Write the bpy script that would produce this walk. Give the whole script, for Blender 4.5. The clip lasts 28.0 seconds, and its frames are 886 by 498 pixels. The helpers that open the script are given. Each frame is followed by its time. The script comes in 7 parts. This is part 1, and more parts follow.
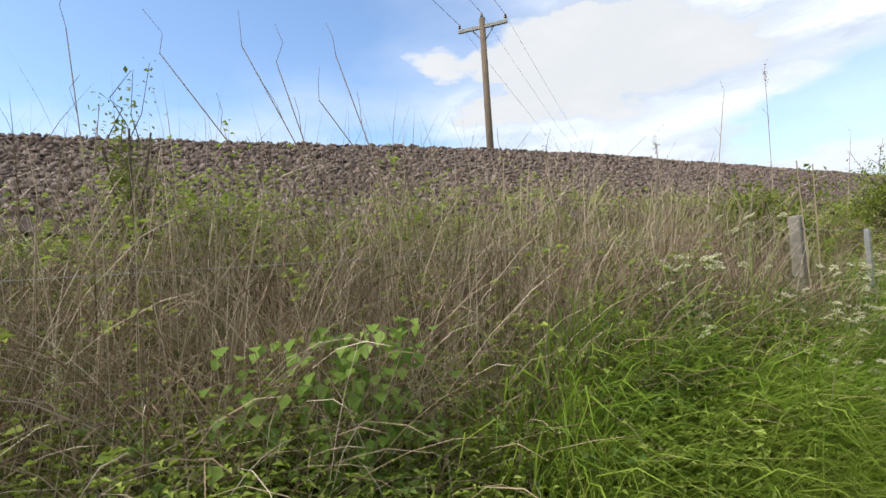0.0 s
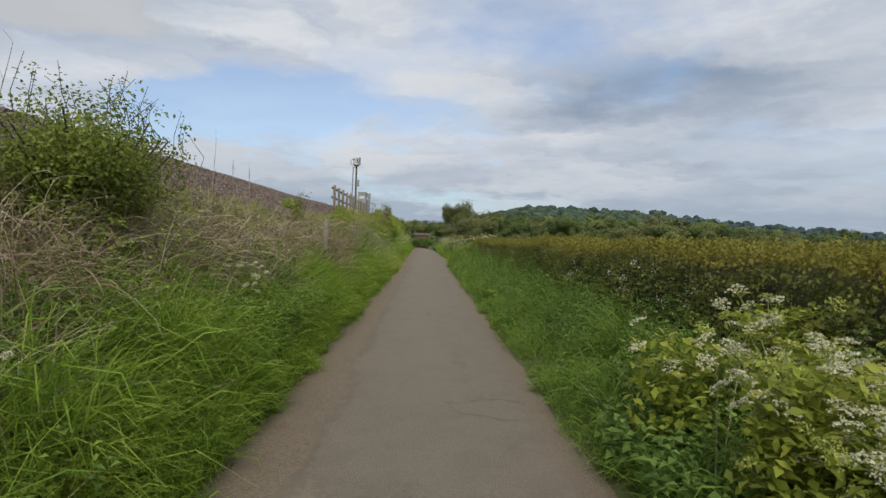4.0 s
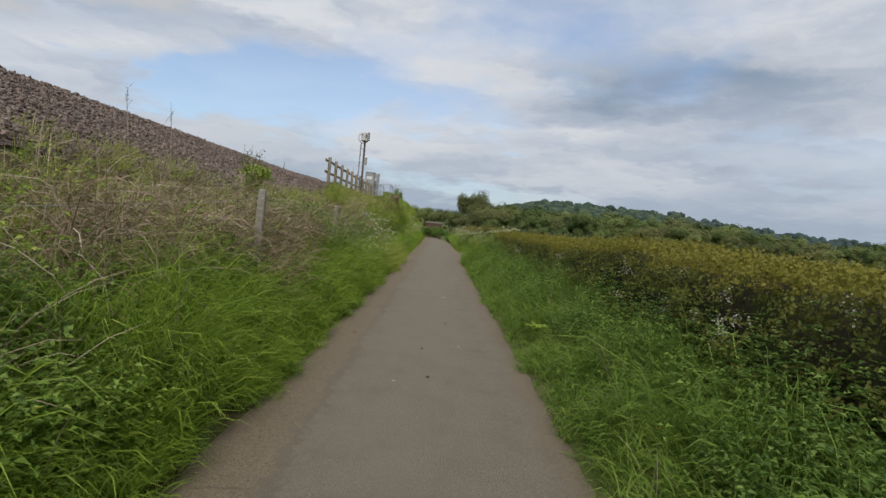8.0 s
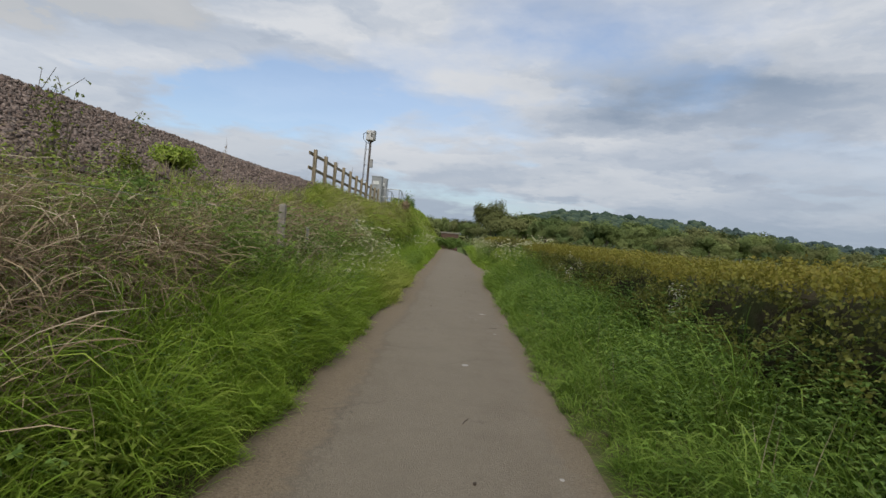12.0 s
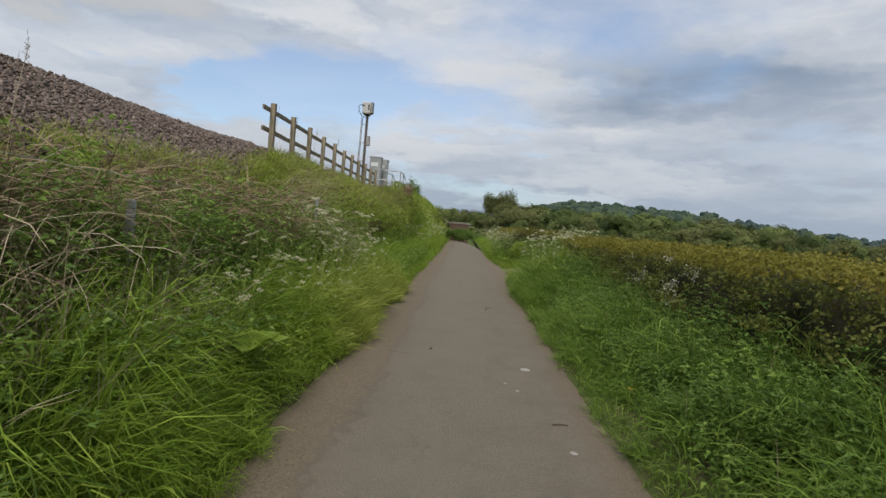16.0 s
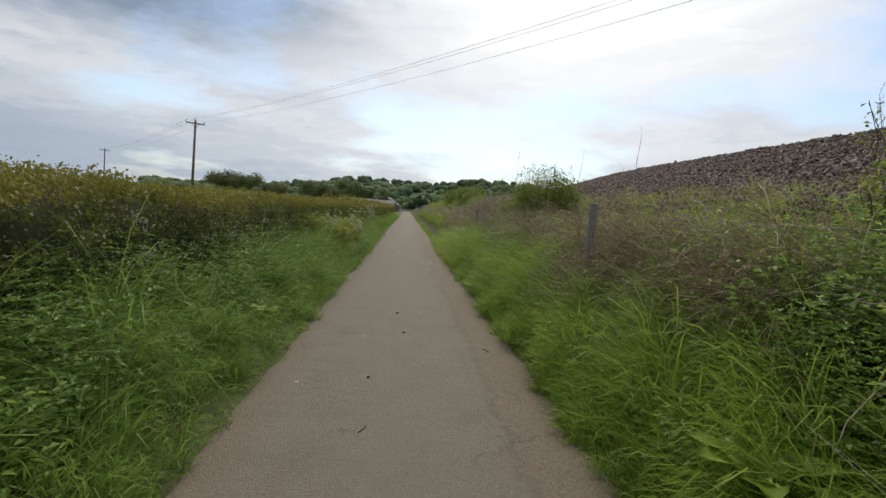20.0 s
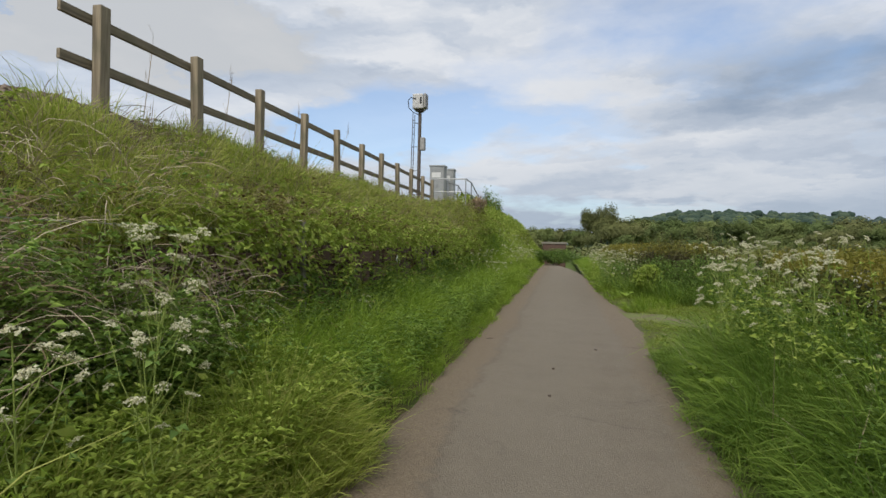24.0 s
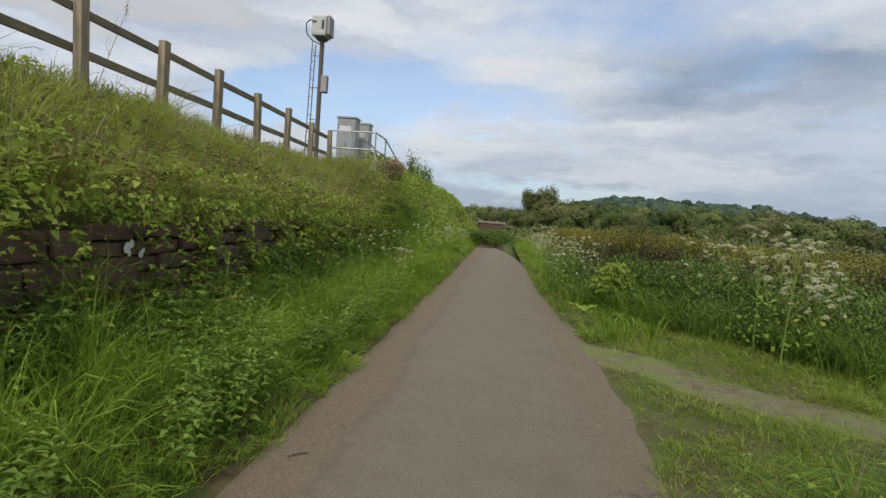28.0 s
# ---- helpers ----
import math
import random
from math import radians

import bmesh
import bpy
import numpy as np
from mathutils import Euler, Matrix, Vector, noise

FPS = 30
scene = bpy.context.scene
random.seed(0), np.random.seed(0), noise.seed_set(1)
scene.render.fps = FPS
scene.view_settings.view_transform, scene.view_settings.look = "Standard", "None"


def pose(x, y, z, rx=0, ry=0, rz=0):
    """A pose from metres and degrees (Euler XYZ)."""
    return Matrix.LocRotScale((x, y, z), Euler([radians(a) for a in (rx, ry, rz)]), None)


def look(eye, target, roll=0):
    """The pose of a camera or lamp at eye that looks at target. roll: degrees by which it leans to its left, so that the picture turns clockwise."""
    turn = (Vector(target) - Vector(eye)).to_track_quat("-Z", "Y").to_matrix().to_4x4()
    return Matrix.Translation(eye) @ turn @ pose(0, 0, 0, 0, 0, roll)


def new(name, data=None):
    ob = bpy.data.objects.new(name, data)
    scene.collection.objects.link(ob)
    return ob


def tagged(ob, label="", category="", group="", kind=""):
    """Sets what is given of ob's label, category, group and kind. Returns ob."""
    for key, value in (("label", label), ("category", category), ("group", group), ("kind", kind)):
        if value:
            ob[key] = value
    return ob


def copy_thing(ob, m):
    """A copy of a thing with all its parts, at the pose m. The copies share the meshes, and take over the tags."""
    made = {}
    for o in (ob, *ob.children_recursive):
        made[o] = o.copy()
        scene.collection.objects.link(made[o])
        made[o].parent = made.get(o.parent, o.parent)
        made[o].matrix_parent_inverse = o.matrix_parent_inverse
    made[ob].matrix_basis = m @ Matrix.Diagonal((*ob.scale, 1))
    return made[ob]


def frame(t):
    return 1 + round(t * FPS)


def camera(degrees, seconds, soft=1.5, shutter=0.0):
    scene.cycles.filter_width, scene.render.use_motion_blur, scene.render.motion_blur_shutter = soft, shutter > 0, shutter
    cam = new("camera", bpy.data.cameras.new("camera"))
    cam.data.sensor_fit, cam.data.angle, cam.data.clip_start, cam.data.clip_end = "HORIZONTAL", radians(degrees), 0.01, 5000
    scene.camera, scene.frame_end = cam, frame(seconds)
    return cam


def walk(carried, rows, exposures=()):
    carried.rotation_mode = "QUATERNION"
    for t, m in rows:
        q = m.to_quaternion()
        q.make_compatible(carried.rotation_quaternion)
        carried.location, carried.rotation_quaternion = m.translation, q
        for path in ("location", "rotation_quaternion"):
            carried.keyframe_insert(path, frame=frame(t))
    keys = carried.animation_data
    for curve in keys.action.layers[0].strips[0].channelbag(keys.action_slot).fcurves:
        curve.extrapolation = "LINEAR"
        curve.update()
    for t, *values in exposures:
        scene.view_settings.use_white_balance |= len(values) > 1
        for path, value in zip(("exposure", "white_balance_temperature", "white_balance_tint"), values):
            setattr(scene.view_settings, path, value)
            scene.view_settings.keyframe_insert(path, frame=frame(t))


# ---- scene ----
EXPOSURES = [(0.0, 0.72), (0.3, 0.45), (0.7, 0.2), (1.2, 0.05), (17.6, 0.0), (18.2, 0.15), (18.5, 0.6), (18.8, 1.2), (19.0, 1.4), (19.3, 1.0), (19.6, 0.4), (20.0, -0.02), (22.3, 0.1), (22.6, 0.35), (23.0, 0.92), (23.3, 0.7), (23.7, 0.3), (24.3, 0.1), (28.0, 0.1)]
cam = camera(79.64, 28.0)
# seconds, place and turn of the eye
PATH = [
    (0, 0.024, 5.753, 1.467, 91.94, 3.54, 59.99),
    (0.2, 0.060, 5.999, 1.482, 90.27, 4.53, 40.09),
    (0.5, 0.089, 6.353, 1.509, 88.76, 4.87, 19.48),
    (1, 0.078, 6.948, 1.539, 87.86, 2.49, 5.68),
    (1.5, 0.100, 7.590, 1.554, 87.66, 0.82, 0.28),
    (2, 0.079, 8.196, 1.559, 87.55, 0.51, -1.67),
    (2.5, 0.061, 8.805, 1.558, 87.59, 0.13, -2.58),
    (3, 0.043, 9.408, 1.553, 87.87, -1.45, -2.60),
    (3.5, 0.031, 10.000, 1.547, 88.57, -1.66, -2.23),
    (5.5, -0.017, 12.333, 1.534, 88.61, -4.31, -0.56),
    (6, -0.020, 12.930, 1.535, 88.57, -4.54, -0.54),
    (6.5, -0.017, 13.545, 1.542, 88.18, -5.06, -0.21),
    (7, 0.015, 14.185, 1.555, 87.55, -4.84, 0.05),
    (7.5, 0.054, 14.829, 1.565, 87.30, -5.29, 0.20),
    (8, 0.105, 15.473, 1.573, 87.35, -5.39, -0.38),
    (8.5, 0.121, 16.102, 1.571, 87.31, -5.37, -0.24),
    (9, 0.131, 16.742, 1.564, 87.54, -5.58, -0.06),
    (9.5, 0.114, 17.386, 1.558, 87.59, -5.57, 0.37),
    (10, 0.097, 18.037, 1.561, 87.70, -5.21, 0.32),
    (10.5, 0.044, 18.653, 1.563, 88.00, -4.83, 0.92),
    (11, 0.076, 19.290, 1.569, 88.18, -4.85, 1.09),
    (11.5, 0.068, 19.914, 1.571, 88.22, -4.67, 1.42),
    (12, 0.081, 20.501, 1.567, 88.32, -5.04, 1.35),
    (12.5, 0.069, 21.091, 1.555, 88.39, -4.97, 1.35),
    (14.5, -0.023, 23.500, 1.476, 87.53, -5.60, 1.15),
    (15, -0.045, 24.122, 1.479, 87.20, -5.29, 1.73),
    (15.5, -0.052, 24.783, 1.492, 87.13, -5.00, 2.09),
    (16, -0.042, 25.455, 1.508, 87.26, -5.23, 2.29),
    (16.5, -0.023, 26.108, 1.527, 87.93, -5.20, 2.33),
    (17, -0.039, 26.711, 1.541, 88.26, -5.34, 2.16),
    (17.5, -0.102, 27.224, 1.538, 89.97, -5.78, 1.79),
    (17.9, -0.188, 27.489, 1.528, 90.65, -6.34, 6.00),
    (18, -0.209, 27.555, 1.525, 90.82, -6.48, 11.30),
    (18.1, -0.224, 27.590, 1.523, 90.68, -6.73, 23.29),
    (18.2, -0.238, 27.625, 1.521, 90.54, -6.98, 35.27),
    (18.3, -0.235, 27.636, 1.519, 89.57, -7.83, 47.25),
    (18.4, -0.232, 27.647, 1.517, 88.60, -8.67, 59.24),
    (18.5, -0.199, 27.669, 1.519, 87.28, -8.20, 71.22),
    (18.6, -0.166, 27.690, 1.522, 85.96, -7.72, 83.21),
    (18.7, -0.116, 27.723, 1.525, 85.46, -7.22, 95.19),
    (18.8, -0.067, 27.762, 1.528, 85.29, -6.78, 107.18),
    (18.9, -0.017, 27.800, 1.530, 85.11, -6.33, 119.16),
    (19, 0.032, 27.839, 1.533, 84.94, -5.89, 131.15),
    (19.2, 0.091, 27.918, 1.543, 84.47, -5.29, 147.64),
    (19.5, 0.100, 28.125, 1.549, 85.11, -4.98, 163.07),
    (20, 0.120, 28.481, 1.554, 85.87, -4.92, 176.08),
    (20.5, 0.152, 28.950, 1.558, 86.25, -5.13, 180.60),
    (21.3, 0.071, 29.868, 1.549, 87.95, -4.75, 178.50),
    (21.9, 0.010, 30.556, 1.542, 89.22, -4.47, 167.00),
    (22.2, -0.021, 30.901, 1.538, 89.85, -4.33, 148.50),
    (22.5, -0.051, 31.245, 1.535, 90.49, -4.19, 119.64),
    (22.6, -0.056, 31.348, 1.536, 90.58, -3.42, 107.79),
    (22.7, -0.062, 31.451, 1.536, 90.68, -2.64, 95.94),
    (22.8, -0.067, 31.554, 1.537, 90.77, -1.87, 84.09),
    (22.9, -0.069, 31.656, 1.536, 90.66, -1.90, 72.24),
    (23, -0.072, 31.758, 1.536, 90.55, -1.94, 60.39),
    (23.2, -0.056, 32.000, 1.532, 90.12, -1.72, 42.57),
    (23.5, -0.006, 32.392, 1.528, 90.47, -0.72, 25.24),
    (24, 0.084, 33.017, 1.520, 89.31, -1.26, 12.61),
    (24.5, 0.162, 33.607, 1.513, 88.75, -1.14, 8.47),
    (25, 0.216, 34.178, 1.508, 88.60, -1.99, 6.79),
    (25.5, 0.269, 34.789, 1.510, 88.21, -2.79, 5.57),
    (26, 0.297, 35.422, 1.517, 88.00, -3.16, 4.78),
    (26.5, 0.298, 36.063, 1.529, 87.80, -3.57, 4.74),
    (27, 0.280, 36.729, 1.551, 87.85, -4.35, 4.95),
    (27.5, 0.254, 37.413, 1.586, 87.30, -4.14, 5.97),
    (28, 0.227, 38.084, 1.632, 86.84, -4.12, 6.38),
]
walk(cam, [(t, pose(*p)) for t, *p in PATH], EXPOSURES)

# ---- world, sun ----
SUN_AZ, SUN_EL = 188.0, 46.0          # degrees from straight ahead, clockwise; behind the walker
sun_dir = Vector((math.sin(radians(SUN_AZ)) * math.cos(radians(SUN_EL)), math.cos(radians(SUN_AZ)) * math.cos(radians(SUN_EL)), math.sin(radians(SUN_EL))))
sun = new("sun", bpy.data.lights.new("sun", "SUN"))
sun.data.energy, sun.data.angle, sun.data.color = 2.4, radians(24), (1.0, 0.95, 0.87)
sun.matrix_world = look(sun_dir * 60, (0, 0, 0))


class Nodes:
    """Short hand for building a node tree."""

    def __init__(self, tree):
        self.t = tree
        tree.nodes.clear()

    def add(self, kind, sets=None, **ins):
        n = self.t.nodes.new(kind)
        for k, v in (sets or {}).items():
            if k == "operation":
                n.operation = v
            elif k == "blend_type":
                n.blend_type = v
            elif k == "data_type":
                n.data_type = v
            elif k == "sky_type":
                n.sky_type = v
        for k, v in ins.items():
            self.put(n.inputs[int(k[1:])] if k[0] == "_" and k[1:].isdigit() else n.inputs[k.replace("_", " ")], v)
        return n

    def put(self, socket, v):
        if isinstance(v, bpy.types.NodeSocket):
            self.t.links.new(v, socket)
        elif hasattr(v, "outputs"):
            self.t.links.new(v.outputs[0], socket)
        else:
            socket.default_value = v

    def math(self, op, a, b=0.0, c=0.0):
        n = self.t.nodes.new("ShaderNodeMath")
        n.operation = op
        for s, v in zip(n.inputs, (a, b, c)):
            self.put(s, v)
        return n.outputs[0]

    def vec(self, op, a, b=(0, 0, 0)):
        n = self.t.nodes.new("ShaderNodeVectorMath")
        n.operation = op
        self.put(n.inputs[0], a)
        self.put(n.inputs[1], b)
        return n.outputs["Value"] if op == "DOT_PRODUCT" else n.outputs[0]

    def mix(self, f, a, b, mode="MIX"):
        n = self.t.nodes.new("ShaderNodeMix")
        n.data_type, n.blend_type = "RGBA", mode
        self.put(n.inputs[0], f)
        self.put(n.inputs[6], a)
        self.put(n.inputs[7], b)
        return n.outputs[2]

    def noise(self, vector, scale, detail=4.0, rough=0.55):
        n = self.t.nodes.new("ShaderNodeTexNoise")
        if vector is not None:
            self.put(n.inputs["Vector"], vector)
        n.inputs["Scale"].default_value, n.inputs["Detail"].default_value, n.inputs["Roughness"].default_value = scale, detail, rough
        return n.outputs[0]

    def ramp(self, fac, *stops):
        n = self.t.nodes.new("ShaderNodeValToRGB")
        self.put(n.inputs[0], fac)
        e = n.color_ramp.elements
        while len(e) < len(stops):
            e.new(0.5)
        for el, (p, c) in zip(e, stops):
            el.position, el.color = p, ((c, c, c, 1) if isinstance(c, float) else (*c, 1))
        return n.outputs[0]


world = bpy.data.worlds.new("sky")
scene.world = world
world.use_nodes = True
W = Nodes(world.node_tree)
sky = W.add("ShaderNodeTexSky", {"sky_type": "NISHITA"})
sky.sun_disc, sky.sun_elevation, sky.sun_rotation = False, radians(SUN_EL), radians(SUN_AZ)
way = W.vec("NORMALIZE", W.add("ShaderNodeTexCoord").outputs["Generated"])
sep = W.add("ShaderNodeSeparateXYZ", _0=way)
up = W.math("ADD", W.math("MAXIMUM", sep.outputs[2], 0.0), 0.16)
flat = W.add("ShaderNodeCombineXYZ", _0=W.math("DIVIDE", sep.outputs[0], up), _1=W.math("DIVIDE", sep.outputs[1], up), _2=3.7)
toward_sun = W.math("MAXIMUM", W.vec("DOT_PRODUCT", way, tuple(sun_dir)), 0.0)
big = W.noise(flat, 0.62, 9.0, 0.55)
# bearing and height of each part of the sky in degrees, frayed a little
fray = W.math("SUBTRACT", W.noise(flat, 1.7, 7.0, 0.6), 0.5)
bearing = W.math("ADD", W.math("MULTIPLY", W.math("ARCTAN2", sep.outputs[0], sep.outputs[1]), 57.2958), W.math("MULTIPLY", fray, 34.0))
height = W.math("ADD", W.math("MULTIPLY", W.math("ARCSINE", sep.outputs[2]), 57.2958), W.math("MULTIPLY", fray, 9.0))


behind = W.math("ADD", W.math("MULTIPLY", W.math("ARCTAN2", W.math("MULTIPLY", sep.outputs[0], -1.0), W.math("MULTIPLY", sep.outputs[1], -1.0)), 57.2958), W.math("MULTIPLY", fray, 34.0))


def bank(az, el, wide, tall, bearing=bearing):
    """A soft-edged cloud bank or gap."""
    a = W.math("POWER", W.math("ABSOLUTE", W.math("DIVIDE", W.math("SUBTRACT", bearing, az), wide)), 2.0)
    b = W.math("POWER", W.math("ABSOLUTE", W.math("DIVIDE", W.math("SUBTRACT", height, el), tall)), 2.0)
    return W.math("EXPONENT", W.math("MULTIPLY", W.math("ADD", a, b), -1.0))


gap = W.math("ADD", W.math("MULTIPLY", bank(-21, 12.0, 11, 3.8), 0.25), W.math("MULTIPLY", bank(-100, 30, 46, 22), 0.24))
gap = W.math("SUBTRACT", gap, W.math("MULTIPLY", bank(-44, 13, 15, 6.0), 0.2))
thick = W.math("SUBTRACT", big, gap)
cover = W.ramp(thick, (0.29, 0.03), (0.38, 0.4), (0.48, 1.0))
veil = W.math("MAXIMUM", W.math("MULTIPLY", bank(-14, 10, 30, 14), 0.36), W.math("MULTIPLY", bank(26, 7, 38, 12), 0.95))
cover = W.math("MAXIMUM", W.math("MULTIPLY", cover, W.math("SUBTRACT", 1.0, W.math("MULTIPLY", bank(-74, 25, 27, 13), 0.75))), veil)
# a white cumulus over the bank, crisp at its edge
lump = W.math("MULTIPLY", W.math("SUBTRACT", W.noise(flat, 2.4, 9.0, 0.58), 0.5), 1.3)
puff = W.ramp(W.math("ADD", bank(-44, 19.5, 20, 5.8), lump), (0.42, 0.0), (0.56, 1.0))
cover = W.math("MAXIMUM", cover, puff)
rows = W.add("ShaderNodeCombineXYZ", _0=W.math("MULTIPLY", bearing, 0.045), _1=W.math("MULTIPLY", height, 0.2), _2=1.3)
rows_back = W.add("ShaderNodeCombineXYZ", _0=W.math("MULTIPLY", behind, 0.045), _1=W.math("MULTIPLY", height, 0.2), _2=7.9)
back = W.ramp(W.math("ADD", W.math("MULTIPLY", sep.outputs[1], 0.5), 0.5), (0.25, 1.0), (0.42, 0.0))
streak = W.add("ShaderNodeMix", {"data_type": "FLOAT"}, _0=back, _2=W.noise(rows, 1.0, 6.0, 0.52), _3=W.noise(rows_back, 1.0, 6.0, 0.52))
tone = W.ramp(streak, (0.30, (0.52, 0.60, 0.73)), (0.46, (0.70, 0.77, 0.88)), (0.60, (0.95, 0.98, 1.03)))
edge = W.math("MULTIPLY", W.ramp(thick, (0.38, 1.0), (0.5, 0.0)), 0.55)
tone = W.mix(edge, tone, (0.96, 0.98, 1.03, 1))
slate = W.math("MINIMUM", W.math("ADD", W.math("MULTIPLY", bank(25, 15.5, 15, 3.2), 0.85), W.math("MULTIPLY", bank(-24, 18.5, 19, 5.5, behind), 1.25)), 1.0)
tone = W.mix(slate, tone, (0.31, 0.41, 0.56, 1))
tone = W.mix(puff, tone, W.ramp(lump, (0.0, (0.70, 0.73, 0.77)), (0.3, (0.76, 0.78, 0.81))))
low = W.math("MULTIPLY", W.math("EXPONENT", W.math("MULTIPLY", W.math("POWER", W.math("DIVIDE", W.math("MAXIMUM", height, 0.0), 6.5), 2.0), -1.0)), 0.8)
tone = W.mix(low, tone, (0.46, 0.56, 0.69, 1))
glow = W.math("MULTIPLY", W.math("POWER", toward_sun, 5.0), 1.5)
tone = W.mix(W.math("MULTIPLY", W.math("MINIMUM", W.math("MULTIPLY", glow, 0.9), 0.85), W.math("SUBTRACT", 1.0, W.math("MULTIPLY", slate, 0.8))), tone, (1.0, 0.98, 0.95, 1))
strength = W.math("ADD", W.math("MULTIPLY", W.math("MULTIPLY", glow, 0.5), W.math("SUBTRACT", 1.0, W.math("MULTIPLY", slate, 0.9))), 0.72)
clear = W.add("ShaderNodeBackground", Color=W.mix(1.0, sky, (0.9, 1.0, 1.1, 1), "MULTIPLY"), Strength=0.14)
cloudy = W.add("ShaderNodeBackground", Color=tone, Strength=strength)
both = W.add("ShaderNodeMixShader", _0=W.math("MAXIMUM", cover, W.math("MAXIMUM", W.math("MULTIPLY", low, 0.9), bank(35, 4, 45, 6.5))))
W.t.links.new(clear.outputs[0], both.inputs[1])
W.t.links.new(cloudy.outputs[0], both.inputs[2])
W.add("ShaderNodeOutputWorld", Surface=both)

# ---- materials ----
def material(name):
    m = bpy.data.materials.new(name)
    m.use_nodes = True
    return m, Nodes(m.node_tree)


def finish(n, col, rough=0.8, metal=0.0, bump=None, strength=0.4, dist=0.01, spec=0.4, through_light=0.0):
    b = n.add("ShaderNodeBsdfPrincipled", Roughness=rough, Metallic=metal)
    n.put(b.inputs["Base Color"], col)
    b.inputs["Specular IOR Level"].default_value = spec
    if bump is not None:
        k = n.add("ShaderNodeBump", Height=bump, Strength=strength, Distance=dist)
        n.put(b.inputs["Normal"], k.outputs[0])
    out = b
    if through_light:
        tr = n.add("ShaderNodeBsdfTranslucent", Color=col)
        out = n.add("ShaderNodeMixShader", _0=through_light)
        n.t.links.new(b.outputs[0], out.inputs[1])
        n.t.links.new(tr.outputs[0], out.inputs[2])
    n.add("ShaderNodeOutputMaterial", Surface=out)


def rgb(c):
    return (*c, 1)


def leafy(name, a, b, c, rough=0.55, through_light=0.3, patch=0.35, spec=0.16, whole=0.0, size=0.9):
    """Leaves and blades: each takes its own tone, and patches of the plants lean to one tone."""
    m, n = material(name)
    isl = n.add("ShaderNodeNewGeometry").outputs["Random Per Island"]
    pos = n.add("ShaderNodeTexCoord").outputs["Object"]
    f = n.math("ADD", n.math("MULTIPLY", isl, 1.0 - patch), n.math("MULTIPLY", n.noise(pos, size, 3.0), patch))
    if whole:
        f = n.math("ADD", n.math("MULTIPLY", f, 1.0 - whole), n.math("MULTIPLY", n.add("ShaderNodeObjectInfo").outputs["Random"], whole))
    col = n.ramp(f, (0.15, a), (0.5, b), (0.88, c))
    finish(n, col, rough, spec=spec, through_light=through_light)
    return m


def plain(name, col, rough=0.6, metal=0.0, var=0.25, scale=14.0, bump=0.25, dark=0.55, random=0.15, spec=0.4):
    """Painted, cast or sawn surfaces: grain, blotches and a tone of their own for each piece."""
    m, n = material(name)
    pos = n.add("ShaderNodeTexCoord").outputs["Object"]
    ran = n.add("ShaderNodeObjectInfo").outputs["Random"]
    f = n.math("ADD", n.math("MULTIPLY", n.noise(pos, scale, 6.0), 0.6), n.math("MULTIPLY", n.noise(pos, scale * 0.18, 3.0), 0.4))
    lo = tuple(v * dark for v in col)
    hi = tuple(min(0.9, v * (1 + var)) for v in col)
    c = n.ramp(f, (0.32, lo), (0.52, col), (0.7, hi))
    c = n.mix(n.math("MULTIPLY", ran, random), c, rgb(tuple(v * 0.5 for v in col)))
    finish(n, c, rough, metal, n.noise(pos, scale * 4, 4.0), bump, 0.004, spec)
    return m


def wooden(name, col, axis=2, var=0.5):
    m, n = material(name)
    pos = n.add("ShaderNodeTexCoord").outputs["Object"]
    st = [38.0, 38.0, 38.0]
    st[axis] = 1.6
    grain = n.noise(n.vec("MULTIPLY", pos, tuple(st)), 1.0, 5.0, 0.6)
    blot = n.noise(pos, 3.0, 4.0)
    ran = n.add("ShaderNodeObjectInfo").outputs["Random"]
    c = n.ramp(grain, (0.3, tuple(v * 0.5 for v in col)), (0.5, col), (0.72, tuple(v * (1 + var) for v in col)))
    c = n.mix(n.ramp(blot, (0.48, 0.0), (0.7, 0.55)), c, rgb((col[0] * 0.55, col[1] * 0.66, col[2] * 0.55)))
    c = n.mix(n.math("MULTIPLY", ran, 0.25), c, rgb(tuple(v * 0.5 for v in col)))
    finish(n, c, 0.85, 0.0, grain, 0.5, 0.004, 0.25)
    return m


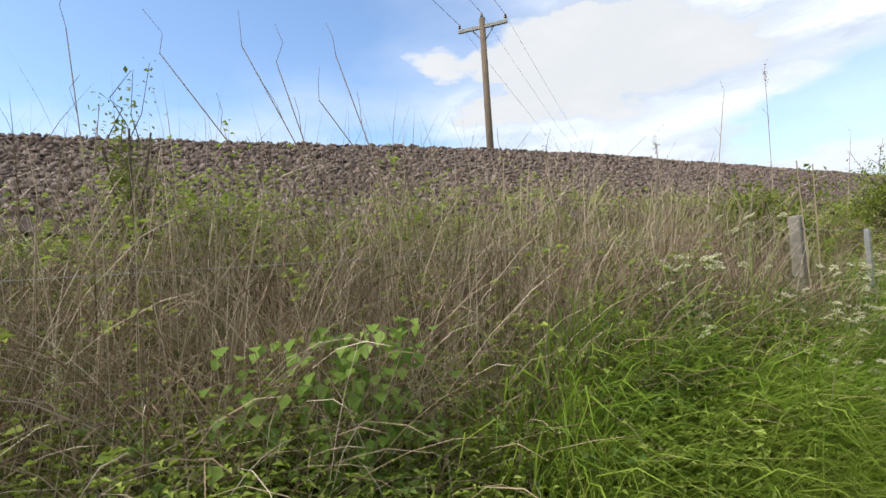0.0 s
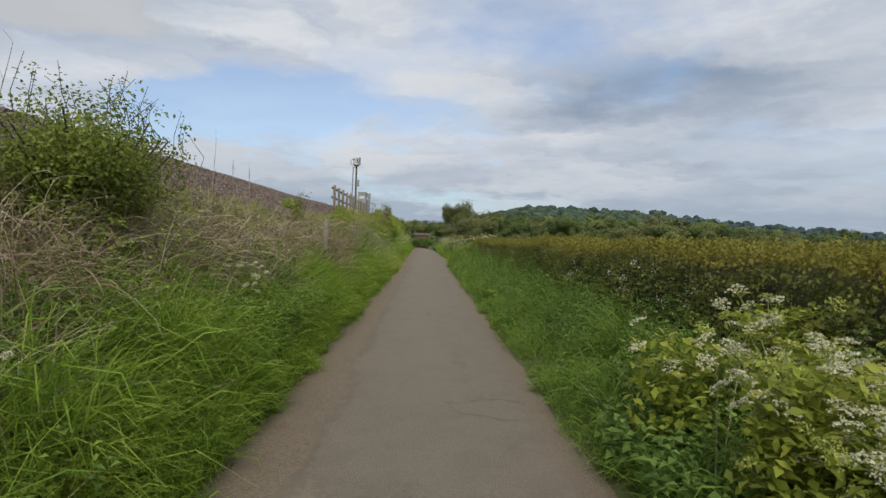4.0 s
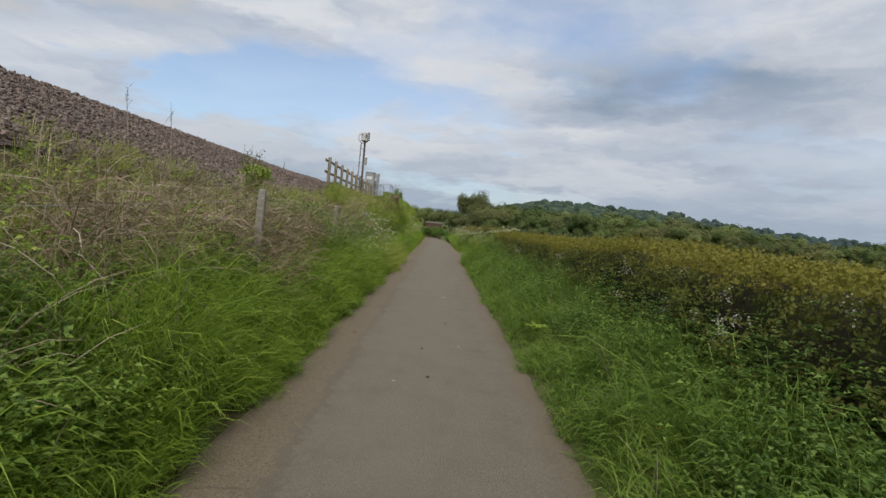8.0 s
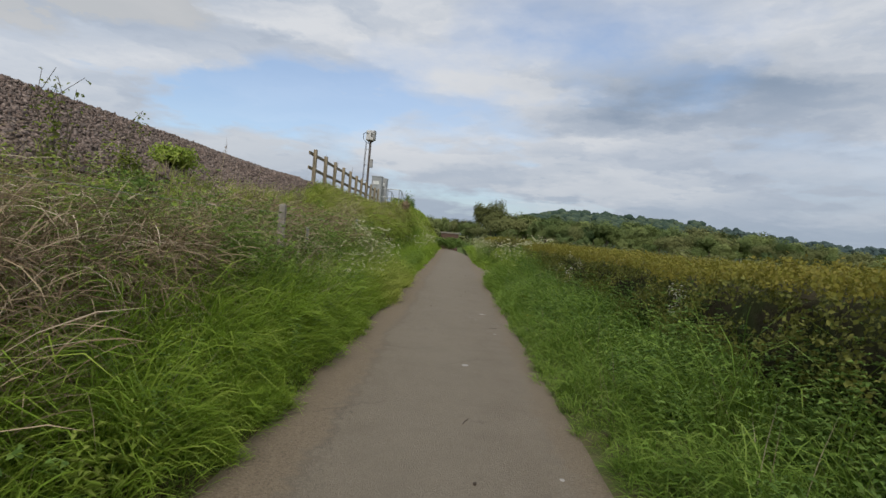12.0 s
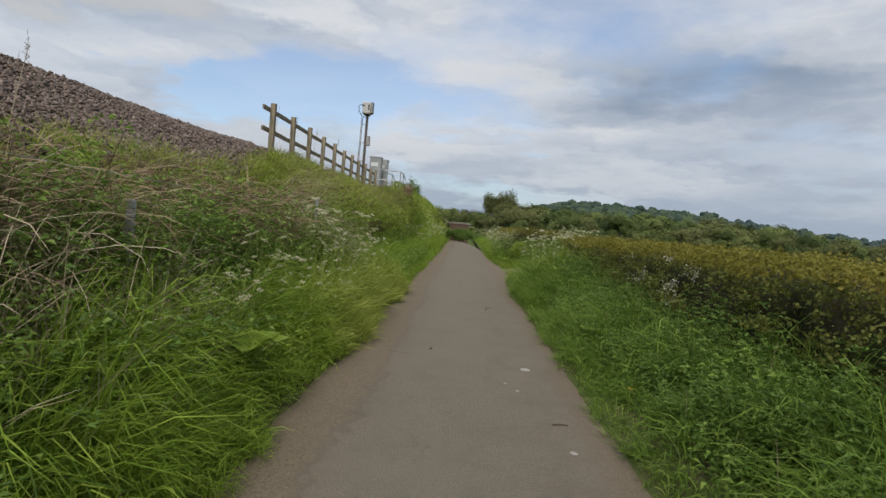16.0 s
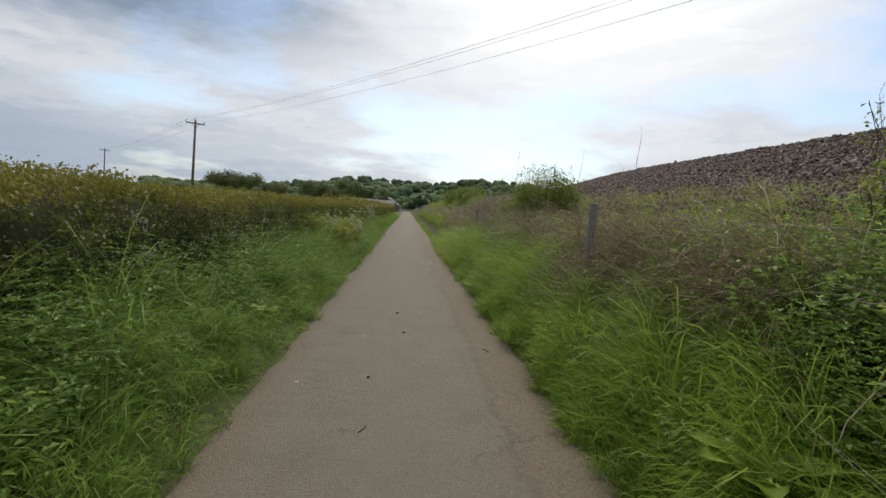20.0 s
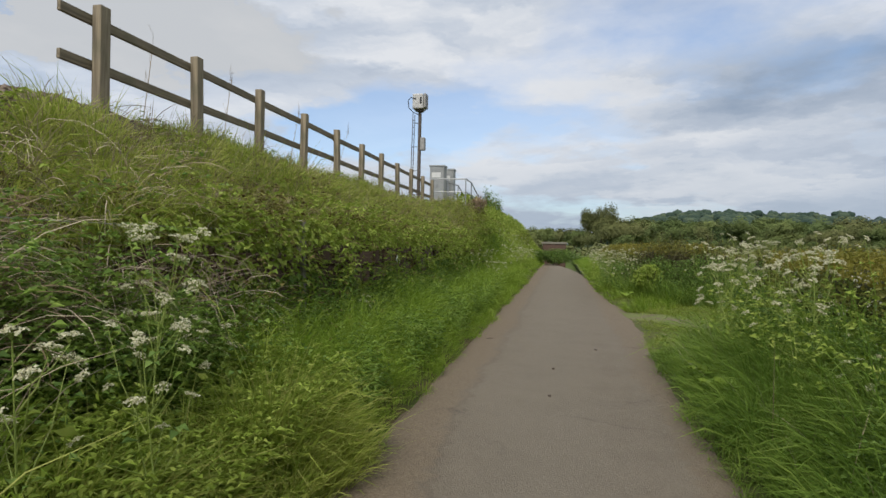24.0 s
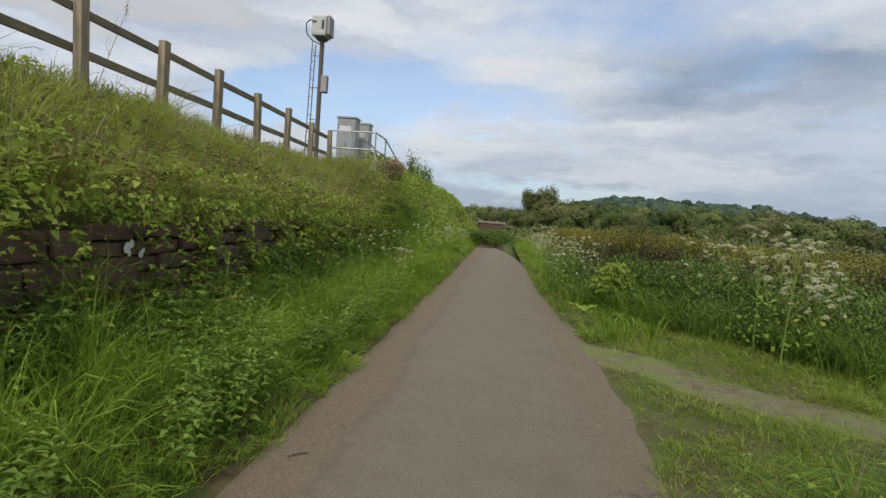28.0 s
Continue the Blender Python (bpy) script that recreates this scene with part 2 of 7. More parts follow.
def asphalt_material():
    m, n = material("worn asphalt")
    pos = n.add("ShaderNodeTexCoord").outputs["Object"]
    s = n.add("ShaderNodeSeparateXYZ", _0=pos)
    fine = n.noise(pos, 240.0, 3.0, 0.7)
    mid = n.noise(pos, 7.0, 6.0, 0.6)
    wide = n.noise(pos, 0.55, 4.0)
    # stones of the wearing course
    chip = n.t.nodes.new("ShaderNodeTexVoronoi")
    n.put(chip.inputs["Vector"], pos)
    chip.inputs["Scale"].default_value = 95.0
    grit = n.ramp(chip.outputs["Color"], (0.15, (0.084, 0.071, 0.053)), (0.5, (0.161, 0.136, 0.101)), (0.85, (0.275, 0.236, 0.189)))
    c = n.ramp(fine, (0.3, (0.113, 0.094, 0.069)), (0.5, (0.167, 0.141, 0.106)), (0.72, (0.228, 0.194, 0.152)))
    c = n.mix(0.32, c, grit)
    c = n.mix(n.ramp(wide, (0.35, 0.0), (0.7, 0.55)), c, rgb((0.184, 0.156, 0.119)))
    c = n.mix(n.ramp(n.noise(pos, 2.3, 6.0, 0.65), (0.46, 0.0), (0.66, 0.4)), c, rgb((0.125, 0.104, 0.077)))
    # a mended patch, paler than the rest
    dx = n.math("ADD", n.math("DIVIDE", n.math("ADD", s.outputs[0], 0.7), 0.21), n.math("MULTIPLY", n.math("SUBTRACT", mid, 0.5), 2.2))
    dy = n.math("ADD", n.math("DIVIDE", n.math("SUBTRACT", s.outputs[1], 13.3), 0.55), n.math("MULTIPLY", n.math("SUBTRACT", mid, 0.5), 1.6))
    away = n.math("ADD", n.math("POWER", n.math("ABSOLUTE", dx), 2.0), n.math("POWER", n.math("ABSOLUTE", dy), 2.0))
    c = n.mix(n.ramp(away, (0.7, 0.5), (1.1, 0.0)), c, rgb((0.230, 0.191, 0.146)))
    # silt washed along both sides
    off = n.math("ADD", s.outputs[0], n.math("MULTIPLY", n.math("SUBTRACT", mid, 0.5), 0.42))
    off = n.math("ADD", off, n.math("MULTIPLY", n.math("SUBTRACT", wide, 0.5), 0.45))
    silt_l = n.ramp(n.math("MULTIPLY", off, -0.5), (0.36, 0.0), (0.41, 0.8), (0.53, 0.95))
    silt_r = n.ramp(n.math("MULTIPLY", off, 0.5), (0.48, 0.0), (0.54, 0.6), (0.62, 0.75))
    soil = n.ramp(n.noise(pos, 70.0, 6.0, 0.7), (0.33, (0.085, 0.064, 0.042)), (0.5, (0.173, 0.135, 0.093)), (0.7, (0.249, 0.200, 0.142)))
    c = n.mix(silt_l, c, soil)
    # thin darker line where the silt ends
    line = n.ramp(n.math("MULTIPLY", off, -1.0), (0.68, 0.0), (0.74, 0.4), (0.8, 0.0))
    c = n.mix(line, c, rgb((0.095, 0.077, 0.055)))
    c = n.mix(silt_r, c, soil)
    vor = n.t.nodes.new("ShaderNodeTexVoronoi")
    vor.feature = "DISTANCE_TO_EDGE"
    n.put(vor.inputs["Vector"], n.vec("ADD", pos, n.add("ShaderNodeCombineXYZ", _0=n.math("MULTIPLY", mid, 0.9), _1=wide, _2=0.0)))
    vor.inputs["Scale"].default_value = 0.42
    crack = n.math("MULTIPLY", n.ramp(vor.outputs["Distance"], (0.0, 1.0), (0.006, 0.0)), n.ramp(n.noise(pos, 0.9, 2.0), (0.52, 0.0), (0.6, 0.6)))
    c = n.mix(crack, c, rgb((0.057, 0.049, 0.041)))
    spots = n.ramp(n.noise(pos, 26.0, 2.0), (0.735, 0.0), (0.76, 0.5))
    c = n.mix(spots, c, rgb((0.284, 0.276, 0.249)))
    # loose grit, thick along both sides and thin in the worn middle
    pebble = n.t.nodes.new("ShaderNodeTexVoronoi")
    n.put(pebble.inputs["Vector"], pos)
    pebble.inputs["Scale"].default_value = 52.0
    side = n.ramp(n.math("ABSOLUTE", off), (0.35, 0.08), (0.95, 0.3))
    loose = n.math("MULTIPLY", n.math("MULTIPLY", n.ramp(pebble.outputs["Distance"], (0.22, 1.0), (0.34, 0.0)), n.ramp(pebble.outputs["Color"], (0.55, 0.0), (0.62, 1.0))), side)
    c = n.mix(loose, c, n.ramp(pebble.outputs["Color"], (0.6, (0.114, 0.099, 0.079)), (0.95, (0.342, 0.305, 0.259))))
    # worn middle; its paler sheen is put into the colour too
    worn = n.ramp(n.math("ABSOLUTE", n.math("ADD", off, 0.05)), (0.2, 0.3), (0.8, 0.0))
    c = n.mix(worn, c, rgb((0.190, 0.168, 0.130)))
    rel = n.math("ADD", n.math("MULTIPLY", chip.outputs["Distance"], -1.2), n.math("ADD", fine, n.math("MULTIPLY", mid, 1.6)))
    finish(n, c, 0.9, 0.0, rel, 0.8, 0.008, 0.25)
    return m


def soil_material(name, dark, mid, green, cover=0.5):
    m, n = material(name)
    pos = n.add("ShaderNodeTexCoord").outputs["Object"]
    f = n.noise(pos, 9.0, 7.0, 0.65)
    c = n.ramp(f, (0.3, dark), (0.68, mid))
    c = n.mix(n.ramp(n.noise(pos, 2.2, 5.0), (0.5 - cover * 0.3, 1.0), (0.62 - cover * 0.1, 0.15)), c, rgb(green))
    finish(n, c, 0.95, 0.0, f, 0.8, 0.05, 0.1)
    return m


def field_material():
    m, n = material("meadow and pasture")
    pos = n.add("ShaderNodeTexCoord").outputs["Object"]
    f = n.noise(pos, 0.012, 5.0)
    c = n.ramp(f, (0.35, (0.055, 0.085, 0.02)), (0.5, (0.09, 0.13, 0.03)), (0.65, (0.12, 0.15, 0.045)))
    c = n.mix(n.ramp(n.noise(pos, 1.4, 6.0), (0.4, 0.0), (0.65, 0.6)), c, rgb((0.05, 0.065, 0.02)))
    finish(n, c, 0.95, 0.0, n.noise(pos, 6.0, 5.0), 0.6, 0.05, 0.1)
    return m


def stone_material(name, cols, scale=22.0, per_piece=True):
    m, n = material(name)
    pos = n.add("ShaderNodeTexCoord").outputs["Object"]
    isl = n.add("ShaderNodeNewGeometry").outputs["Random Per Island"]
    ran = n.add("ShaderNodeObjectInfo").outputs["Random"]
    f = n.math("FRACT", n.math("ADD", n.math("MULTIPLY", isl, 3.0), ran)) if per_piece else ran
    c = n.ramp(f, *[((i + 0.5) / len(cols), k) for i, k in enumerate(cols)])
    g = n.noise(pos, scale, 6.0, 0.65)
    c = n.mix(n.ramp(g, (0.35, 0.55), (0.62, 0.0)), c, rgb(tuple(v * 0.45 for v in cols[0])))
    finish(n, c, 0.9, 0.0, g, 0.5, 0.01, 0.25)
    return m


ASPHALT = asphalt_material()
FIELD = field_material()
BANK_SOIL = soil_material("bank soil and thatch", (0.045, 0.032, 0.02), (0.14, 0.10, 0.055), (0.055, 0.085, 0.018))
VERGE_SOIL = soil_material("mossy verge soil", (0.05, 0.05, 0.025), (0.13, 0.11, 0.06), (0.085, 0.115, 0.03), 0.45)
TRACK_SOIL = soil_material("trodden side path", (0.08, 0.062, 0.045), (0.215, 0.175, 0.13), (0.14, 0.16, 0.06), 0.2)
BALLAST_BED = soil_material("ballast fines", (0.04, 0.032, 0.03), (0.11, 0.085, 0.078), (0.085, 0.068, 0.062), 0.2)
BALLAST = stone_material("pinkish grey ballast stone", ((0.10, 0.077, 0.066), (0.215, 0.162, 0.136), (0.158, 0.131, 0.116), (0.32, 0.252, 0.216), (0.185, 0.134, 0.111)))
SANDSTONE = stone_material("weathered red sandstone", ((0.109, 0.070, 0.053), (0.147, 0.091, 0.066), (0.119, 0.083, 0.065)), 9.0, False)
GRASS = leafy("fresh verge grass", (0.105, 0.185, 0.022), (0.235, 0.355, 0.042), (0.44, 0.52, 0.105), 0.5, 0.5, 0.55, 0.14, 0.0, 1.7)
GRASS_COOL = leafy("hedge-side grass", (0.085, 0.155, 0.026), (0.18, 0.285, 0.045), (0.33, 0.42, 0.095), 0.5, 0.5, 0.55, 0.14, 0.0, 1.7)
GRASS_LAWN = leafy("short yellow-green grass", (0.16, 0.21, 0.03), (0.25, 0.32, 0.05), (0.34, 0.39, 0.08), 0.5, 0.4)
# coarse grass, darkened: the shade between tufts is put into the colour
GRASS_DARK = leafy("shaded coarse grass", (0.07, 0.13, 0.022), (0.14, 0.225, 0.04), (0.24, 0.32, 0.065), 0.5, 0.5, 0.5, 0.14, 0.0, 1.7)
GRASS_EDGE = leafy("short edge grass", (0.1, 0.165, 0.022), (0.18, 0.265, 0.035), (0.28, 0.31, 0.08), 0.5, 0.4)
GRASS_DRY = leafy("dry bleached grass", (0.22, 0.17, 0.1), (0.34, 0.28, 0.18), (0.46, 0.4, 0.28), 0.75, 0.2)
GRASS_BANK = leafy("yellowing bank grass", (0.21, 0.28, 0.042), (0.35, 0.415, 0.078), (0.5, 0.49, 0.16), 0.6, 0.45)
HERB = leafy("dark nettle and bramble leaves", (0.075, 0.135, 0.03), (0.135, 0.22, 0.046), (0.23, 0.32, 0.08), 0.5, 0.42)
HERB_MID = leafy("fresh nettle leaves", (0.1, 0.17, 0.03), (0.175, 0.275, 0.048), (0.28, 0.375, 0.085), 0.5, 0.42)
STALK_LEAF = leafy("browning bramble leaves", (0.1, 0.075, 0.03), (0.18, 0.15, 0.05), (0.26, 0.24, 0.08), 0.6, 0.25)
HERB_LIGHT = leafy("light bramble leaves", (0.16, 0.225, 0.03), (0.26, 0.345, 0.055), (0.39, 0.45, 0.105), 0.5, 0.42)
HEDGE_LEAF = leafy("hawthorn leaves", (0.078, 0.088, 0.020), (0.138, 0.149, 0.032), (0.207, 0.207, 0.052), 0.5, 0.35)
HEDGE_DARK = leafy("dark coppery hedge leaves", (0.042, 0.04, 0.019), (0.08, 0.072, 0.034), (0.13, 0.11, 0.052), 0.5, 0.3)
HEDGE_NEW = leafy("bronze hawthorn shoots", (0.145, 0.147, 0.025), (0.211, 0.197, 0.035), (0.264, 0.210, 0.050), 0.5, 0.4, 0.6, 0.14, 0.0, 0.7)
SHRUB_LEAF = leafy("bright shrub leaves", (0.1, 0.14, 0.022), (0.175, 0.22, 0.034), (0.27, 0.3, 0.065), 0.5, 0.4)
STALK = leafy("dead bramble canes", (0.17, 0.125, 0.085), (0.33, 0.265, 0.185), (0.54, 0.46, 0.35), 0.8, 0.05)
STALK_RED = leafy("reddish dead bracken", (0.13, 0.088, 0.052), (0.235, 0.172, 0.108), (0.37, 0.29, 0.19), 0.8, 0.1)
GREEN_STEM = leafy("green flower stems", (0.16, 0.22, 0.045), (0.25, 0.32, 0.075), (0.34, 0.40, 0.12), 0.6, 0.2)
PETAL = leafy("creamy white florets", (0.450, 0.432, 0.264), (0.567, 0.549, 0.370), (0.675, 0.657, 0.493), 0.7, 0.3)
BUD = leafy("greenish yellow buds", (0.27, 0.3, 0.06), (0.39, 0.42, 0.1), (0.52, 0.53, 0.19), 0.7, 0.35)
BLOSSOM = leafy("white hawthorn blossom", (0.42, 0.40, 0.31), (0.55, 0.53, 0.43), (0.68, 0.66, 0.56), 0.7, 0.3)
ANGELICA_LEAF = leafy("yellow-green angelica leaves", (0.16, 0.2, 0.024), (0.27, 0.31, 0.042), (0.41, 0.42, 0.085), 0.5, 0.42)
DOCK_LEAF = leafy("broad dock leaves", (0.15, 0.225, 0.03), (0.225, 0.315, 0.045), (0.3, 0.39, 0.066), 0.45, 0.4)
YELLOW = leafy("yellow petals", (0.65, 0.36, 0.02), (0.75, 0.45, 0.03), (0.8, 0.55, 0.05))
# near-black colour stands in for the shade inside the hedge
HEDGE_CORE = soil_material("dark hedge core, shade in the colour", (0.024, 0.019, 0.012), (0.065, 0.052, 0.032), (0.035, 0.045, 0.014), 0.4)
WOOD_FAR = leafy("far tree leaves", (0.06, 0.095, 0.038), (0.105, 0.145, 0.052), (0.16, 0.195, 0.07), 0.8, 0.2, 0.4, 0.1, 0.7)
# haze of the distance is put into the base colours of these three woods
RISE_WOOD = leafy("wood on the rise, haze in the colour", (0.07, 0.105, 0.05), (0.115, 0.16, 0.075), (0.17, 0.215, 0.1), 0.9, 0.15, 0.3, 0.1, 0.0, 0.05)
HILL_WOOD = leafy("dark far wood, haze tint in the colour", (0.03, 0.05, 0.038), (0.048, 0.072, 0.05), (0.078, 0.102, 0.06), 0.9, 0.0, 0.3, 0.1, 0.0, 0.035)
RIDGE_WOOD = leafy("bluish ridge wood, haze in the colour", (0.034, 0.053, 0.052), (0.044, 0.066, 0.062), (0.058, 0.082, 0.072), 0.9, 0.0, 0.3, 0.1, 0.0, 0.035)
# the trees' shade is put into this dark floor colour
HILL_FLOOR = soil_material("shaded woodland floor", (0.02, 0.035, 0.018), (0.05, 0.07, 0.034), (0.04, 0.062, 0.03), 0.5)
WOOD_NEAR = leafy("riverside tree leaves", (0.092, 0.127, 0.042), (0.141, 0.176, 0.059), (0.196, 0.226, 0.080), 0.8, 0.25, 0.4, 0.1, 0.7)
WILLOW = leafy("olive willow leaves", (0.092, 0.107, 0.040), (0.132, 0.144, 0.054), (0.172, 0.178, 0.072), 0.8, 0.25, 0.4, 0.1, 0.5)
BARK = wooden("rough bark", (0.10, 0.08, 0.06))
FENCE_WOOD = wooden("weathered fence timber", (0.235, 0.195, 0.135))
RAIL_WOOD = wooden("weathered rail timber", (0.20, 0.165, 0.115), 1)
POLE_WOOD = wooden("creosoted pole timber", (0.16, 0.12, 0.09))
CONCRETE = plain("lichened concrete", (0.215, 0.198, 0.165), 0.9, 0.0, 0.3, 18.0, 0.5)
GALV = plain("galvanised steel", (0.33, 0.34, 0.34), 0.5, 0.6, 0.2, 20.0, 0.1, 0.75)
DARK_STEEL = plain("dark weathered steel", (0.1, 0.082, 0.07), 0.7, 0.1, 0.3, 9.0, 0.2, 0.7)
GREY_STEEL = plain("dull painted grey steel", (0.27, 0.265, 0.255), 0.6, 0.2, 0.2, 9.0, 0.15, 0.7)
CABINET_PAINT = plain("pale grey cabinet paint", (0.33, 0.34, 0.335), 0.55, 0.0, 0.15, 5.0, 0.1, 0.8)
HOUSING_PAINT = plain("off-white housing", (0.42, 0.415, 0.40), 0.5, 0.0, 0.15, 6.0, 0.1, 0.8)
BLACK = plain("black plastic and rubber", (0.03, 0.03, 0.032), 0.5, 0.0, 0.2, 20.0, 0.1)
LABEL_WHITE = plain("white notice", (0.72, 0.72, 0.70), 0.5, 0.0, 0.05, 9.0, 0.05, 0.9)
PORCELAIN = plain("brown porcelain", (0.10, 0.05, 0.035), 0.3, 0.0, 0.1, 9.0, 0.05)
ROOF = plain("pale roof sheet", (0.25, 0.235, 0.22), 0.7, 0.0, 0.1, 0.8, 0.1, 0.8)
RENDERED_WALL = plain("brown barn wall", (0.22, 0.17, 0.13), 0.8, 0.0, 0.2, 0.9, 0.2)
BLUE = plain("blue painted steel", (0.02, 0.11, 0.42), 0.5, 0.0, 0.1, 2.0, 0.1, 0.85)
LICHEN = plain("white lichen", (0.62, 0.62, 0.58), 0.9, 0.0, 0.1, 30.0, 0.2, 0.85)
LEAF_LITTER = plain("pale fallen leaf", (0.42, 0.40, 0.35), 0.8, 0.0, 0.1, 20.0, 0.1, 0.8)
TWIG = plain("dark twig and droppings", (0.055, 0.04, 0.03), 0.9, 0.0, 0.3, 30.0, 0.3)
STAIN = plain("pale spilt lime", (0.33, 0.315, 0.29), 0.95, 0.0, 0.1, 40.0, 0.1, 0.8)
RUST_WIRE = plain("rusty wire", (0.16, 0.12, 0.095), 0.8, 0.0, 0.2, 40.0, 0.1)

# ---- mesh helpers ----
def solid(name, co, faces, mats, smooth=False, parent=None, index=None):
    """One mesh object from arrays: co (n, 3) and face arrays (m, 3) or (m, 4)."""
    co = np.asarray(co, np.float32)
    faces = [np.asarray(f, np.int32) for f in faces if len(f)]
    me = bpy.data.meshes.new(name)
    me.vertices.add(len(co))
    me.vertices.foreach_set("co", co.ravel())
    sizes = np.concatenate([np.full(len(f), f.shape[1], np.int32) for f in faces])
    loops = np.concatenate([f.ravel() for f in faces])
    me.loops.add(len(loops))
    me.loops.foreach_set("vertex_index", loops)
    me.polygons.add(len(sizes))
    me.polygons.foreach_set("loop_start", np.concatenate([[0], np.cumsum(sizes)[:-1]]).astype(np.int32))
    for m in (mats if isinstance(mats, (list, tuple)) else [mats]):
        me.materials.append(m)
    if index is not None:
        me.polygons.foreach_set("material_index", np.asarray(index, np.int32))
    if smooth:
        me.polygons.foreach_set("use_smooth", np.ones(len(sizes), bool))
    me.update(calc_edges=True)
    ob = new(name, me)
    ob.parent = parent
    return ob


def part(name, bm, mat, parent, label="", smooth=False):
    """Links a bmesh as one mesh object under a thing or a part."""
    me = bpy.data.meshes.new(name)
    bm.to_mesh(me)
    bm.free()
    me.materials.append(mat)
    if smooth:
        me.polygons.foreach_set("use_smooth", np.ones(len(me.polygons), bool))
    ob = new(name, me)
    ob.parent = parent
    return tagged(ob, label)


def again(name, ob, parent, m, label=""):
    """One more part on the same mesh."""
    o = new(name, ob.data)
    o.parent = parent
    o.matrix_basis = m
    return tagged(o, label)


def thing(name, label, category, group="", at=(0, 0, 0), turn=0.0):
    ob = new(name)
    ob.empty_display_size = 0.2
    ob.location, ob.rotation_euler = at, (0, 0, radians(turn))
    return tagged(ob, label, category, group)


def box(bm, x0, x1, y0, y1, z0, z1, bevel=0.0, m=None):
    v = bmesh.ops.create_cube(bm, size=1.0)["verts"]
    bmesh.ops.scale(bm, vec=(x1 - x0, y1 - y0, z1 - z0), verts=v)
    bmesh.ops.translate(bm, vec=((x0 + x1) / 2, (y0 + y1) / 2, (z0 + z1) / 2), verts=v)
    if bevel:
        e = list({e for a in v for e in a.link_edges})
        r = bmesh.ops.bevel(bm, geom=e, offset=bevel, segments=2, affect="EDGES", profile=0.6)
        v = list({a for a in r["verts"]} | {a for a in v if a.is_valid})
    if m is not None:
        bmesh.ops.transform(bm, matrix=m, verts=v)
    return bm


def rod(bm, a, b, r, r2=None, n=8):
    a, b = Vector(a), Vector(b)
    d = b - a
    m = Matrix.Translation((a + b) / 2) @ d.to_track_quat("Z", "Y").to_matrix().to_4x4()
    bmesh.ops.create_cone(bm, cap_ends=True, segments=n, radius1=r, radius2=r if r2 is None else r2, depth=d.length, matrix=m)
    return bm


def rods(points, r, n=6):
    bm = bmesh.new()
    for a, b in zip(points, points[1:]):
        rod(bm, a, b, r, n=n)
    return bm


def tubes(paths, radii, sides=4):
    """Thin stems through lists of points."""
    co, fa, o = [], [], 0
    for pts, rad in zip(paths, radii):
        pts = [Vector(p) for p in pts]
        for k, p in enumerate(pts):
            d = (pts[min(k + 1, len(pts) - 1)] - pts[max(k - 1, 0)]).normalized()
            u = d.orthogonal().normalized()
            w = d.cross(u)
            q = rad * (1 - 0.45 * k / max(1, len(pts) - 1))
            for s in range(sides):
                t = 2 * math.pi * s / sides
                co.append(p + u * math.cos(t) * q + w * math.sin(t) * q)
            if k:
                for s in range(sides):
                    s2 = (s + 1) % sides
                    fa.append((o + (k - 1) * sides + s, o + (k - 1) * sides + s2, o + k * sides + s2, o + k * sides + s))
        o += len(pts) * sides
    return np.array([tuple(c) for c in co]), np.array(fa)


def sstep(a, b, v):
    t = np.clip((np.asarray(v, float) - a) / (b - a), 0, 1)
    return t * t * (3 - 2 * t)


AX, AZ = (-70, -8.4, -6.87, -4.4, -3.2, -2.3, -1.75, -1.2), (2.9, 3.15, 3.29, 2.0, 1.1, 0.45, 0.10, -0.03)
BX, BZ = (-70, -8.0, -6.87, -6.2, -5.4, -4.6, -3.0, -2.84, -2.3, -1.2), (2.9, 3.15, 3.26, 3.08, 2.95, 2.80, 1.5, 0.45, 0.22, -0.03)


def wavy(x, y, s=1.0, k=0.0):
    """A cheap smooth roughness, about -1 to 1."""
    return (np.sin(x * 1.7 * s + 1.3 * np.sin(y * 0.9 * s + k)) + np.sin(y * 1.3 * s + 2.1 * np.sin(x * 1.1 * s + k * 2)) + np.sin((x + y) * 2.9 * s + k)) / 3


CX, CZ = (-70, -8.0, -3.75, -3.3, -2.6, -2.0, -1.2), (2.9, 3.0, 2.93, 2.65, 1.3, 0.35, -0.03)


def flare(y):
    """How much the path widens towards the turning."""
    return 0.36 * np.exp(-((y - 45.2) / 4.2) ** 2)


def gz(x, y):
    """Height of the ground."""
    x, y = np.asarray(x, float), np.asarray(y, float)
    b, c = sstep(33.5, 38, y), sstep(49.5, 53, y)
    z = np.interp(x, AX, AZ) * (1 - b) + (np.interp(x, BX, BZ) * (1 - c) + np.interp(x, CX, CZ) * c) * b
    z = np.where(x > 1.2, np.interp(x - flare(y), (1.2, 1.8, 3.5, 6, 30), (-0.03, 0.06, 0.10, -0.1, -0.6)), z)
    z = z - 0.26 * (1 - sstep(3, 13, y)) * sstep(3.0, 6.5, -x)
    low = sstep(78, 105, y)
    z = z * (1 - low) - 0.03 * low
    off = sstep(0.0, 0.6, np.abs(x) - 1.3)
    return z + off * 0.06 * (1 - 0.8 * sstep(4.2, 5.5, -x)) * wavy(x, y, 1.2)


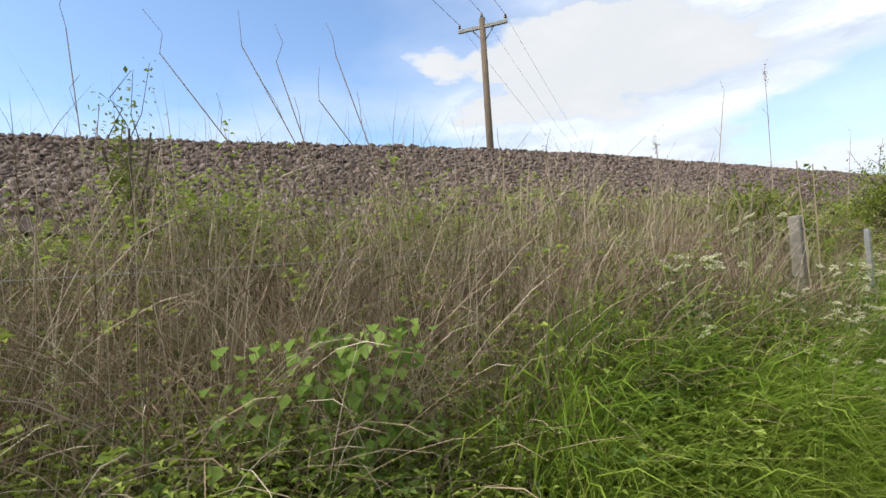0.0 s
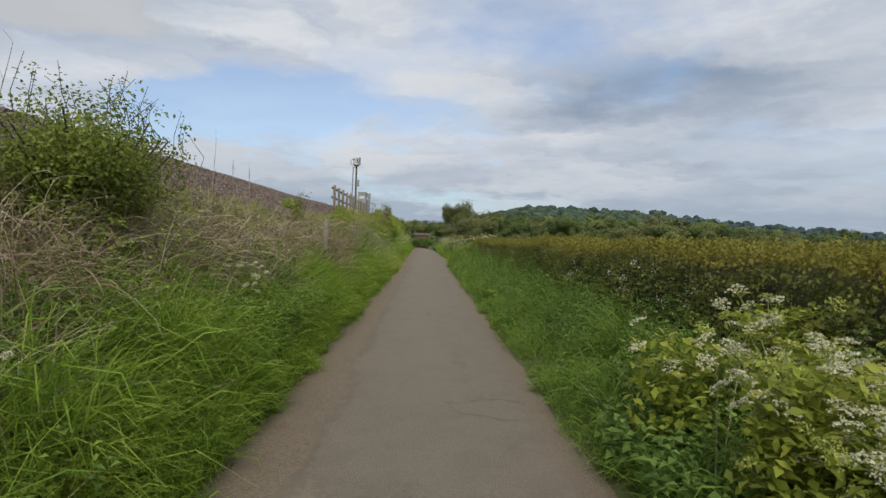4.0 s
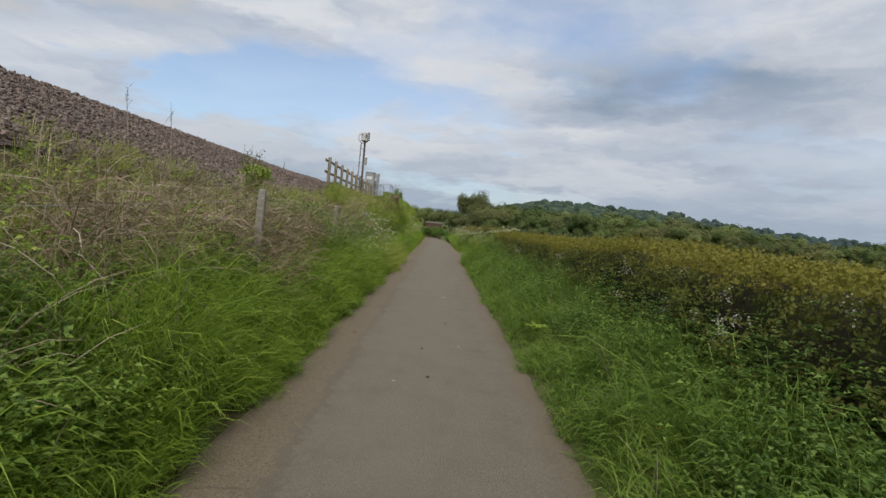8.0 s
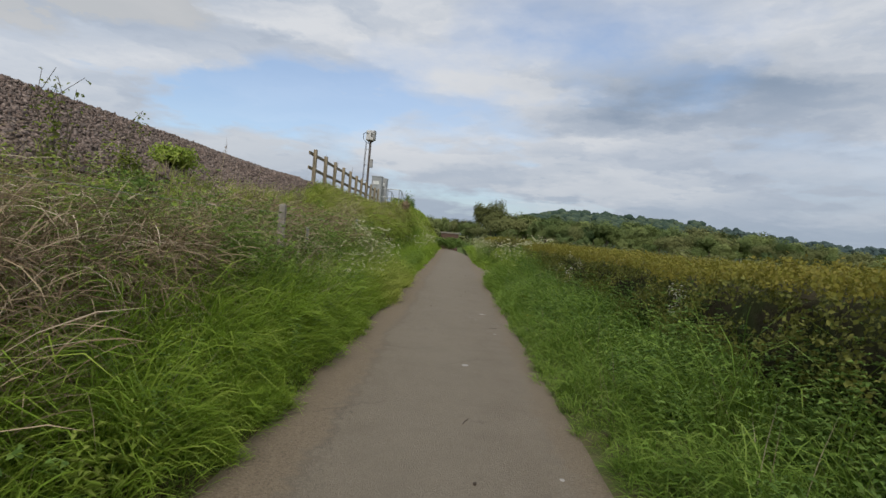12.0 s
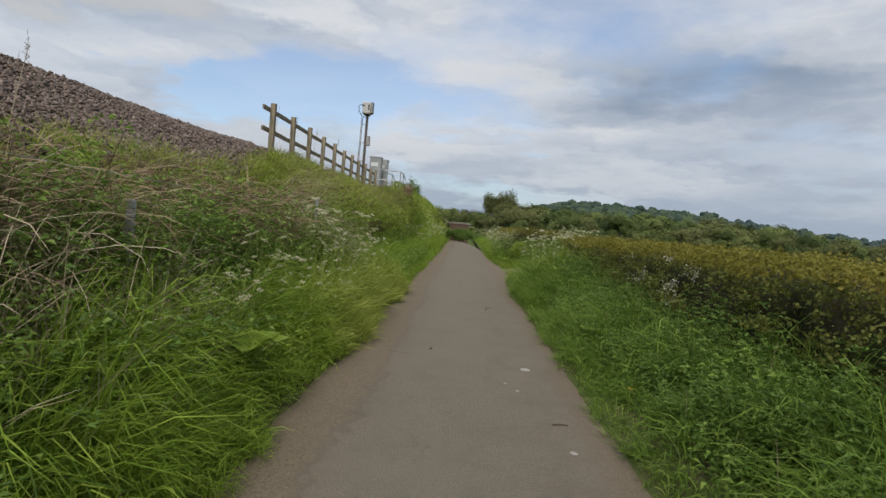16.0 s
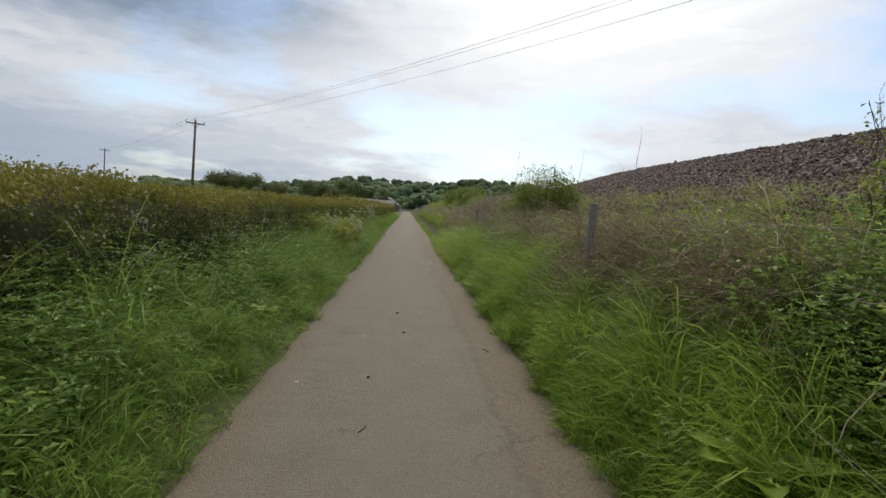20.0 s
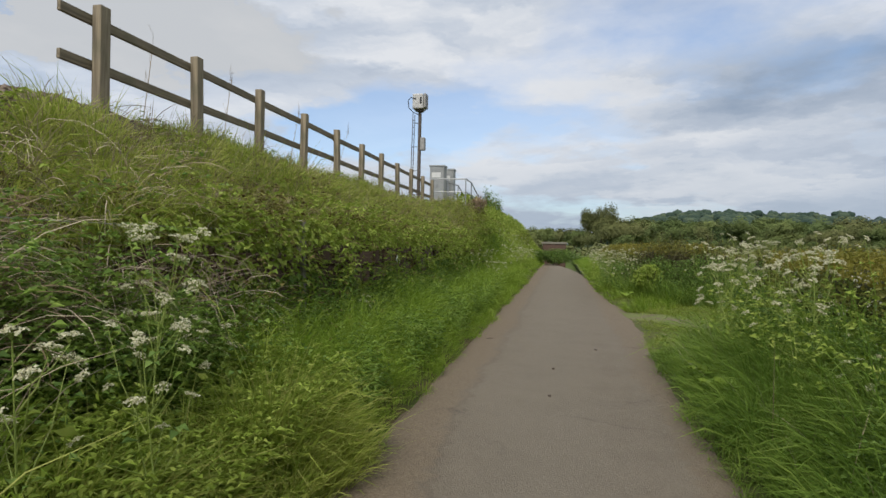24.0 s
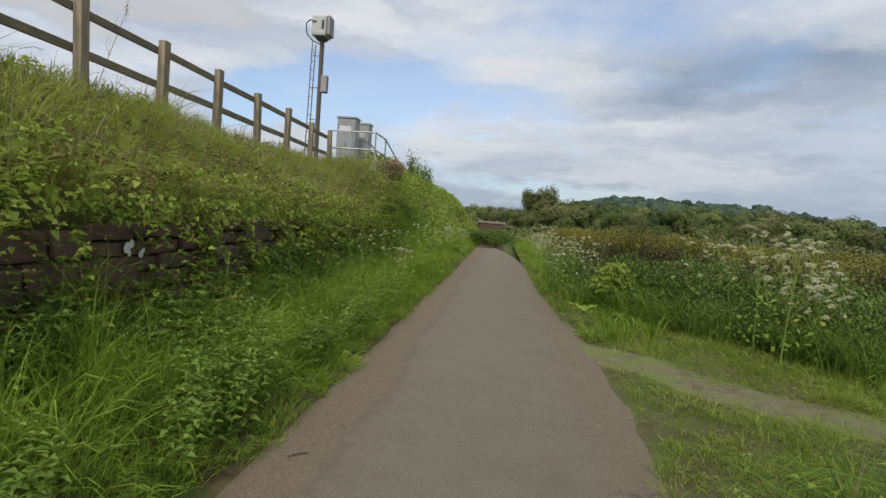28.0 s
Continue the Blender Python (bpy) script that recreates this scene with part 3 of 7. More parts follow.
def grid(xs, ys, zf):
    X, Y = np.meshgrid(xs, ys)
    Z = zf(X, Y)
    n, m = len(ys), len(xs)
    i = np.arange((n - 1) * (m - 1))
    r, c = i // (m - 1), i % (m - 1)
    a = r * m + c
    return np.stack([X.ravel(), Y.ravel(), Z.ravel()], 1), np.stack([a, a + 1, a + m + 1, a + m], 1)


# ---- ground, bank, path ----
xs = np.concatenate([[-4000, -1500, -600, -200], np.linspace(-80, 80, 33), [200, 600, 1500, 4000]])
ys = np.concatenate([[-4000, -1500, -600, -250], np.linspace(-120, 160, 57), [250, 600, 1500, 4000]])
co, f = grid(xs, ys, lambda x, y: -0.45 + 0 * x)
tagged(solid("ground", co, [f], FIELD), "flat green meadows reaching to the hills", "ground", kind="structure")
xs = np.concatenate([np.linspace(-70, -9, 10), np.linspace(-8.2, -1.2, 60)])
ys = np.concatenate([np.linspace(-420, -30, 40), np.linspace(-28, 62, 190), np.linspace(64, 112, 40)])
co, f = grid(xs, ys, gz)
tagged(solid("embankment", co, [f], BANK_SOIL, True), "railway embankment of soil under rough grass and brambles", "embankment", kind="structure")
xs = np.concatenate([np.linspace(1.2, 4, 20), [5, 7, 10, 20, 40]])
ys = np.concatenate([np.linspace(-420, -30, 30), np.linspace(-28, 112, 180)])
co, f = grid(xs, ys, gz)
tagged(solid("verge", co, [f], VERGE_SOIL, True), "soil of the grassy verge beside the path", "verge", kind="structure")

rng = np.random.default_rng(3)
ys = np.concatenate([np.linspace(-420, -12, 120), np.linspace(-11.5, 90, 500)])


def bend(y):
    """The path turns off to the right past the hedge's end."""
    return 0.012 * np.maximum(y - 56, 0) ** 2 * -0.35


cols = np.linspace(-1, 1, 15)
wl = 1.36 + 0.06 * wavy(ys * 0 + 3, ys, 2.1) + 0.04 * wavy(ys * 0 + 9, ys, 7.0)
wr = 1.29 + flare(ys) + 0.04 * wavy(ys * 0 + 5, ys, 1.9) + 0.03 * wavy(ys * 0 + 1, ys, 8.0)
X = np.where(cols[None, :] < 0, cols[None, :] * wl[:, None], cols[None, :] * wr[:, None]) + bend(ys)[:, None]
Z = 0.012 * (1 - cols[None, :] ** 2) - 0.035 * (np.abs(cols[None, :]) > 0.99) + 0 * X
co = np.stack([X.ravel(), np.repeat(ys, 15), Z.ravel()], 1)
i = np.arange((len(ys) - 1) * 14)
a = i // 14 * 15 + i % 14
tagged(solid("path", co, [np.stack([a, a + 1, a + 16, a + 15], 1)], ASPHALT, True), "worn grey-brown asphalt footpath with silty edges", "path", kind="structure")


# ---- mass plants ----
def normals(v):
    return v / np.maximum(np.linalg.norm(v, axis=1, keepdims=True), 1e-6)


def blades(base, h, w, lean, az, r, curl=0.55):
    """Tapering bent blades."""
    n = len(base)
    d = np.stack([np.cos(az), np.sin(az), 0 * az], 1)
    sa = az + math.pi / 2 + r.normal(0, 0.7, n)
    s = np.stack([np.cos(sa), np.sin(sa), 0 * sa], 1)
    levels = ((0.0, 0.8), (0.36, 1.0), (0.63, 0.85), (0.84, 0.55), (1.0, 0.0))
    co = np.empty((n, 9, 3), np.float32)
    for k, (t, q) in enumerate(levels):
        c = base + d * (lean * h * t ** 2.0)[:, None]
        c[:, 2] += h * (t - curl * lean * t ** 3.2)
        if k < 4:
            co[:, 2 * k] = c - s * (w * q / 2)[:, None]
            co[:, 2 * k + 1] = c + s * (w * q / 2)[:, None]
        else:
            co[:, 8] = c
    o = np.arange(n)[:, None] * 9
    quads = np.concatenate([o + np.array([[a, a + 1, a + 3, a + 2]]) for a in (0, 2, 4)])
    return co.reshape(-1, 3), [quads, o + np.array([[6, 7, 8]])]


def leaves(pos, nor, size, r, aspect=0.62, fold=0.18, spread=0.8):
    """Folded pointed leaves: four corners each."""
    n = len(pos)
    nn = normals(nor + r.normal(0, spread, (n, 3)))
    t = normals(np.cross(nn, r.normal(0, 1, (n, 3))))
    b = np.cross(nn, t)
    L = size[:, None]
    co = np.empty((n, 4, 3), np.float32)
    co[:, 0] = pos - t * L * 0.5
    co[:, 1] = pos + b * L * aspect * 0.5 + nn * L * fold
    co[:, 2] = pos + t * L * 0.55
    co[:, 3] = pos - b * L * aspect * 0.5 + nn * L * fold
    o = np.arange(n)[:, None] * 4
    return co.reshape(-1, 3), [np.concatenate([o + np.array([[0, 1, 2]]), o + np.array([[0, 2, 3]])])]


def stuff(name, made, mat, label, category):
    return tagged(solid(name, made[0], made[1], mat), label, category, kind="stuff")


def turning(x):
    """Middle line of the trodden turning."""
    return np.interp(x, (1.1, 1.6, 1.9, 2.4, 3.0, 3.6, 6.0), (46.6, 45.3, 44.75, 44.15, 43.45, 42.7, 40.0))


def scatter(r, n, x0, x1, y0, y1):
    """Places on the ground."""
    return r.uniform(x0, x1, n), r.uniform(y0, y1, n)


def clumpy(x, y, s=1.0, k=0.0):
    return 0.5 + 0.5 * wavy(x, y, s, k)


def on_ground(x, y, dz=0.0):
    return np.stack([x, y, gz(x, y) + dz], 1)


def arch(base, az, L, e0, bow, w, r, levels=4, roll=0.5):
    """Ribbons that leave their foot at the angle e0 and bow over by the angle bow: grass blades and dead canes."""
    n = len(base)
    d = np.stack([np.cos(az), np.sin(az), 0 * az], 1)
    s = np.stack([-np.sin(az), np.cos(az), 0 * az], 1) + np.array([0, 0, 1]) * r.normal(0, roll, (n, 1))
    s = normals(s)
    co = np.empty((n, 2 * levels - 1, 3), np.float32)
    p = base.astype(float).copy()
    for k in range(levels):
        t = k / (levels - 1)
        if k:
            e = e0 - bow * ((k - 0.5) / (levels - 1)) ** 1.4
            p = p + (L / (levels - 1))[:, None] * (d * np.cos(e)[:, None] + np.array([0, 0, 1.0]) * np.sin(e)[:, None])
        if k < levels - 1:
            q = (w * (0.75 + 0.5 * t - 0.55 * t * t) / 2)[:, None]
            co[:, 2 * k], co[:, 2 * k + 1] = p - s * q, p + s * q
        else:
            co[:, 2 * k] = p
    o = np.arange(n)[:, None] * (2 * levels - 1)
    quads = np.concatenate([o + np.array([[a, a + 1, a + 3, a + 2]]) for a in range(0, 2 * levels - 4, 2)])
    return co.reshape(-1, 3), [quads, o + np.array([[2 * levels - 4, 2 * levels - 3, 2 * levels - 2]])]


def bare_left(x, y):
    """How far the tall grass stands back on the bank side, where brambles and weeds take its place."""
    a = sstep(7.9, 6.9, y + 0.5 * (x + 1.9)) * (x < -1.45)
    b = sstep(30.6, 31.6, y) * sstep(36.8, 35.4, y) * np.where(x < -1.9, 0.7, 0.1)
    c = sstep(25.6, 26.6, y) * sstep(31.6, 30.6, y) * (x < -2.15) * 0.9
    return np.maximum(np.maximum(a, b), c) * (x < 0)


def verge_grass(name, seed, n, x0, x1, y0, y1, hmin, hmax, edge_x, mat, w=0.008, label="", bow=(0.5, 2.1), wind=-0.5, far=1.0, tuft=16, wide=0.9, levels=4, culm=0.0):
    """Grass in tufts and hummocks: the blades of a tuft rise together and bow over with the wind and outwards;
    culm is the share of the blades that leave a stalk above the ground."""
    r = np.random.default_rng(seed)
    k = n // tuft
    tx, ty = scatter(r, k, x0, x1, y0, y1)
    keep = r.random(k) < 0.4 + 0.6 * clumpy(tx, ty, 2.3, 1.0)
    keep &= r.random(k) > bare_left(tx, ty)
    keep &= ~((ty > 40) & (tx > 1.3) & (np.abs(ty - turning(tx)) < (0.58 + 0.22 * wavy(tx, ty, 3.0)) * (0.35 + 1.1 * r.random(k))))
    keep &= ~((tx < -4.45) & (ty > 33) & (ty < 38.2))
    keep &= np.abs(tx) > np.where(tx < 0, 1.26, 1.2) + flare(ty) * (tx > 0) + 0.16 * wavy(tx * 0 + np.sign(tx), ty, 1.3, 2.0) + 0.08 * wavy(tx * 0 + 2, ty, 6.0, 1.0)
    tx, ty = tx[keep], ty[keep]
    hum = 0.5 + 0.75 * clumpy(tx, ty, 3.4, 2.0) ** 1.4
    th = r.uniform(0.7, 1.15, len(tx)) * hum * (0.72 + 0.45 * clumpy(tx, ty, 1.1, 4.0)) * (1 + 0.35 * (r.random(len(tx)) < 0.08))
    th = th * np.where((tx < -4.2) & (ty > 36), 0.6, 1.0)
    tw = (wind if edge_x < 0 else math.pi - wind) + 1.1 * wavy(tx, ty, 1.7, 6.0) + r.normal(0, 0.45, len(tx))
    q = np.repeat(np.arange(len(tx)), tuft)
    m = len(q)
    a, d = r.uniform(0, 6.283, m), 0.07 * np.sqrt(r.random(m)) * far ** 0.5
    x, y = tx[q] + d * np.cos(a), ty[q] + d * np.sin(a)
    rise = sstep(0.0, wide, np.abs(x - edge_x))
    h = (hmin + (hmax - hmin) * rise) * th[q] * r.uniform(0.6, 1.2, m)
    az = np.where(r.random(m) < 0.4, a, tw[q]) + r.normal(0, 0.4, m)
    up = np.where(r.random(m) < culm, r.uniform(0.15, 0.62, m), 0.0)
    made = arch(on_ground(x, y, -0.03) + np.array([0, 0, 1]) * (h * up)[:, None], az, h * (1.12 - 0.75 * up), r.uniform(0.85, 1.5, m), r.uniform(*bow, m) * (1 + 0.5 * up), w * far * r.uniform(0.5, 1.5, m), r, levels)
    return stuff(name, made, mat, label, "grass")


verge_grass("grass", 11, 190000, -2.5, -1.12, 2, 31.5, 0.26, 0.8, -1.1, GRASS, 0.0064, label="tall fresh green grass on the verge below the bank", culm=0.7, bow=(0.6, 2.1), tuft=20, wide=0.65)
verge_grass("grass", 26, 42000, -2.7, -1.2, 2, 34, 0.26, 0.74, -1.12, GRASS_DARK, 0.0095, label="coarse darker grass on the verge below the bank", culm=0.7, bow=(1.0, 2.6))
verge_grass("grass", 12, 110000, -2.8, -1.2, 31.5, 56, 0.24, 0.66, -1.14, GRASS, 0.0055, label="tall fresh green grass below the old stone wall", culm=0.7, bow=(0.4, 1.7), wide=0.8, tuft=20)
verge_grass("grass", 13, 20000, -2.6, -1.22, 56, 96, 0.2, 0.6, -1.2, GRASS, 0.022, label="green grass on the far verge", levels=3)
verge_grass("grass", 14, 20000, -2.6, -1.22, -60, 2, 0.25, 0.95, -1.2, GRASS, 0.03, label="green grass on the verge further back", levels=3)
verge_grass("grass", 15, 130000, 1.15, 2.95, 2, 41.0, 0.2, 0.8, 1.1, GRASS_COOL, 0.007, label="tall fresh green grass beside the hedge", culm=0.7, bow=(0.7, 2.3), wide=1.1, tuft=20)
verge_grass("grass", 27, 42000, 1.3, 3.0, 2, 41.0, 0.18, 0.76, 1.12, GRASS_DARK, 0.0095, label="coarse darker grass beside the hedge", culm=0.7, bow=(0.9, 2.5), wide=1.3)
verge_grass("grass", 16, 24000, 1.2, 2.8, 45.9, 92, 0.16, 0.6, 1.2, GRASS, 0.016, label="green grass on the far verge beside the hedge", levels=3)
verge_grass("grass", 17, 18000, 1.2, 2.9, -60, 2, 0.2, 0.9, 1.2, GRASS_COOL, 0.03, label="green grass along the hedge further back", wide=1.3, levels=3)
verge_grass("grass", 18, 22000, -1.55, -1.05, 0, 60, 0.05, 0.2, -1.05, GRASS_EDGE, 0.005, label="short trodden grass along the path's edge", tuft=10, wide=0.4, levels=3)
verge_grass("grass", 19, 22000, 1.03, 1.55, 0, 62, 0.05, 0.2, 1.05, GRASS_EDGE, 0.005, label="short trodden grass along the path's edge", tuft=10, wide=0.4, levels=3)
verge_grass("grass", 20, 50000, -4.85, -2.95, 33.5, 53, 0.25, 0.56, -2.4, GRASS_BANK, 0.008, label="rough yellowing grass on the upper bank")
verge_grass("grass", 21, 16000, -5.3, -2.6, 53, 100, 0.2, 0.5, -2.2, GRASS_BANK, 0.022, label="rough grass on the far bank", levels=3)
verge_grass("grass", 25, 34000, -4.5, -2.75, 27, 37.5, 0.25, 0.55, -2.3, GRASS_BANK, 0.0075, label="lush yellow-green grass on the slope below the ballast")
verge_grass("grass", 22, 28000, -4.75, -2.9, -4, 34, 0.14, 0.44, -2.4, GRASS_BANK, 0.0065, label="thin yellowing grass below the ballast")
verge_grass("dry_grass", 23, 9000, -4.3, -2.5, -4, 12, 0.25, 0.6, -2.0, GRASS_DRY, 0.0045, label="bleached dry grass stems on the bank", bow=(0.1, 1.2), tuft=6)
verge_grass("dry_grass", 30, 7000, -4.6, -2.7, 27, 37, 0.3, 0.6, -2.0, GRASS_DRY, 0.0045, label="bleached stems in the lush bank grass", bow=(0.1, 1.2), tuft=4)
verge_grass("dry_grass", 31, 9000, -4.8, -2.9, 37, 53, 0.25, 0.6, -2.0, GRASS_DRY, 0.006, label="bleached stems above the stone wall", bow=(0.1, 1.2), tuft=4)
verge_grass("dry_grass", 28, 8000, -4.5, -2.9, 13, 29, 0.3, 0.52, -2.0, GRASS_DRY, 0.0045, label="bleached dry grass on the bank above the brambles", bow=(0.2, 1.6), tuft=7)
verge_grass("dry_grass", 32, 1600, 1.5, 2.9, 6, 41, 0.6, 0.92, 1.15, GRASS_DRY, 0.004, label="pale seeding grass stems beside the hedge", bow=(0.1, 0.7), tuft=3)
verge_grass("dry_grass", 33, 1800, -2.4, -1.5, 8, 30, 0.6, 1.05, -1.15, GRASS_DRY, 0.004, label="pale seeding grass stems in the verge", bow=(0.1, 0.7), tuft=3)
verge_grass("grass", 24, 80000, 1.25, 4.6, 40.8, 49.5, 0.06, 0.2, 1.2, GRASS_LAWN, 0.006, label="short yellow-green grass beside the trodden turning", tuft=10, levels=3)
verge_grass("grass", 29, 20000, 4.4, 9.5, 40.8, 46.5, 0.12, 0.4, 1.2, GRASS, 0.012, label="grass beside the trodden turning", levels=3)
verge_grass("grass", 36, 34000, -1.9, -1.15, 30.8, 36.6, 0.4, 0.8, -1.12, GRASS_BANK, 0.006, label="tall bright grass in front of the cow parsley", bow=(0.4, 1.6), wide=0.7)
verge_grass("grass", 35, 26000, -1.95, -1.15, 6.4, 13, 0.36, 0.7, -1.12, GRASS_BANK, 0.0042, label="fine light grass in the verge", bow=(0.8, 2.2), wide=0.6)
verge_grass("grass", 34, 34000, 1.45, 3.4, 35.6, 39.7, 0.5, 1.05, 1.4, GRASS_COOL, 0.007, label="tall lush grass among the cow parsley at the hedge end", bow=(0.4, 1.9), wide=0.8)


def foliage(name, seed, n, x0, x1, y0, y1, top, size, mat, label, low=0.0, nor=(0.5, 0, 0.8), gap=0.0, k=0.0, cat="foliage", aspect=0.62):
    """A leafy thicket on the ground whose top follows the bank."""
    r = np.random.default_rng(seed)
    x, y = r.uniform(x0, x1, n), r.uniform(y0, y1, n)
    c = clumpy(x, y, 1.5, k)
    keep = c > gap
    x, y, c = x[keep], y[keep], c[keep]
    hh = top * (0.45 + 0.7 * c)
    z = gz(x, y) + low + (hh - low) * np.sqrt(r.random(len(x)))
    made = leaves(np.stack([x, y, z], 1), np.array(nor) + 0 * x[:, None], size * r.uniform(0.6, 1.35, len(x)), r, aspect)
    return stuff(name, made, mat, label, cat)


def set_leaves(foot, way, size, r, aspect=0.55, fold=0.16, droop=0.25):
    """Leaves that grow from their foot along a given way, upper side up."""
    n = len(foot)
    way = normals(way + r.normal(0, 0.18, (n, 3)))
    side = normals(np.cross(way, np.array([[0, 0, 1.0]]) + r.normal(0, 0.25, (n, 3))))
    upw = np.cross(side, way)
    L = size[:, None]
    co = np.empty((n, 4, 3), np.float32)
    co[:, 0] = foot
    mid = foot + way * L * 0.42
    co[:, 1] = mid + side * L * aspect * 0.5 + upw * L * fold
    co[:, 2] = foot + way * L - np.array([0, 0, 1.0]) * L * droop
    co[:, 3] = mid - side * L * aspect * 0.5 + upw * L * fold
    o = np.arange(n)[:, None] * 4
    return co.reshape(-1, 3), [np.concatenate([o + np.array([[0, 1, 2]]), o + np.array([[0, 2, 3]])])]


def nettle_bed(name, seed, n, x0, x1, y0, y1, h0, h1, mat, label, gap=0.0, k=0.0, leaf=0.075, pairs=6, aspect=0.5, reach=None):
    """Upright stems with crossed pairs of toothed leaves, smaller towards the tip."""
    r = np.random.default_rng(seed)
    x, y = r.uniform(x0, x1, n), r.uniform(y0, y1, n)
    c = clumpy(x, y, 1.9, k)
    keep = c > gap
    x, y, c = x[keep], y[keep], c[keep]
    m = len(x)
    H = r.uniform(h0, h1, m) * (0.62 + 0.5 * c)
    if reach is not None:
        H = H * reach(x)
    lean = r.normal(0, 0.14, (m, 2))
    turn = r.uniform(0, 6.283, m)
    foot, way, size = [], [], []
    base = on_ground(x, y)
    for j in range(pairs):
        t = 0.22 + 0.78 * (j + 1) / pairs
        for s in (0, math.pi):
            a = turn + j * 1.5708 + s + r.normal(0, 0.2, m)
            foot.append(base + np.stack([lean[:, 0] * H * t * t, lean[:, 1] * H * t * t, H * t], 1))
            way.append(np.stack([np.cos(a), np.sin(a), 0.35 - 0.35 * (1 - t) + 0 * a], 1))
            size.append(leaf * (1.15 - 0.55 * t) * r.uniform(0.75, 1.25, m))
    made = set_leaves(np.concatenate(foot), np.concatenate(way), np.concatenate(size), r, aspect)
    return stuff(name, made, mat, label, "foliage")


def bramble_sprays(name, seed, n, x0, x1, y0, y1, L0, L1, mat, label, az=(0.0, 1.2), e0=(0.5, 1.3), bow=(1.0, 2.2), lift=(0.0, 0.1), leaf=0.055, nodes=7, gap=0.0, k=0.0):
    """Arching canes hung with leaves in threes."""
    r = np.random.default_rng(seed)
    x, y = r.uniform(x0, x1, n), r.uniform(y0, y1, n)
    keep = clumpy(x, y, 1.6, k) > gap
    x, y = x[keep], y[keep]
    m = len(x)
    a = r.normal(az[0], az[1], m)
    d = np.stack([np.cos(a), np.sin(a), 0 * a], 1)
    L, e, b = r.uniform(L0, L1, m), r.uniform(*e0, m), r.uniform(*bow, m)
    p = on_ground(x, y) + np.array([0, 0, 1]) * r.uniform(*lift, (m, 1))
    foot, way, size = [], [], []
    for j in range(nodes):
        ang = e - b * ((j + 0.5) / nodes) ** 1.3
        p = p + (L / nodes)[:, None] * (d * np.cos(ang)[:, None] + np.array([0, 0, 1.0]) * np.sin(ang)[:, None])
        t = 1 if j % 2 else -1
        for q in (-0.9, 0.0, 0.9):
            b2 = a + t * 1.2 + q
            foot.append(p + r.normal(0, 0.012, (m, 3)))
            way.append(np.stack([np.cos(b2), np.sin(b2), 0.25 + 0 * b2], 1))
            size.append(leaf * r.uniform(0.65, 1.25, m))
    foot = np.concatenate(foot)
    foot[:, 2] = np.maximum(foot[:, 2], np.where(foot[:, 0] > -2.84, gz(foot[:, 0], foot[:, 1]), 0.1) + 0.03)
    made = set_leaves(foot, np.concatenate(way), np.concatenate(size), r, 0.7, 0.14, 0.3)
    return stuff(name, made, mat, label, "foliage")


def canes(name, seed, n, x0, x1, y0, y1, L0, L1, w, mat, label, az=(0.0, 2.0), e0=(0.3, 1.4), bow=(0.6, 2.0), z=(0.0, 0.4), gap=0.25, k=7.0, levels=5):
    """Dead stems that arch and tangle."""
    r = np.random.default_rng(seed)
    x, y = r.uniform(x0, x1, n), r.uniform(y0, y1, n)
    keep = clumpy(x, y, 1.3, k) > gap
    x, y = x[keep], y[keep]
    m = len(x)
    hump = 0.6 + 0.7 * clumpy(x, y, 2.6, k + 2)
    foot = on_ground(x, y) + np.array([0, 0, 1]) * (r.uniform(*z, m) * hump)[:, None]
    made = arch(foot, r.normal(az[0], az[1], m), r.uniform(L0, L1, m), r.uniform(*e0, m), r.uniform(*bow, m), w * r.uniform(0.45, 1.5, m), r, levels, 1.2)
    made[0][:, 2] = np.maximum(made[0][:, 2], np.interp(made[0][:, 0], (-3.0, -2.0, -1.2), (0.5, 0.3, 0.05)))
    return stuff(name, made, mat, label, "dead stems")


# weeds on the bank side, from the first stretch to the last
nettle_bed("nettles", 31, 2300, -2.55, -1.9, 8, 24.5, 0.5, 0.85, HERB, "dark nettles along the foot of the bank", 0.3, 2.0)
nettle_bed("nettles", 53, 1900, -2.6, -1.45, 15.4, 18.4, 0.5, 0.78, HERB_MID, "patch of nettles in the verge grass", 0.1, 0.6)
nettle_bed("nettles", 54, 700, -2.1, -1.4, 17, 30, 0.35, 0.6, HERB, "small clumps of nettles in the verge grass", 0.62, 4.6)
nettle_bed("nettles", 55, 2800, -2.8, -2.2, 24.5, 31.5, 0.65, 1.0, HERB, "tall dark nettles covering the foot of the bank", 0.05, 0.5)
nettle_bed("nettles", 65, 1900, -2.75, -2.15, 22.5, 29.5, 0.75, 1.15, HERB_MID, "upright goosegrass and nettles over the foot of the bank", 0.15, 2.4, 0.05, 12, 0.4)
nettle_bed("weeds", 66, 520, -4.5, -3.1, 36, 54, 0.18, 0.36, HERB_MID, "leafy weeds scattered over the grassy bank", 0.45, 2.2, 0.06, 5)
nettle_bed("wildflowers", 67, 260, -3.9, -3.0, 39, 52, 0.25, 0.45, ANGELICA_LEAF, "yellow-green flowering weeds on the bank", 0.6, 5.2, 0.035, 9, 0.8)
nettle_bed("nettles", 70, 800, -2.45, -1.85, 25.4, 28.4, 0.7, 1.05, HERB_MID, "tall green goosegrass round the leaning fence post", 0.1, 1.0, 0.05, 12, 0.4)
nettle_bed("nettles", 71, 260, -2.05, -1.72, 26.9, 28.5, 0.6, 0.92, HERB_MID, "green nettles in front of the leaning fence post", 0.0, 1.0, 0.06, 9, 0.45)
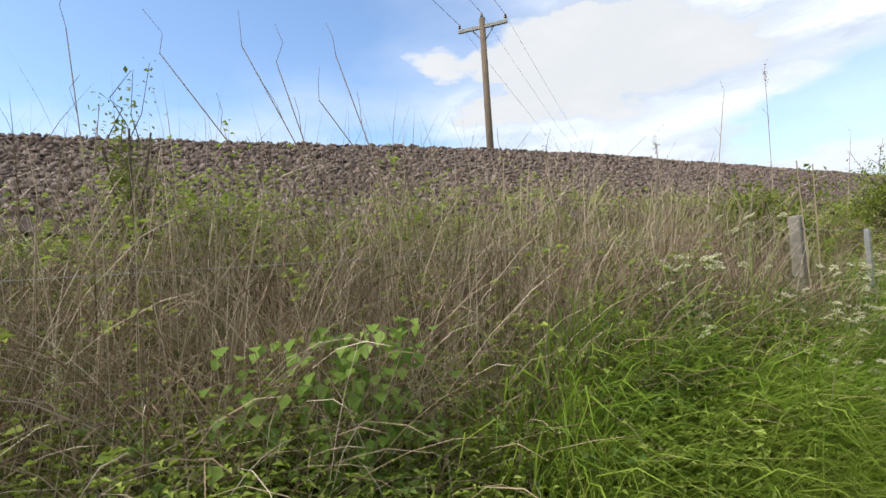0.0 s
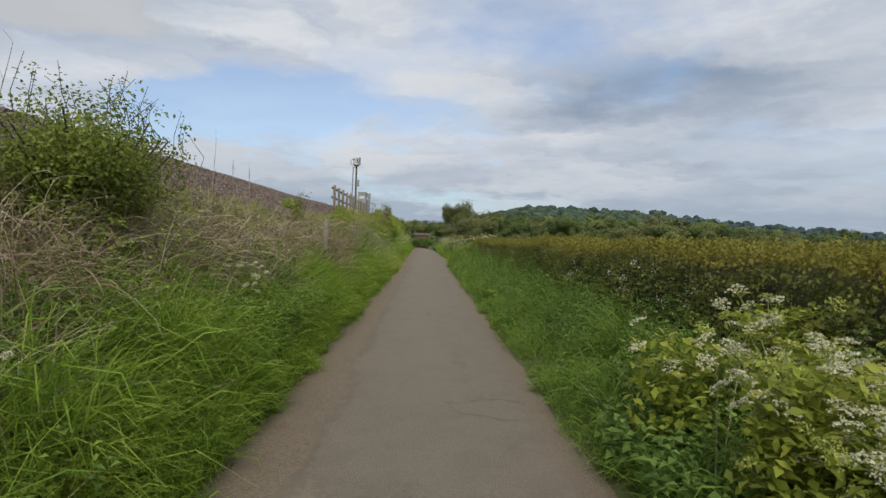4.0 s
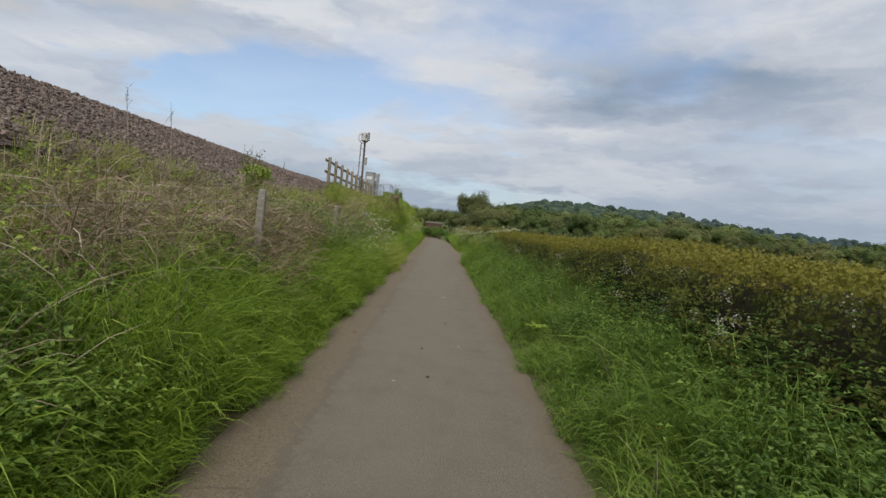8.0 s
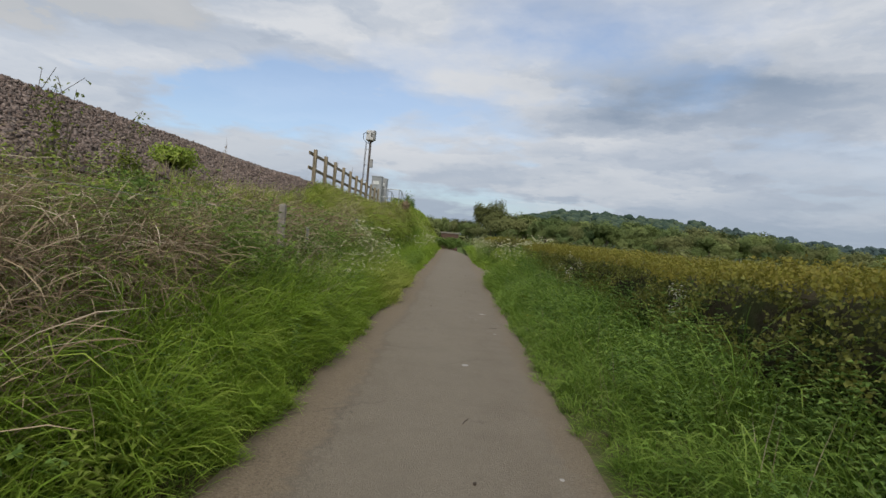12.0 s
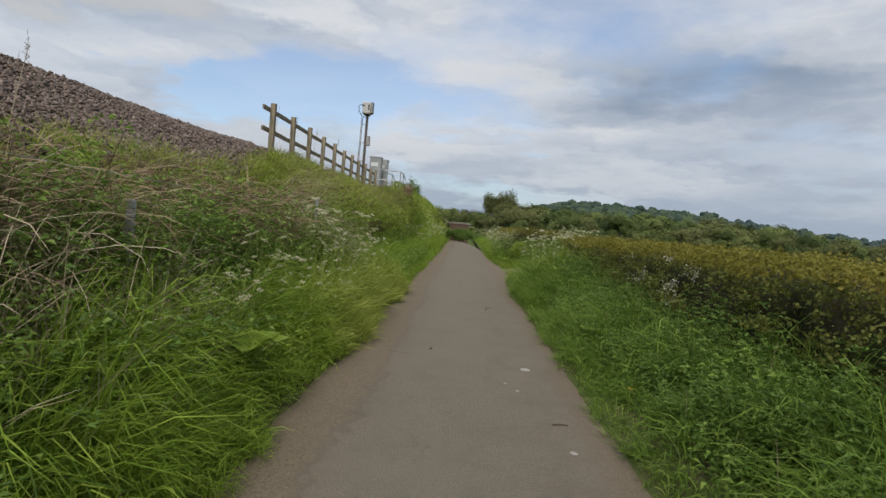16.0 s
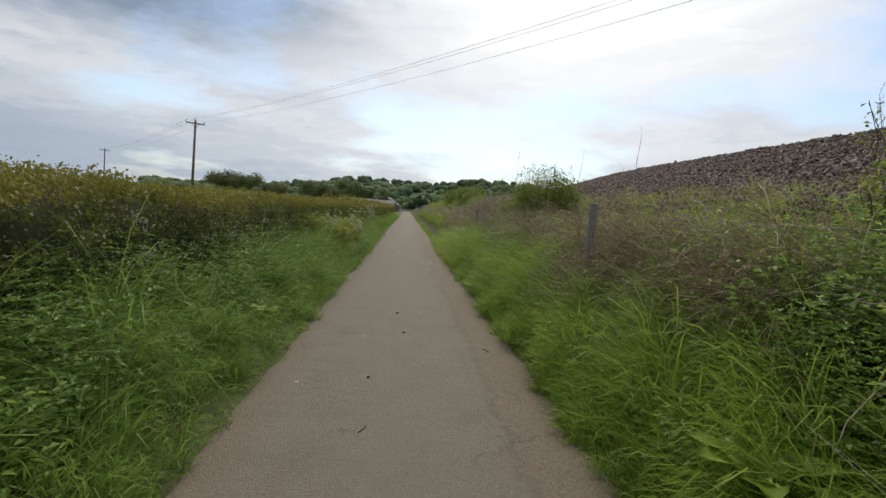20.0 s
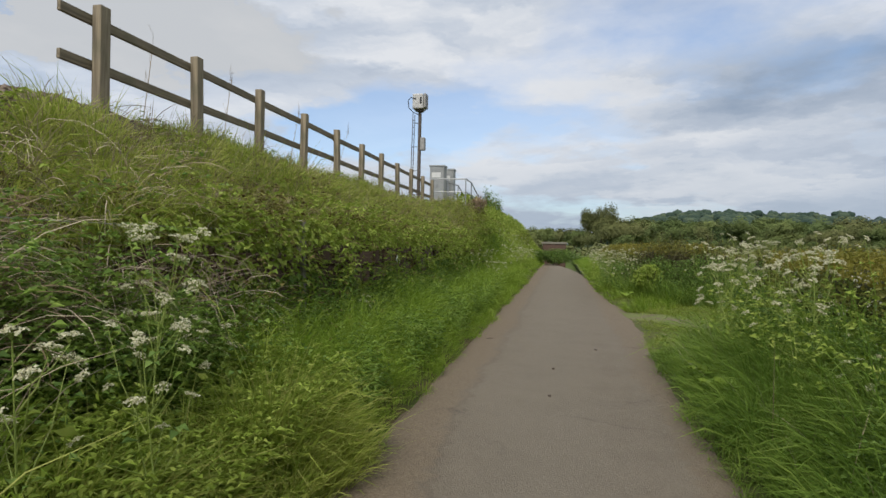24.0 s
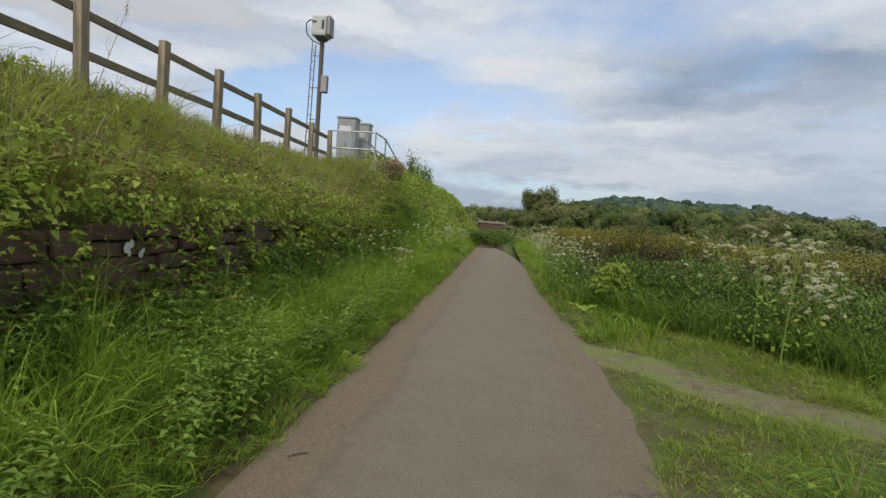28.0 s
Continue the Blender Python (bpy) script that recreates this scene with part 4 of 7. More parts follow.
nettle_bed("nettles", 56, 2200, -2.8, -2.1, 31, 36.6, 0.55, 0.9, HERB_MID, "tall dark nettles and bramble shoots below the bank", 0.08, 3.3)
nettle_bed("weeds", 57, 3300, -2.2, -1.4, 30.8, 36.8, 0.3, 0.64, HERB_LIGHT, "bright leafy weeds under the cow parsley", 0.1, 1.3, 0.085, 5, 0.42)
nettle_bed("weeds", 58, 3000, -2.55, -1.5, 3, 9.5, 0.3, 0.68, HERB_LIGHT, "low green goosegrass and weeds under the dead stems", 0.1, 5.0, 0.06, 6, 0.42)
nettle_bed("weeds", 36, 1400, -2.3, -1.4, 8, 31, 0.3, 0.6, HERB_LIGHT, "broad-leaved weeds in the verge grass", 0.55, 8.0, 0.085, 5, 0.42)
nettle_bed("nettles", 33, 2200, -2.85, -2.3, 35.5, 58, 0.5, 0.8, HERB, "nettles and docks below the old stone wall", 0.2, 3.0)
nettle_bed("weeds", 47, 1500, -2.5, -1.4, 36.5, 47, 0.35, 0.68, HERB_MID, "dark leafy weeds in the grass below the stone wall", 0.5, 4.4, 0.085)
bramble_sprays("brambles", 32, 1500, -4.3, -2.7, -3, 31, 0.3, 0.7, HERB_LIGHT, "light green goosegrass and bramble leaves on the bank", (0, 2.0), leaf=0.042, gap=0.5, k=5.0)
bramble_sprays("brambles", 64, 260, -3.6, -2.4, 2, 10, 0.4, 0.9, HERB_LIGHT, "green bramble shoots among the dead stems", (0, 1.8), lift=(0.1, 0.5), leaf=0.045, gap=0.3, k=1.0)
bramble_sprays("brambles", 44, 420, -3.0, -2.35, 25, 36.5, 0.6, 1.0, HERB, "dark green brambles covering the foot of the bank", (0, 0.9), lift=(0.1, 0.5), leaf=0.045)
bramble_sprays("brambles", 46, 420, -3.0, -2.4, 25, 36.5, 0.5, 0.9, HERB_MID, "light bramble shoots over the foot of the bank", (0, 1.0), lift=(0.3, 0.7), leaf=0.05, gap=0.3, k=2.0)
bramble_sprays("brambles", 45, 520, -3.0, -2.3, 12.5, 27, 0.4, 0.8, HERB_LIGHT, "olive bramble shoots through the dead tangle", (0, 1.6), lift=(0.3, 0.8), leaf=0.04, gap=0.4, k=2.6)
bramble_sprays("brambles", 34, 400, -3.15, -2.86, 36, 54, 0.45, 0.95, HERB_LIGHT, "bramble and bindweed leaves hanging over the stone wall", (0, 0.8), (0.5, 1.3), (1.4, 2.6), (0, 0.25), 0.07)
bramble_sprays("brambles", 59, 260, -4.4, -3.3, 36, 54, 0.25, 0.55, HERB_LIGHT, "patches of bramble in the bank above the wall", (0, 1.6), leaf=0.06, gap=0.5, k=1.4)
bramble_sprays("brambles", 60, 300, -3.4, -2.86, 36, 54, 0.5, 1.1, STALK_LEAF, "browning bramble leaves over the top of the wall", (0, 0.8), (0.3, 1.0), (1.2, 2.2), (0, 0.25), 0.055, gap=0.3, k=6.0)
foliage("weeds", 37, 22000, -4.2, -1.9, 54, 96, 0.75, 0.12, HERB_LIGHT, "leafy scrub on the far bank", k=4.0)
foliage("weeds", 38, 16000, -4.6, -2.0, -70, -3, 0.9, 0.14, HERB_LIGHT, "leafy scrub on the bank further back", k=4.0)
for k, (y, z) in enumerate(((10.5, 1.0), (22.2, 0.8), (27.6, 1.1), (28.95, 1.0), (13.1, 0.8), (17.6, 0.9), (34.0, 1.1))):
    canes("dead_canes", 180 + k, 170, -2.25, -1.85, y - 0.45, y + 0.45, 0.5, 1.05, 0.0045, STALK, "dead stems leaning round an old fence post", (0, 2.0), (0.8, 1.5), (0.2, 1.2), (0.0, 0.45), 0.0)
    bramble_sprays("brambles", 160 + k, 52, -2.25, -1.78, y - 0.35, y + 0.35, 0.4, z, HERB, "bramble leaves grown up round an old fence post", (0, 2.0), (0.9, 1.5), (0.6, 1.4), leaf=0.045)
for k, (y0, y1, n, lift) in enumerate(((5.75, 6.5, 70, 0.35), (7.5, 8.1, 34, 0.3), (8.95, 9.35, 26, 0.35), (4.4, 8.2, 150, 0.1))):
    bramble_sprays("brambles", 190 + k, n, -4.05, -3.5, y0, y1, 0.35, 0.75, HERB_LIGHT, "light green shoots growing up in front of the ballast", (0, 2.0), (0.8, 1.5), (0.5, 1.6), (0.0, lift), leaf=0.042)
bramble_sprays("brambles", 195, 230, -2.5, -1.95, 2.5, 9, 0.3, 0.7, HERB, "dark bramble leaves under the dead stems", (0, 1.6), leaf=0.05, gap=0.3, k=4.0)
r = np.random.default_rng(39)
n = 430
p = np.stack([r.uniform(-2.2, -2.0, n), np.where(r.random(n) < 0.8, r.normal(6.52, 0.17, n), r.normal(6.1, 0.07, n)), 0.5 + 0.75 * r.random(n)], 1)
stuff("bindweed", set_leaves(p, np.array([[0.8, -0.3, -0.45]]) + r.normal(0, 0.4, (n, 3)), r.uniform(0.035, 0.075, n), r, 0.95, 0.1, 0.2), HERB_MID, "broad heart-shaped bindweed leaves in the dead stems", "foliage")

# weeds on the hedge side
def to_hedge(x):
    return np.interp(x, (1.5, 2.1, 2.8), (0.5, 0.9, 1.45))


nettle_bed("weeds", 35, 800, 1.45, 2.8, 4, 41, 0.3, 0.65, HERB_MID, "broad-leaved weeds in the grass beside the hedge", 0.5, 6.0, 0.085, 5, 0.42)
nettle_bed("nettles", 171, 5600, 1.75, 2.95, 2, 29, 0.5, 0.85, HERB, "dark nettles climbing from the verge into the hedge", 0.42, 2.0, reach=to_hedge)
nettle_bed("nettles", 173, 2400, 1.6, 2.9, 28.5, 36.8, 0.45, 0.8, HERB, "fresh nettles between the grass and the hedge", 0.25, 1.1, reach=to_hedge)
bramble_sprays("brambles", 172, 520, 2.2, 2.8, 2, 37, 0.5, 1.1, HERB_MID, "light brambles climbing from the verge into the hedge", (3.14, 1.2), (0.8, 1.4), (0.8, 1.8), gap=0.35, k=3.0)
nettle_bed("nettles", 174, 1500, 2.1, 3.3, 36.0, 40.4, 0.7, 1.1, HERB, "tall nettles and weeds at the hedge end", 0.12, 2.2)
bramble_sprays("brambles", 175, 150, 2.1, 3.1, 36.6, 40.4, 0.6, 1.1, HERB_LIGHT, "light leafy shoots at the hedge end", (3.14, 1.2), (0.9, 1.5), (0.6, 1.4), (0.2, 0.5), gap=0.2, k=3.0)
nettle_bed("weeds", 43, 700, 1.3, 2.6, 10.3, 14.4, 0.3, 0.52, HERB, "dark green leaves under the flowering clump", 0.0, 1.0, 0.11, 5, 0.6)


def hang(name, seed, n, x, y0, y1, z0, z1, size, mat, label, gaps=()):
    """Leaves trailing down the face of a wall."""
    r = np.random.default_rng(seed)
    y, z = r.uniform(y0, y1, n), z0 + (z1 - z0) * r.random(n)
    keep = (clumpy(z * 1.5, y, 1.6, 3.0) > 0.3) | (z > z1 - 0.12)
    for a, b, c, d in gaps:
        keep &= ~((y > a) & (y < b) & (z > c) & (z < d) & (r.random(n) < 0.95))
    y, z = y[keep], z[keep]
    foot = np.stack([x + 0.2 * r.random(len(y)), y, z], 1)
    made = set_leaves(foot, np.array([[0.7, 0, -0.5]]) + r.normal(0, 0.5, (len(y), 3)), size * r.uniform(0.6, 1.3, len(y)), r, 0.75)
    return stuff(name, made, mat, label, "foliage")


hang("ivy_and_brambles", 131, 6500, -2.82, 36.0, 54, 0.95, 1.68, 0.07, HERB_LIGHT, "bramble leaves trailing over the top of the stone wall", ((38.8, 39.3, 0.9, 1.4), (39.9, 43.0, 0.8, 1.42), (43.3, 43.9, 0.9, 1.38)))
hang("ivy_and_brambles", 132, 11000, -2.80, 36.0, 54, 0.25, 1.15, 0.062, HERB, "dark nettles and ivy against the foot of the stone wall", ((39.8, 43.0, 0.78, 1.4), (38.9, 39.3, 0.85, 1.3), (43.4, 44.2, 0.85, 1.3)))


def bank_foot(x):
    """Foot of the weeds behind the turning."""
    return np.interp(x, (1.5, 1.8, 2.12, 2.68, 3.27, 3.9, 4.5, 5.5, 9), (52.4, 49.9, 48.8, 47.7, 46.55, 45.7, 44.75, 43.7, 42.2))


def weed_bank(seed, n, mat, size, top, label, thick=1.9):
    r = np.random.default_rng(seed)
    x = r.uniform(1.5, 9.0, n)
    y = bank_foot(x) + thick * r.random(n)
    h = top * (0.6 + 0.5 * clumpy(x, y, 1.7, 2.0)) * np.minimum(1, 0.35 + (y - bank_foot(x)))
    foot = np.stack([x, y, gz(x, y) + h * np.sqrt(r.random(n))], 1)
    made = set_leaves(foot, np.array([[-0.2, -0.6, 0.1]]) + r.normal(0, 0.6, (n, 3)), size * r.uniform(0.6, 1.3, n), r, 0.5)
    return stuff("weeds", made, mat, label, "foliage")


def bank_grass(seed, n, label):
    """Tall grass standing in the weeds behind the turning."""
    r = np.random.default_rng(seed)
    x = r.uniform(1.5, 9.0, n)
    y = bank_foot(x) - 0.15 + 0.9 * r.random(n)
    keep = clumpy(x, y, 1.9, 1.0) > 0.3
    x, y = x[keep], y[keep]
    m = len(x)
    return stuff("grass", arch(on_ground(x, y), r.uniform(0, 6.28, m), r.uniform(0.35, 0.9, m), r.uniform(1.1, 1.5, m), r.uniform(0.4, 1.8, m), 0.011 * r.uniform(0.6, 1.4, m), r), GRASS_COOL, label, "grass")


bank_grass(143, 7000, "tall coarse grass among the weeds behind the turning")
weed_bank(141, 9000, HERB_MID, 0.055, 1.1, "tall green weeds behind the trodden turning")
weed_bank(142, 36000, HERB, 0.055, 1.2, "fresh nettles behind the trodden turning")


canes("dead_canes", 41, 6500, -3.5, -2.15, 2, 11.2, 0.6, 1.25, 0.004, STALK, "upright and tangled dead stems along the bank", e0=(0.9, 1.6), bow=(0.0, 1.1), gap=0.12)
canes("dead_bracken", 48, 7000, -3.2, -1.95, 2, 11.0, 0.35, 0.95, 0.0045, STALK_RED, "brown tangled dead stems along the bank", e0=(0.5, 1.55), bow=(0.1, 1.7), z=(0, 0.4), gap=0.2)
canes("dead_canes", 61, 1500, -2.45, -1.85, 2, 7.4, 0.35, 0.75, 0.003, STALK, "bleached stems fallen over the front of the bank", (0, 2.0), (0.4, 1.4), (0.3, 1.5), (0.1, 0.6))
canes("dead_canes", 49, 2600, -4.4, -2.95, 36, 54, 0.25, 0.6, 0.006, STALK_RED, "brown dead stems in the bank above the stone wall", z=(0, 0.2))
canes("dead_canes", 45, 3600, -3.6, -2.6, 13, 29, 0.3, 0.85, 0.005, STALK_RED, "tangled dead bramble canes along the bank", (0, 2.6), (0.1, 1.5), (0.3, 2.0), (0.0, 0.35), 0.35)
canes("dead_canes", 46, 3600, -2.95, -2.3, 13.2, 28.5, 0.4, 1.0, 0.005, STALK, "brown dead canes hanging over the front of the brambles", (0, 1.5), (-0.4, 1.4), (0.5, 2.2), (0.35, 0.75), 0.4)
canes("dead_bracken", 62, 9500, -2.9, -2.15, 13.2, 28.5, 0.2, 0.55, 0.006, STALK_RED, "brown dead bracken thatch over the brambles", (0, 1.8), (-0.5, 1.5), (0.2, 1.8), (0.3, 0.8), 0.4)
canes("dry_grass", 47, 2400, -3.1, -2.3, 13.5, 28, 0.3, 0.7, 0.0035, GRASS_DRY, "bleached grass over the front of the brambles", (0, 1.6), (0.2, 1.5), (0.5, 2.4), (0.4, 0.85))
canes("long_canes", 63, 60, -3.2, -2.6, 12.8, 30, 0.9, 1.6, 0.0042, STALK, "long pale bramble canes arching out of the tangle", (0, 1.7), (0.3, 1.1), (0.9, 2.2), (0.1, 0.5), 0.1, levels=8)
canes("dead_bracken", 68, 1200, -2.4, -1.75, 21.2, 23.2, 0.3, 0.7, 0.0055, STALK_RED, "brown dead stems heaped round an old fence post", (0, 2.2), (0.3, 1.5), (0.3, 1.8), (0.2, 0.7), 0.0)
canes("dead_bracken", 69, 1700, -2.5, -2.1, 22.8, 25.6, 0.3, 0.7, 0.0055, STALK_RED, "brown tangle hanging over the nettles", (0, 2.0), (-0.3, 1.4), (0.3, 1.8), (0.4, 0.8), 0.25)
canes("dead_canes", 42, 3800, -3.3, -2.45, 28, 34.8, 0.3, 0.75, 0.0065, STALK_RED, "tangled dead bramble canes over the nettles", (0, 1.1), (0.0, 1.1), (0.6, 1.9), (0.35, 0.7))
canes("dead_bracken", 43, 3600, -3.2, -2.4, 28, 35.5, 0.22, 0.55, 0.0075, STALK_RED, "reddish dead bracken in the tangle", (0, 1.3), (0.0, 1.0), (0.5, 1.8), (0.3, 0.65), 0.35)
canes("dead_canes", 50, 1300, -3.3, -2.35, 34, 37.0, 0.3, 0.7, 0.0045, STALK, "bleached tangle at the end of the stone wall", (0, 1.3), (0.2, 1.2), (0.9, 2.2), (0.3, 0.8), 0.1)
canes("dead_canes", 44, 3000, -3.4, -2.4, -60, 2, 0.6, 1.1, 0.02, STALK, "dead canes along the bank further back", e0=(0.8, 1.5))


# ---- hedge ----
HX0, HX1 = 2.75, 4.3


def hedge_top(y):
    return 1.40 + 0.08 * (1 - sstep(22, 30, y)) + 0.09 * wavy(y * 0 + 2, y, 0.8) + 0.05 * wavy(y * 0, y, 3.1)


def hedge_face(y, z):
    return HX0 + 0.15 * wavy(z * 2, y, 1.6) + 0.08 * wavy(z * 3, y, 5.3, 1.0) + 0.10 * (z > 1.0) * (z - 1.0)


def hedge(y0, y1, seed, n, size, name_label, bunch=11):
    ny = int((y1 - y0) / 0.35) + 2
    ys = np.linspace(y0, y1, ny)
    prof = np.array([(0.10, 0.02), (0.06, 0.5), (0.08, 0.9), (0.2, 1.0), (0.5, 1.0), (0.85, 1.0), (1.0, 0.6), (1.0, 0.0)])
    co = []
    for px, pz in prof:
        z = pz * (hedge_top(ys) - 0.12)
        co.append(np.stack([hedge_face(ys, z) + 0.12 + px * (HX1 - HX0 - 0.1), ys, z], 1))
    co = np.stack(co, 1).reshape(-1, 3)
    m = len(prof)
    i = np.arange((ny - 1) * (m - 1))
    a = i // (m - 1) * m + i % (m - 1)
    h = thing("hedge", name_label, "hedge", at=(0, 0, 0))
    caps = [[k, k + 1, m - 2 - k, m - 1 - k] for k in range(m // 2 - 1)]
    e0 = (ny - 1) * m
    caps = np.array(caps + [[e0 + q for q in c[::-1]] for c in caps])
    # closed sheet behind the leaves, dark in place of inner shade
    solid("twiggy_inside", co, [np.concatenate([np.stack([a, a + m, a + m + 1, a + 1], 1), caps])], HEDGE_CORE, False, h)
    r = np.random.default_rng(seed)
    k = n // bunch
    y = r.uniform(y0, y1, k)
    face = r.random(k) < 0.55
    top = hedge_top(y)
    z = np.where(face, 0.15 + (top - 0.15) * r.random(k) ** 0.75, top - 0.05 * r.random(k))
    capped = r.random(k) < 1.6 / (y1 - y0)
    y = np.where(capped, np.where(r.random(k) < 0.5, y0 - 0.06 * r.random(k), y1 + 0.06 * r.random(k)), y)
    face &= ~capped
    z = np.where(capped, 0.1 + (top - 0.1) * r.random(k), z)
    x = np.where(face, hedge_face(y, z) - 0.1 + 0.2 * r.random(k), HX0 + 0.1 + (HX1 - HX0) * r.random(k))
    # leaves left out low down, so the core reads as shaded gaps
    hole = face & (z < 1.2) & (clumpy(z * 2.2, y, 2.9, 2.0) < 0.42 + 0.3 * (1.2 - z)) & (r.random(k) < 0.85)
    x, y, z, face, top = x[~hole], y[~hole], z[~hole], face[~hole], top[~hole]
    out = np.where(face[:, None], np.array([[-1.0, 0, 0.35]]), np.array([[-0.15, 0, 1.0]])) + r.normal(0, 0.45, (len(x), 3))
    q = np.repeat(np.arange(len(x)), bunch)
    reach = r.uniform(-0.3, 1.0, len(q))[:, None] * size * 3.2
    foot = np.stack([x, y, z], 1)[q] + normals(out)[q] * reach + r.normal(0, size * 0.75, (len(q), 3))
    new_growth = foot[:, 2] > top[q] - 0.05 - 0.13 * clumpy(x, y, 1.3, 3.0)[q]
    for nm, mat, w, lab in (("foliage", HEDGE_LEAF, ~new_growth, ""), ("young_foliage", HEDGE_NEW, new_growth, "bronze-green young shoots on the hedge top")):
        c, fs = leaves(foot[w], normals(out)[q][w], size * r.uniform(0.6, 1.35, w.sum()), r, 0.75, 0.15, 0.6)
        tagged(solid(nm, c, fs, mat, False, h), lab, kind="stuff")
    k = int((y1 - y0) * 60)
    sy = r.uniform(y0, y1, k)
    sx = r.uniform(HX0 + 0.05, HX1, k)
    c, fs = blades(np.stack([sx, sy, hedge_top(sy) - 0.12], 1), r.uniform(0.10, 0.28, k), 0.016 * r.uniform(0.6, 1.5, k), r.uniform(0, 0.5, k), r.uniform(0, 6.28, k), r)
    tagged(solid("new_growth", c, fs, HEDGE_NEW, False, h), "upright new sprigs", kind="stuff")
    return h


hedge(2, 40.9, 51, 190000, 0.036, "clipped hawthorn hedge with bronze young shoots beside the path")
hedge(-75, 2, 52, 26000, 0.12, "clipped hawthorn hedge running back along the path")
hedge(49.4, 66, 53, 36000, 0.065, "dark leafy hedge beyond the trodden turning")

# ---- railway ballast ----
co, f = grid(np.linspace(-7.7, -4.25, 30), np.concatenate([np.linspace(-260, -12, 60), np.linspace(-11, 47, 150)]),
             lambda x, y: gz(x, y) + 0.035 - 0.3 * sstep(37.6, 39.6, y) * sstep(-6.4, -5.9, x))
ballast = tagged(solid("ballast_shoulder", co, [f], BALLAST_BED, True), "sloping shoulder of pinkish grey railway ballast", "ballast", kind="structure")


def stones(r, pos, size):
    n = len(pos)
    base = np.array([[x, y, z] for x in (-1, 1) for y in (-1, 1) for z in (-1, 1)], float)
    c = base[None] * r.uniform(0.55, 1.0, (n, 8, 3)) * (size[:, None, None] * r.uniform((0.8, 0.9, 0.32), (1.3, 1.8, 0.7), (n, 3))[:, None, :])
    q = r.normal(0, 1, (n, 4)) * np.array([1.6, 0.5, 0.5, 1.0])
    q /= np.linalg.norm(q, axis=1, keepdims=True)
    u, w = q[:, None, 1:], q[:, None, :1]
    c = c + 2 * np.cross(np.broadcast_to(u, c.shape), np.cross(np.broadcast_to(u, c.shape), c) + w * c)
    quads = np.array([[0, 1, 3, 2], [4, 6, 7, 5], [0, 4, 5, 1], [2, 3, 7, 6], [0, 2, 6, 4], [1, 5, 7, 3]])
    return (c + pos[:, None]).reshape(-1, 3), [(np.arange(n)[:, None, None] * 8 + quads[None]).reshape(-1, 4)]


r = np.random.default_rng(61)
n = 112000
x, y = r.uniform(-6.98, -4.0, n), r.uniform(-6, 46, n)
edge = -4.05 - 0.4 * clumpy(x * 0, y, 1.3, 2.0)
keep = (x < edge) & ~((y > 37.2) & (x > np.maximum(-4.8 - (y - 37.2) * 0.6, -6.25)))
x, y = x[keep], y[keep]
stuff("ballast_stones", stones(r, on_ground(x, y, 0.045) + r.normal(0, 0.012, (len(x), 3)), r.uniform(0.014, 0.028, len(x)) * (1 + 0.6 * (r.random(len(x)) < 0.03))), BALLAST,
      "loose angular pinkish grey ballast stones on the embankment slope", "ballast")
loose = []
for k in range(8):
    c, f = stones(r, np.zeros((1, 3)), np.array([0.017 + 0.0015 * k]))
    o = solid("stone", c, f, BALLAST)
    loose.append(o.data)
    bpy.data.objects.remove(o)
for k in range(290):
    x, y = float(-4.5 - 0.9 * r.random() ** 1.5), float(r.uniform(24.5, 35.0))
    o = new("stone", loose[k % 8])
    o.parent = ballast
    o.matrix_basis = pose(x, y, float(gz(x, y)) + 0.065, float(r.uniform(0, 360)), float(r.uniform(0, 360)), float(r.uniform(0, 360)))

# ---- post and rail fence on the bank ----
FX, FY, FS = -4.66, 37.67, 1.53
fence = thing("post_and_rail_fence", "weathered two-rail timber fence along the top of the grassy bank", "fence")
first_post = None
for k in range(11):
    bm = bmesh.new()
    if first_post is None:
        box(bm, -0.055, 0.055, -0.065, 0.065, -0.9, 0.42, 0.012)
        bmesh.ops.subdivide_edges(bm, edges=[e for e in bm.edges if abs(e.verts[0].co.z - e.verts[1].co.z) > 0.6], cuts=3)
        first_post = part("post", bm, FENCE_WOOD, fence)
        first_post.matrix_basis = pose(FX, FY, 3.48)
    else:
        again("post", first_post, fence, pose(FX - 0.02 * k + 0.01 * math.sin(k * 5.1), FY + FS * k, 3.48 + 0.02 * math.sin(k * 3.3), 0.8 * math.sin(k * 2.0), 0.9 * math.cos(k * 4.0), 3 * math.sin(k * 7.0)))
rail_mesh = None
for dz, ext in ((0.27, 0.0), (-0.2, 0.05)):
    for k in range(10):
        y0 = FY + FS * k + 0.002 - (0.42 if k == 0 else 0)
        y1 = FY + FS * (k + 1) - 0.002
        bm = box(bmesh.new(), -0.022, 0.022, -(y1 - y0) / 2, (y1 - y0) / 2, -0.05, 0.05, 0.008)
        o = part("rail", bm, RAIL_WOOD, fence)
        o.matrix_basis = pose(FX - 0.081 - 0.02 * (k + 0.5), (y0 + y1) / 2, 3.48 + dz + 0.008 * math.sin(k * 2.7 + dz), 0.35 * math.sin(k * 3.1 + dz * 9), 0, 0.75)

# ---- lineside mast with ladder ----
mast = thing("lineside_mast", "grey steel mast with a boxed head and a narrow ladder", "mast", at=(-5.88, 54.7, 2.93))
part("column", rod(rod(bmesh.new(), (0, 0, -0.3), (0, 0, 4.1), 0.075, 0.07, 14), (0, 0, 0), (0, 0, 0.04), 0.19, n=14), DARK_STEEL, mast, "brown-grey steel column")
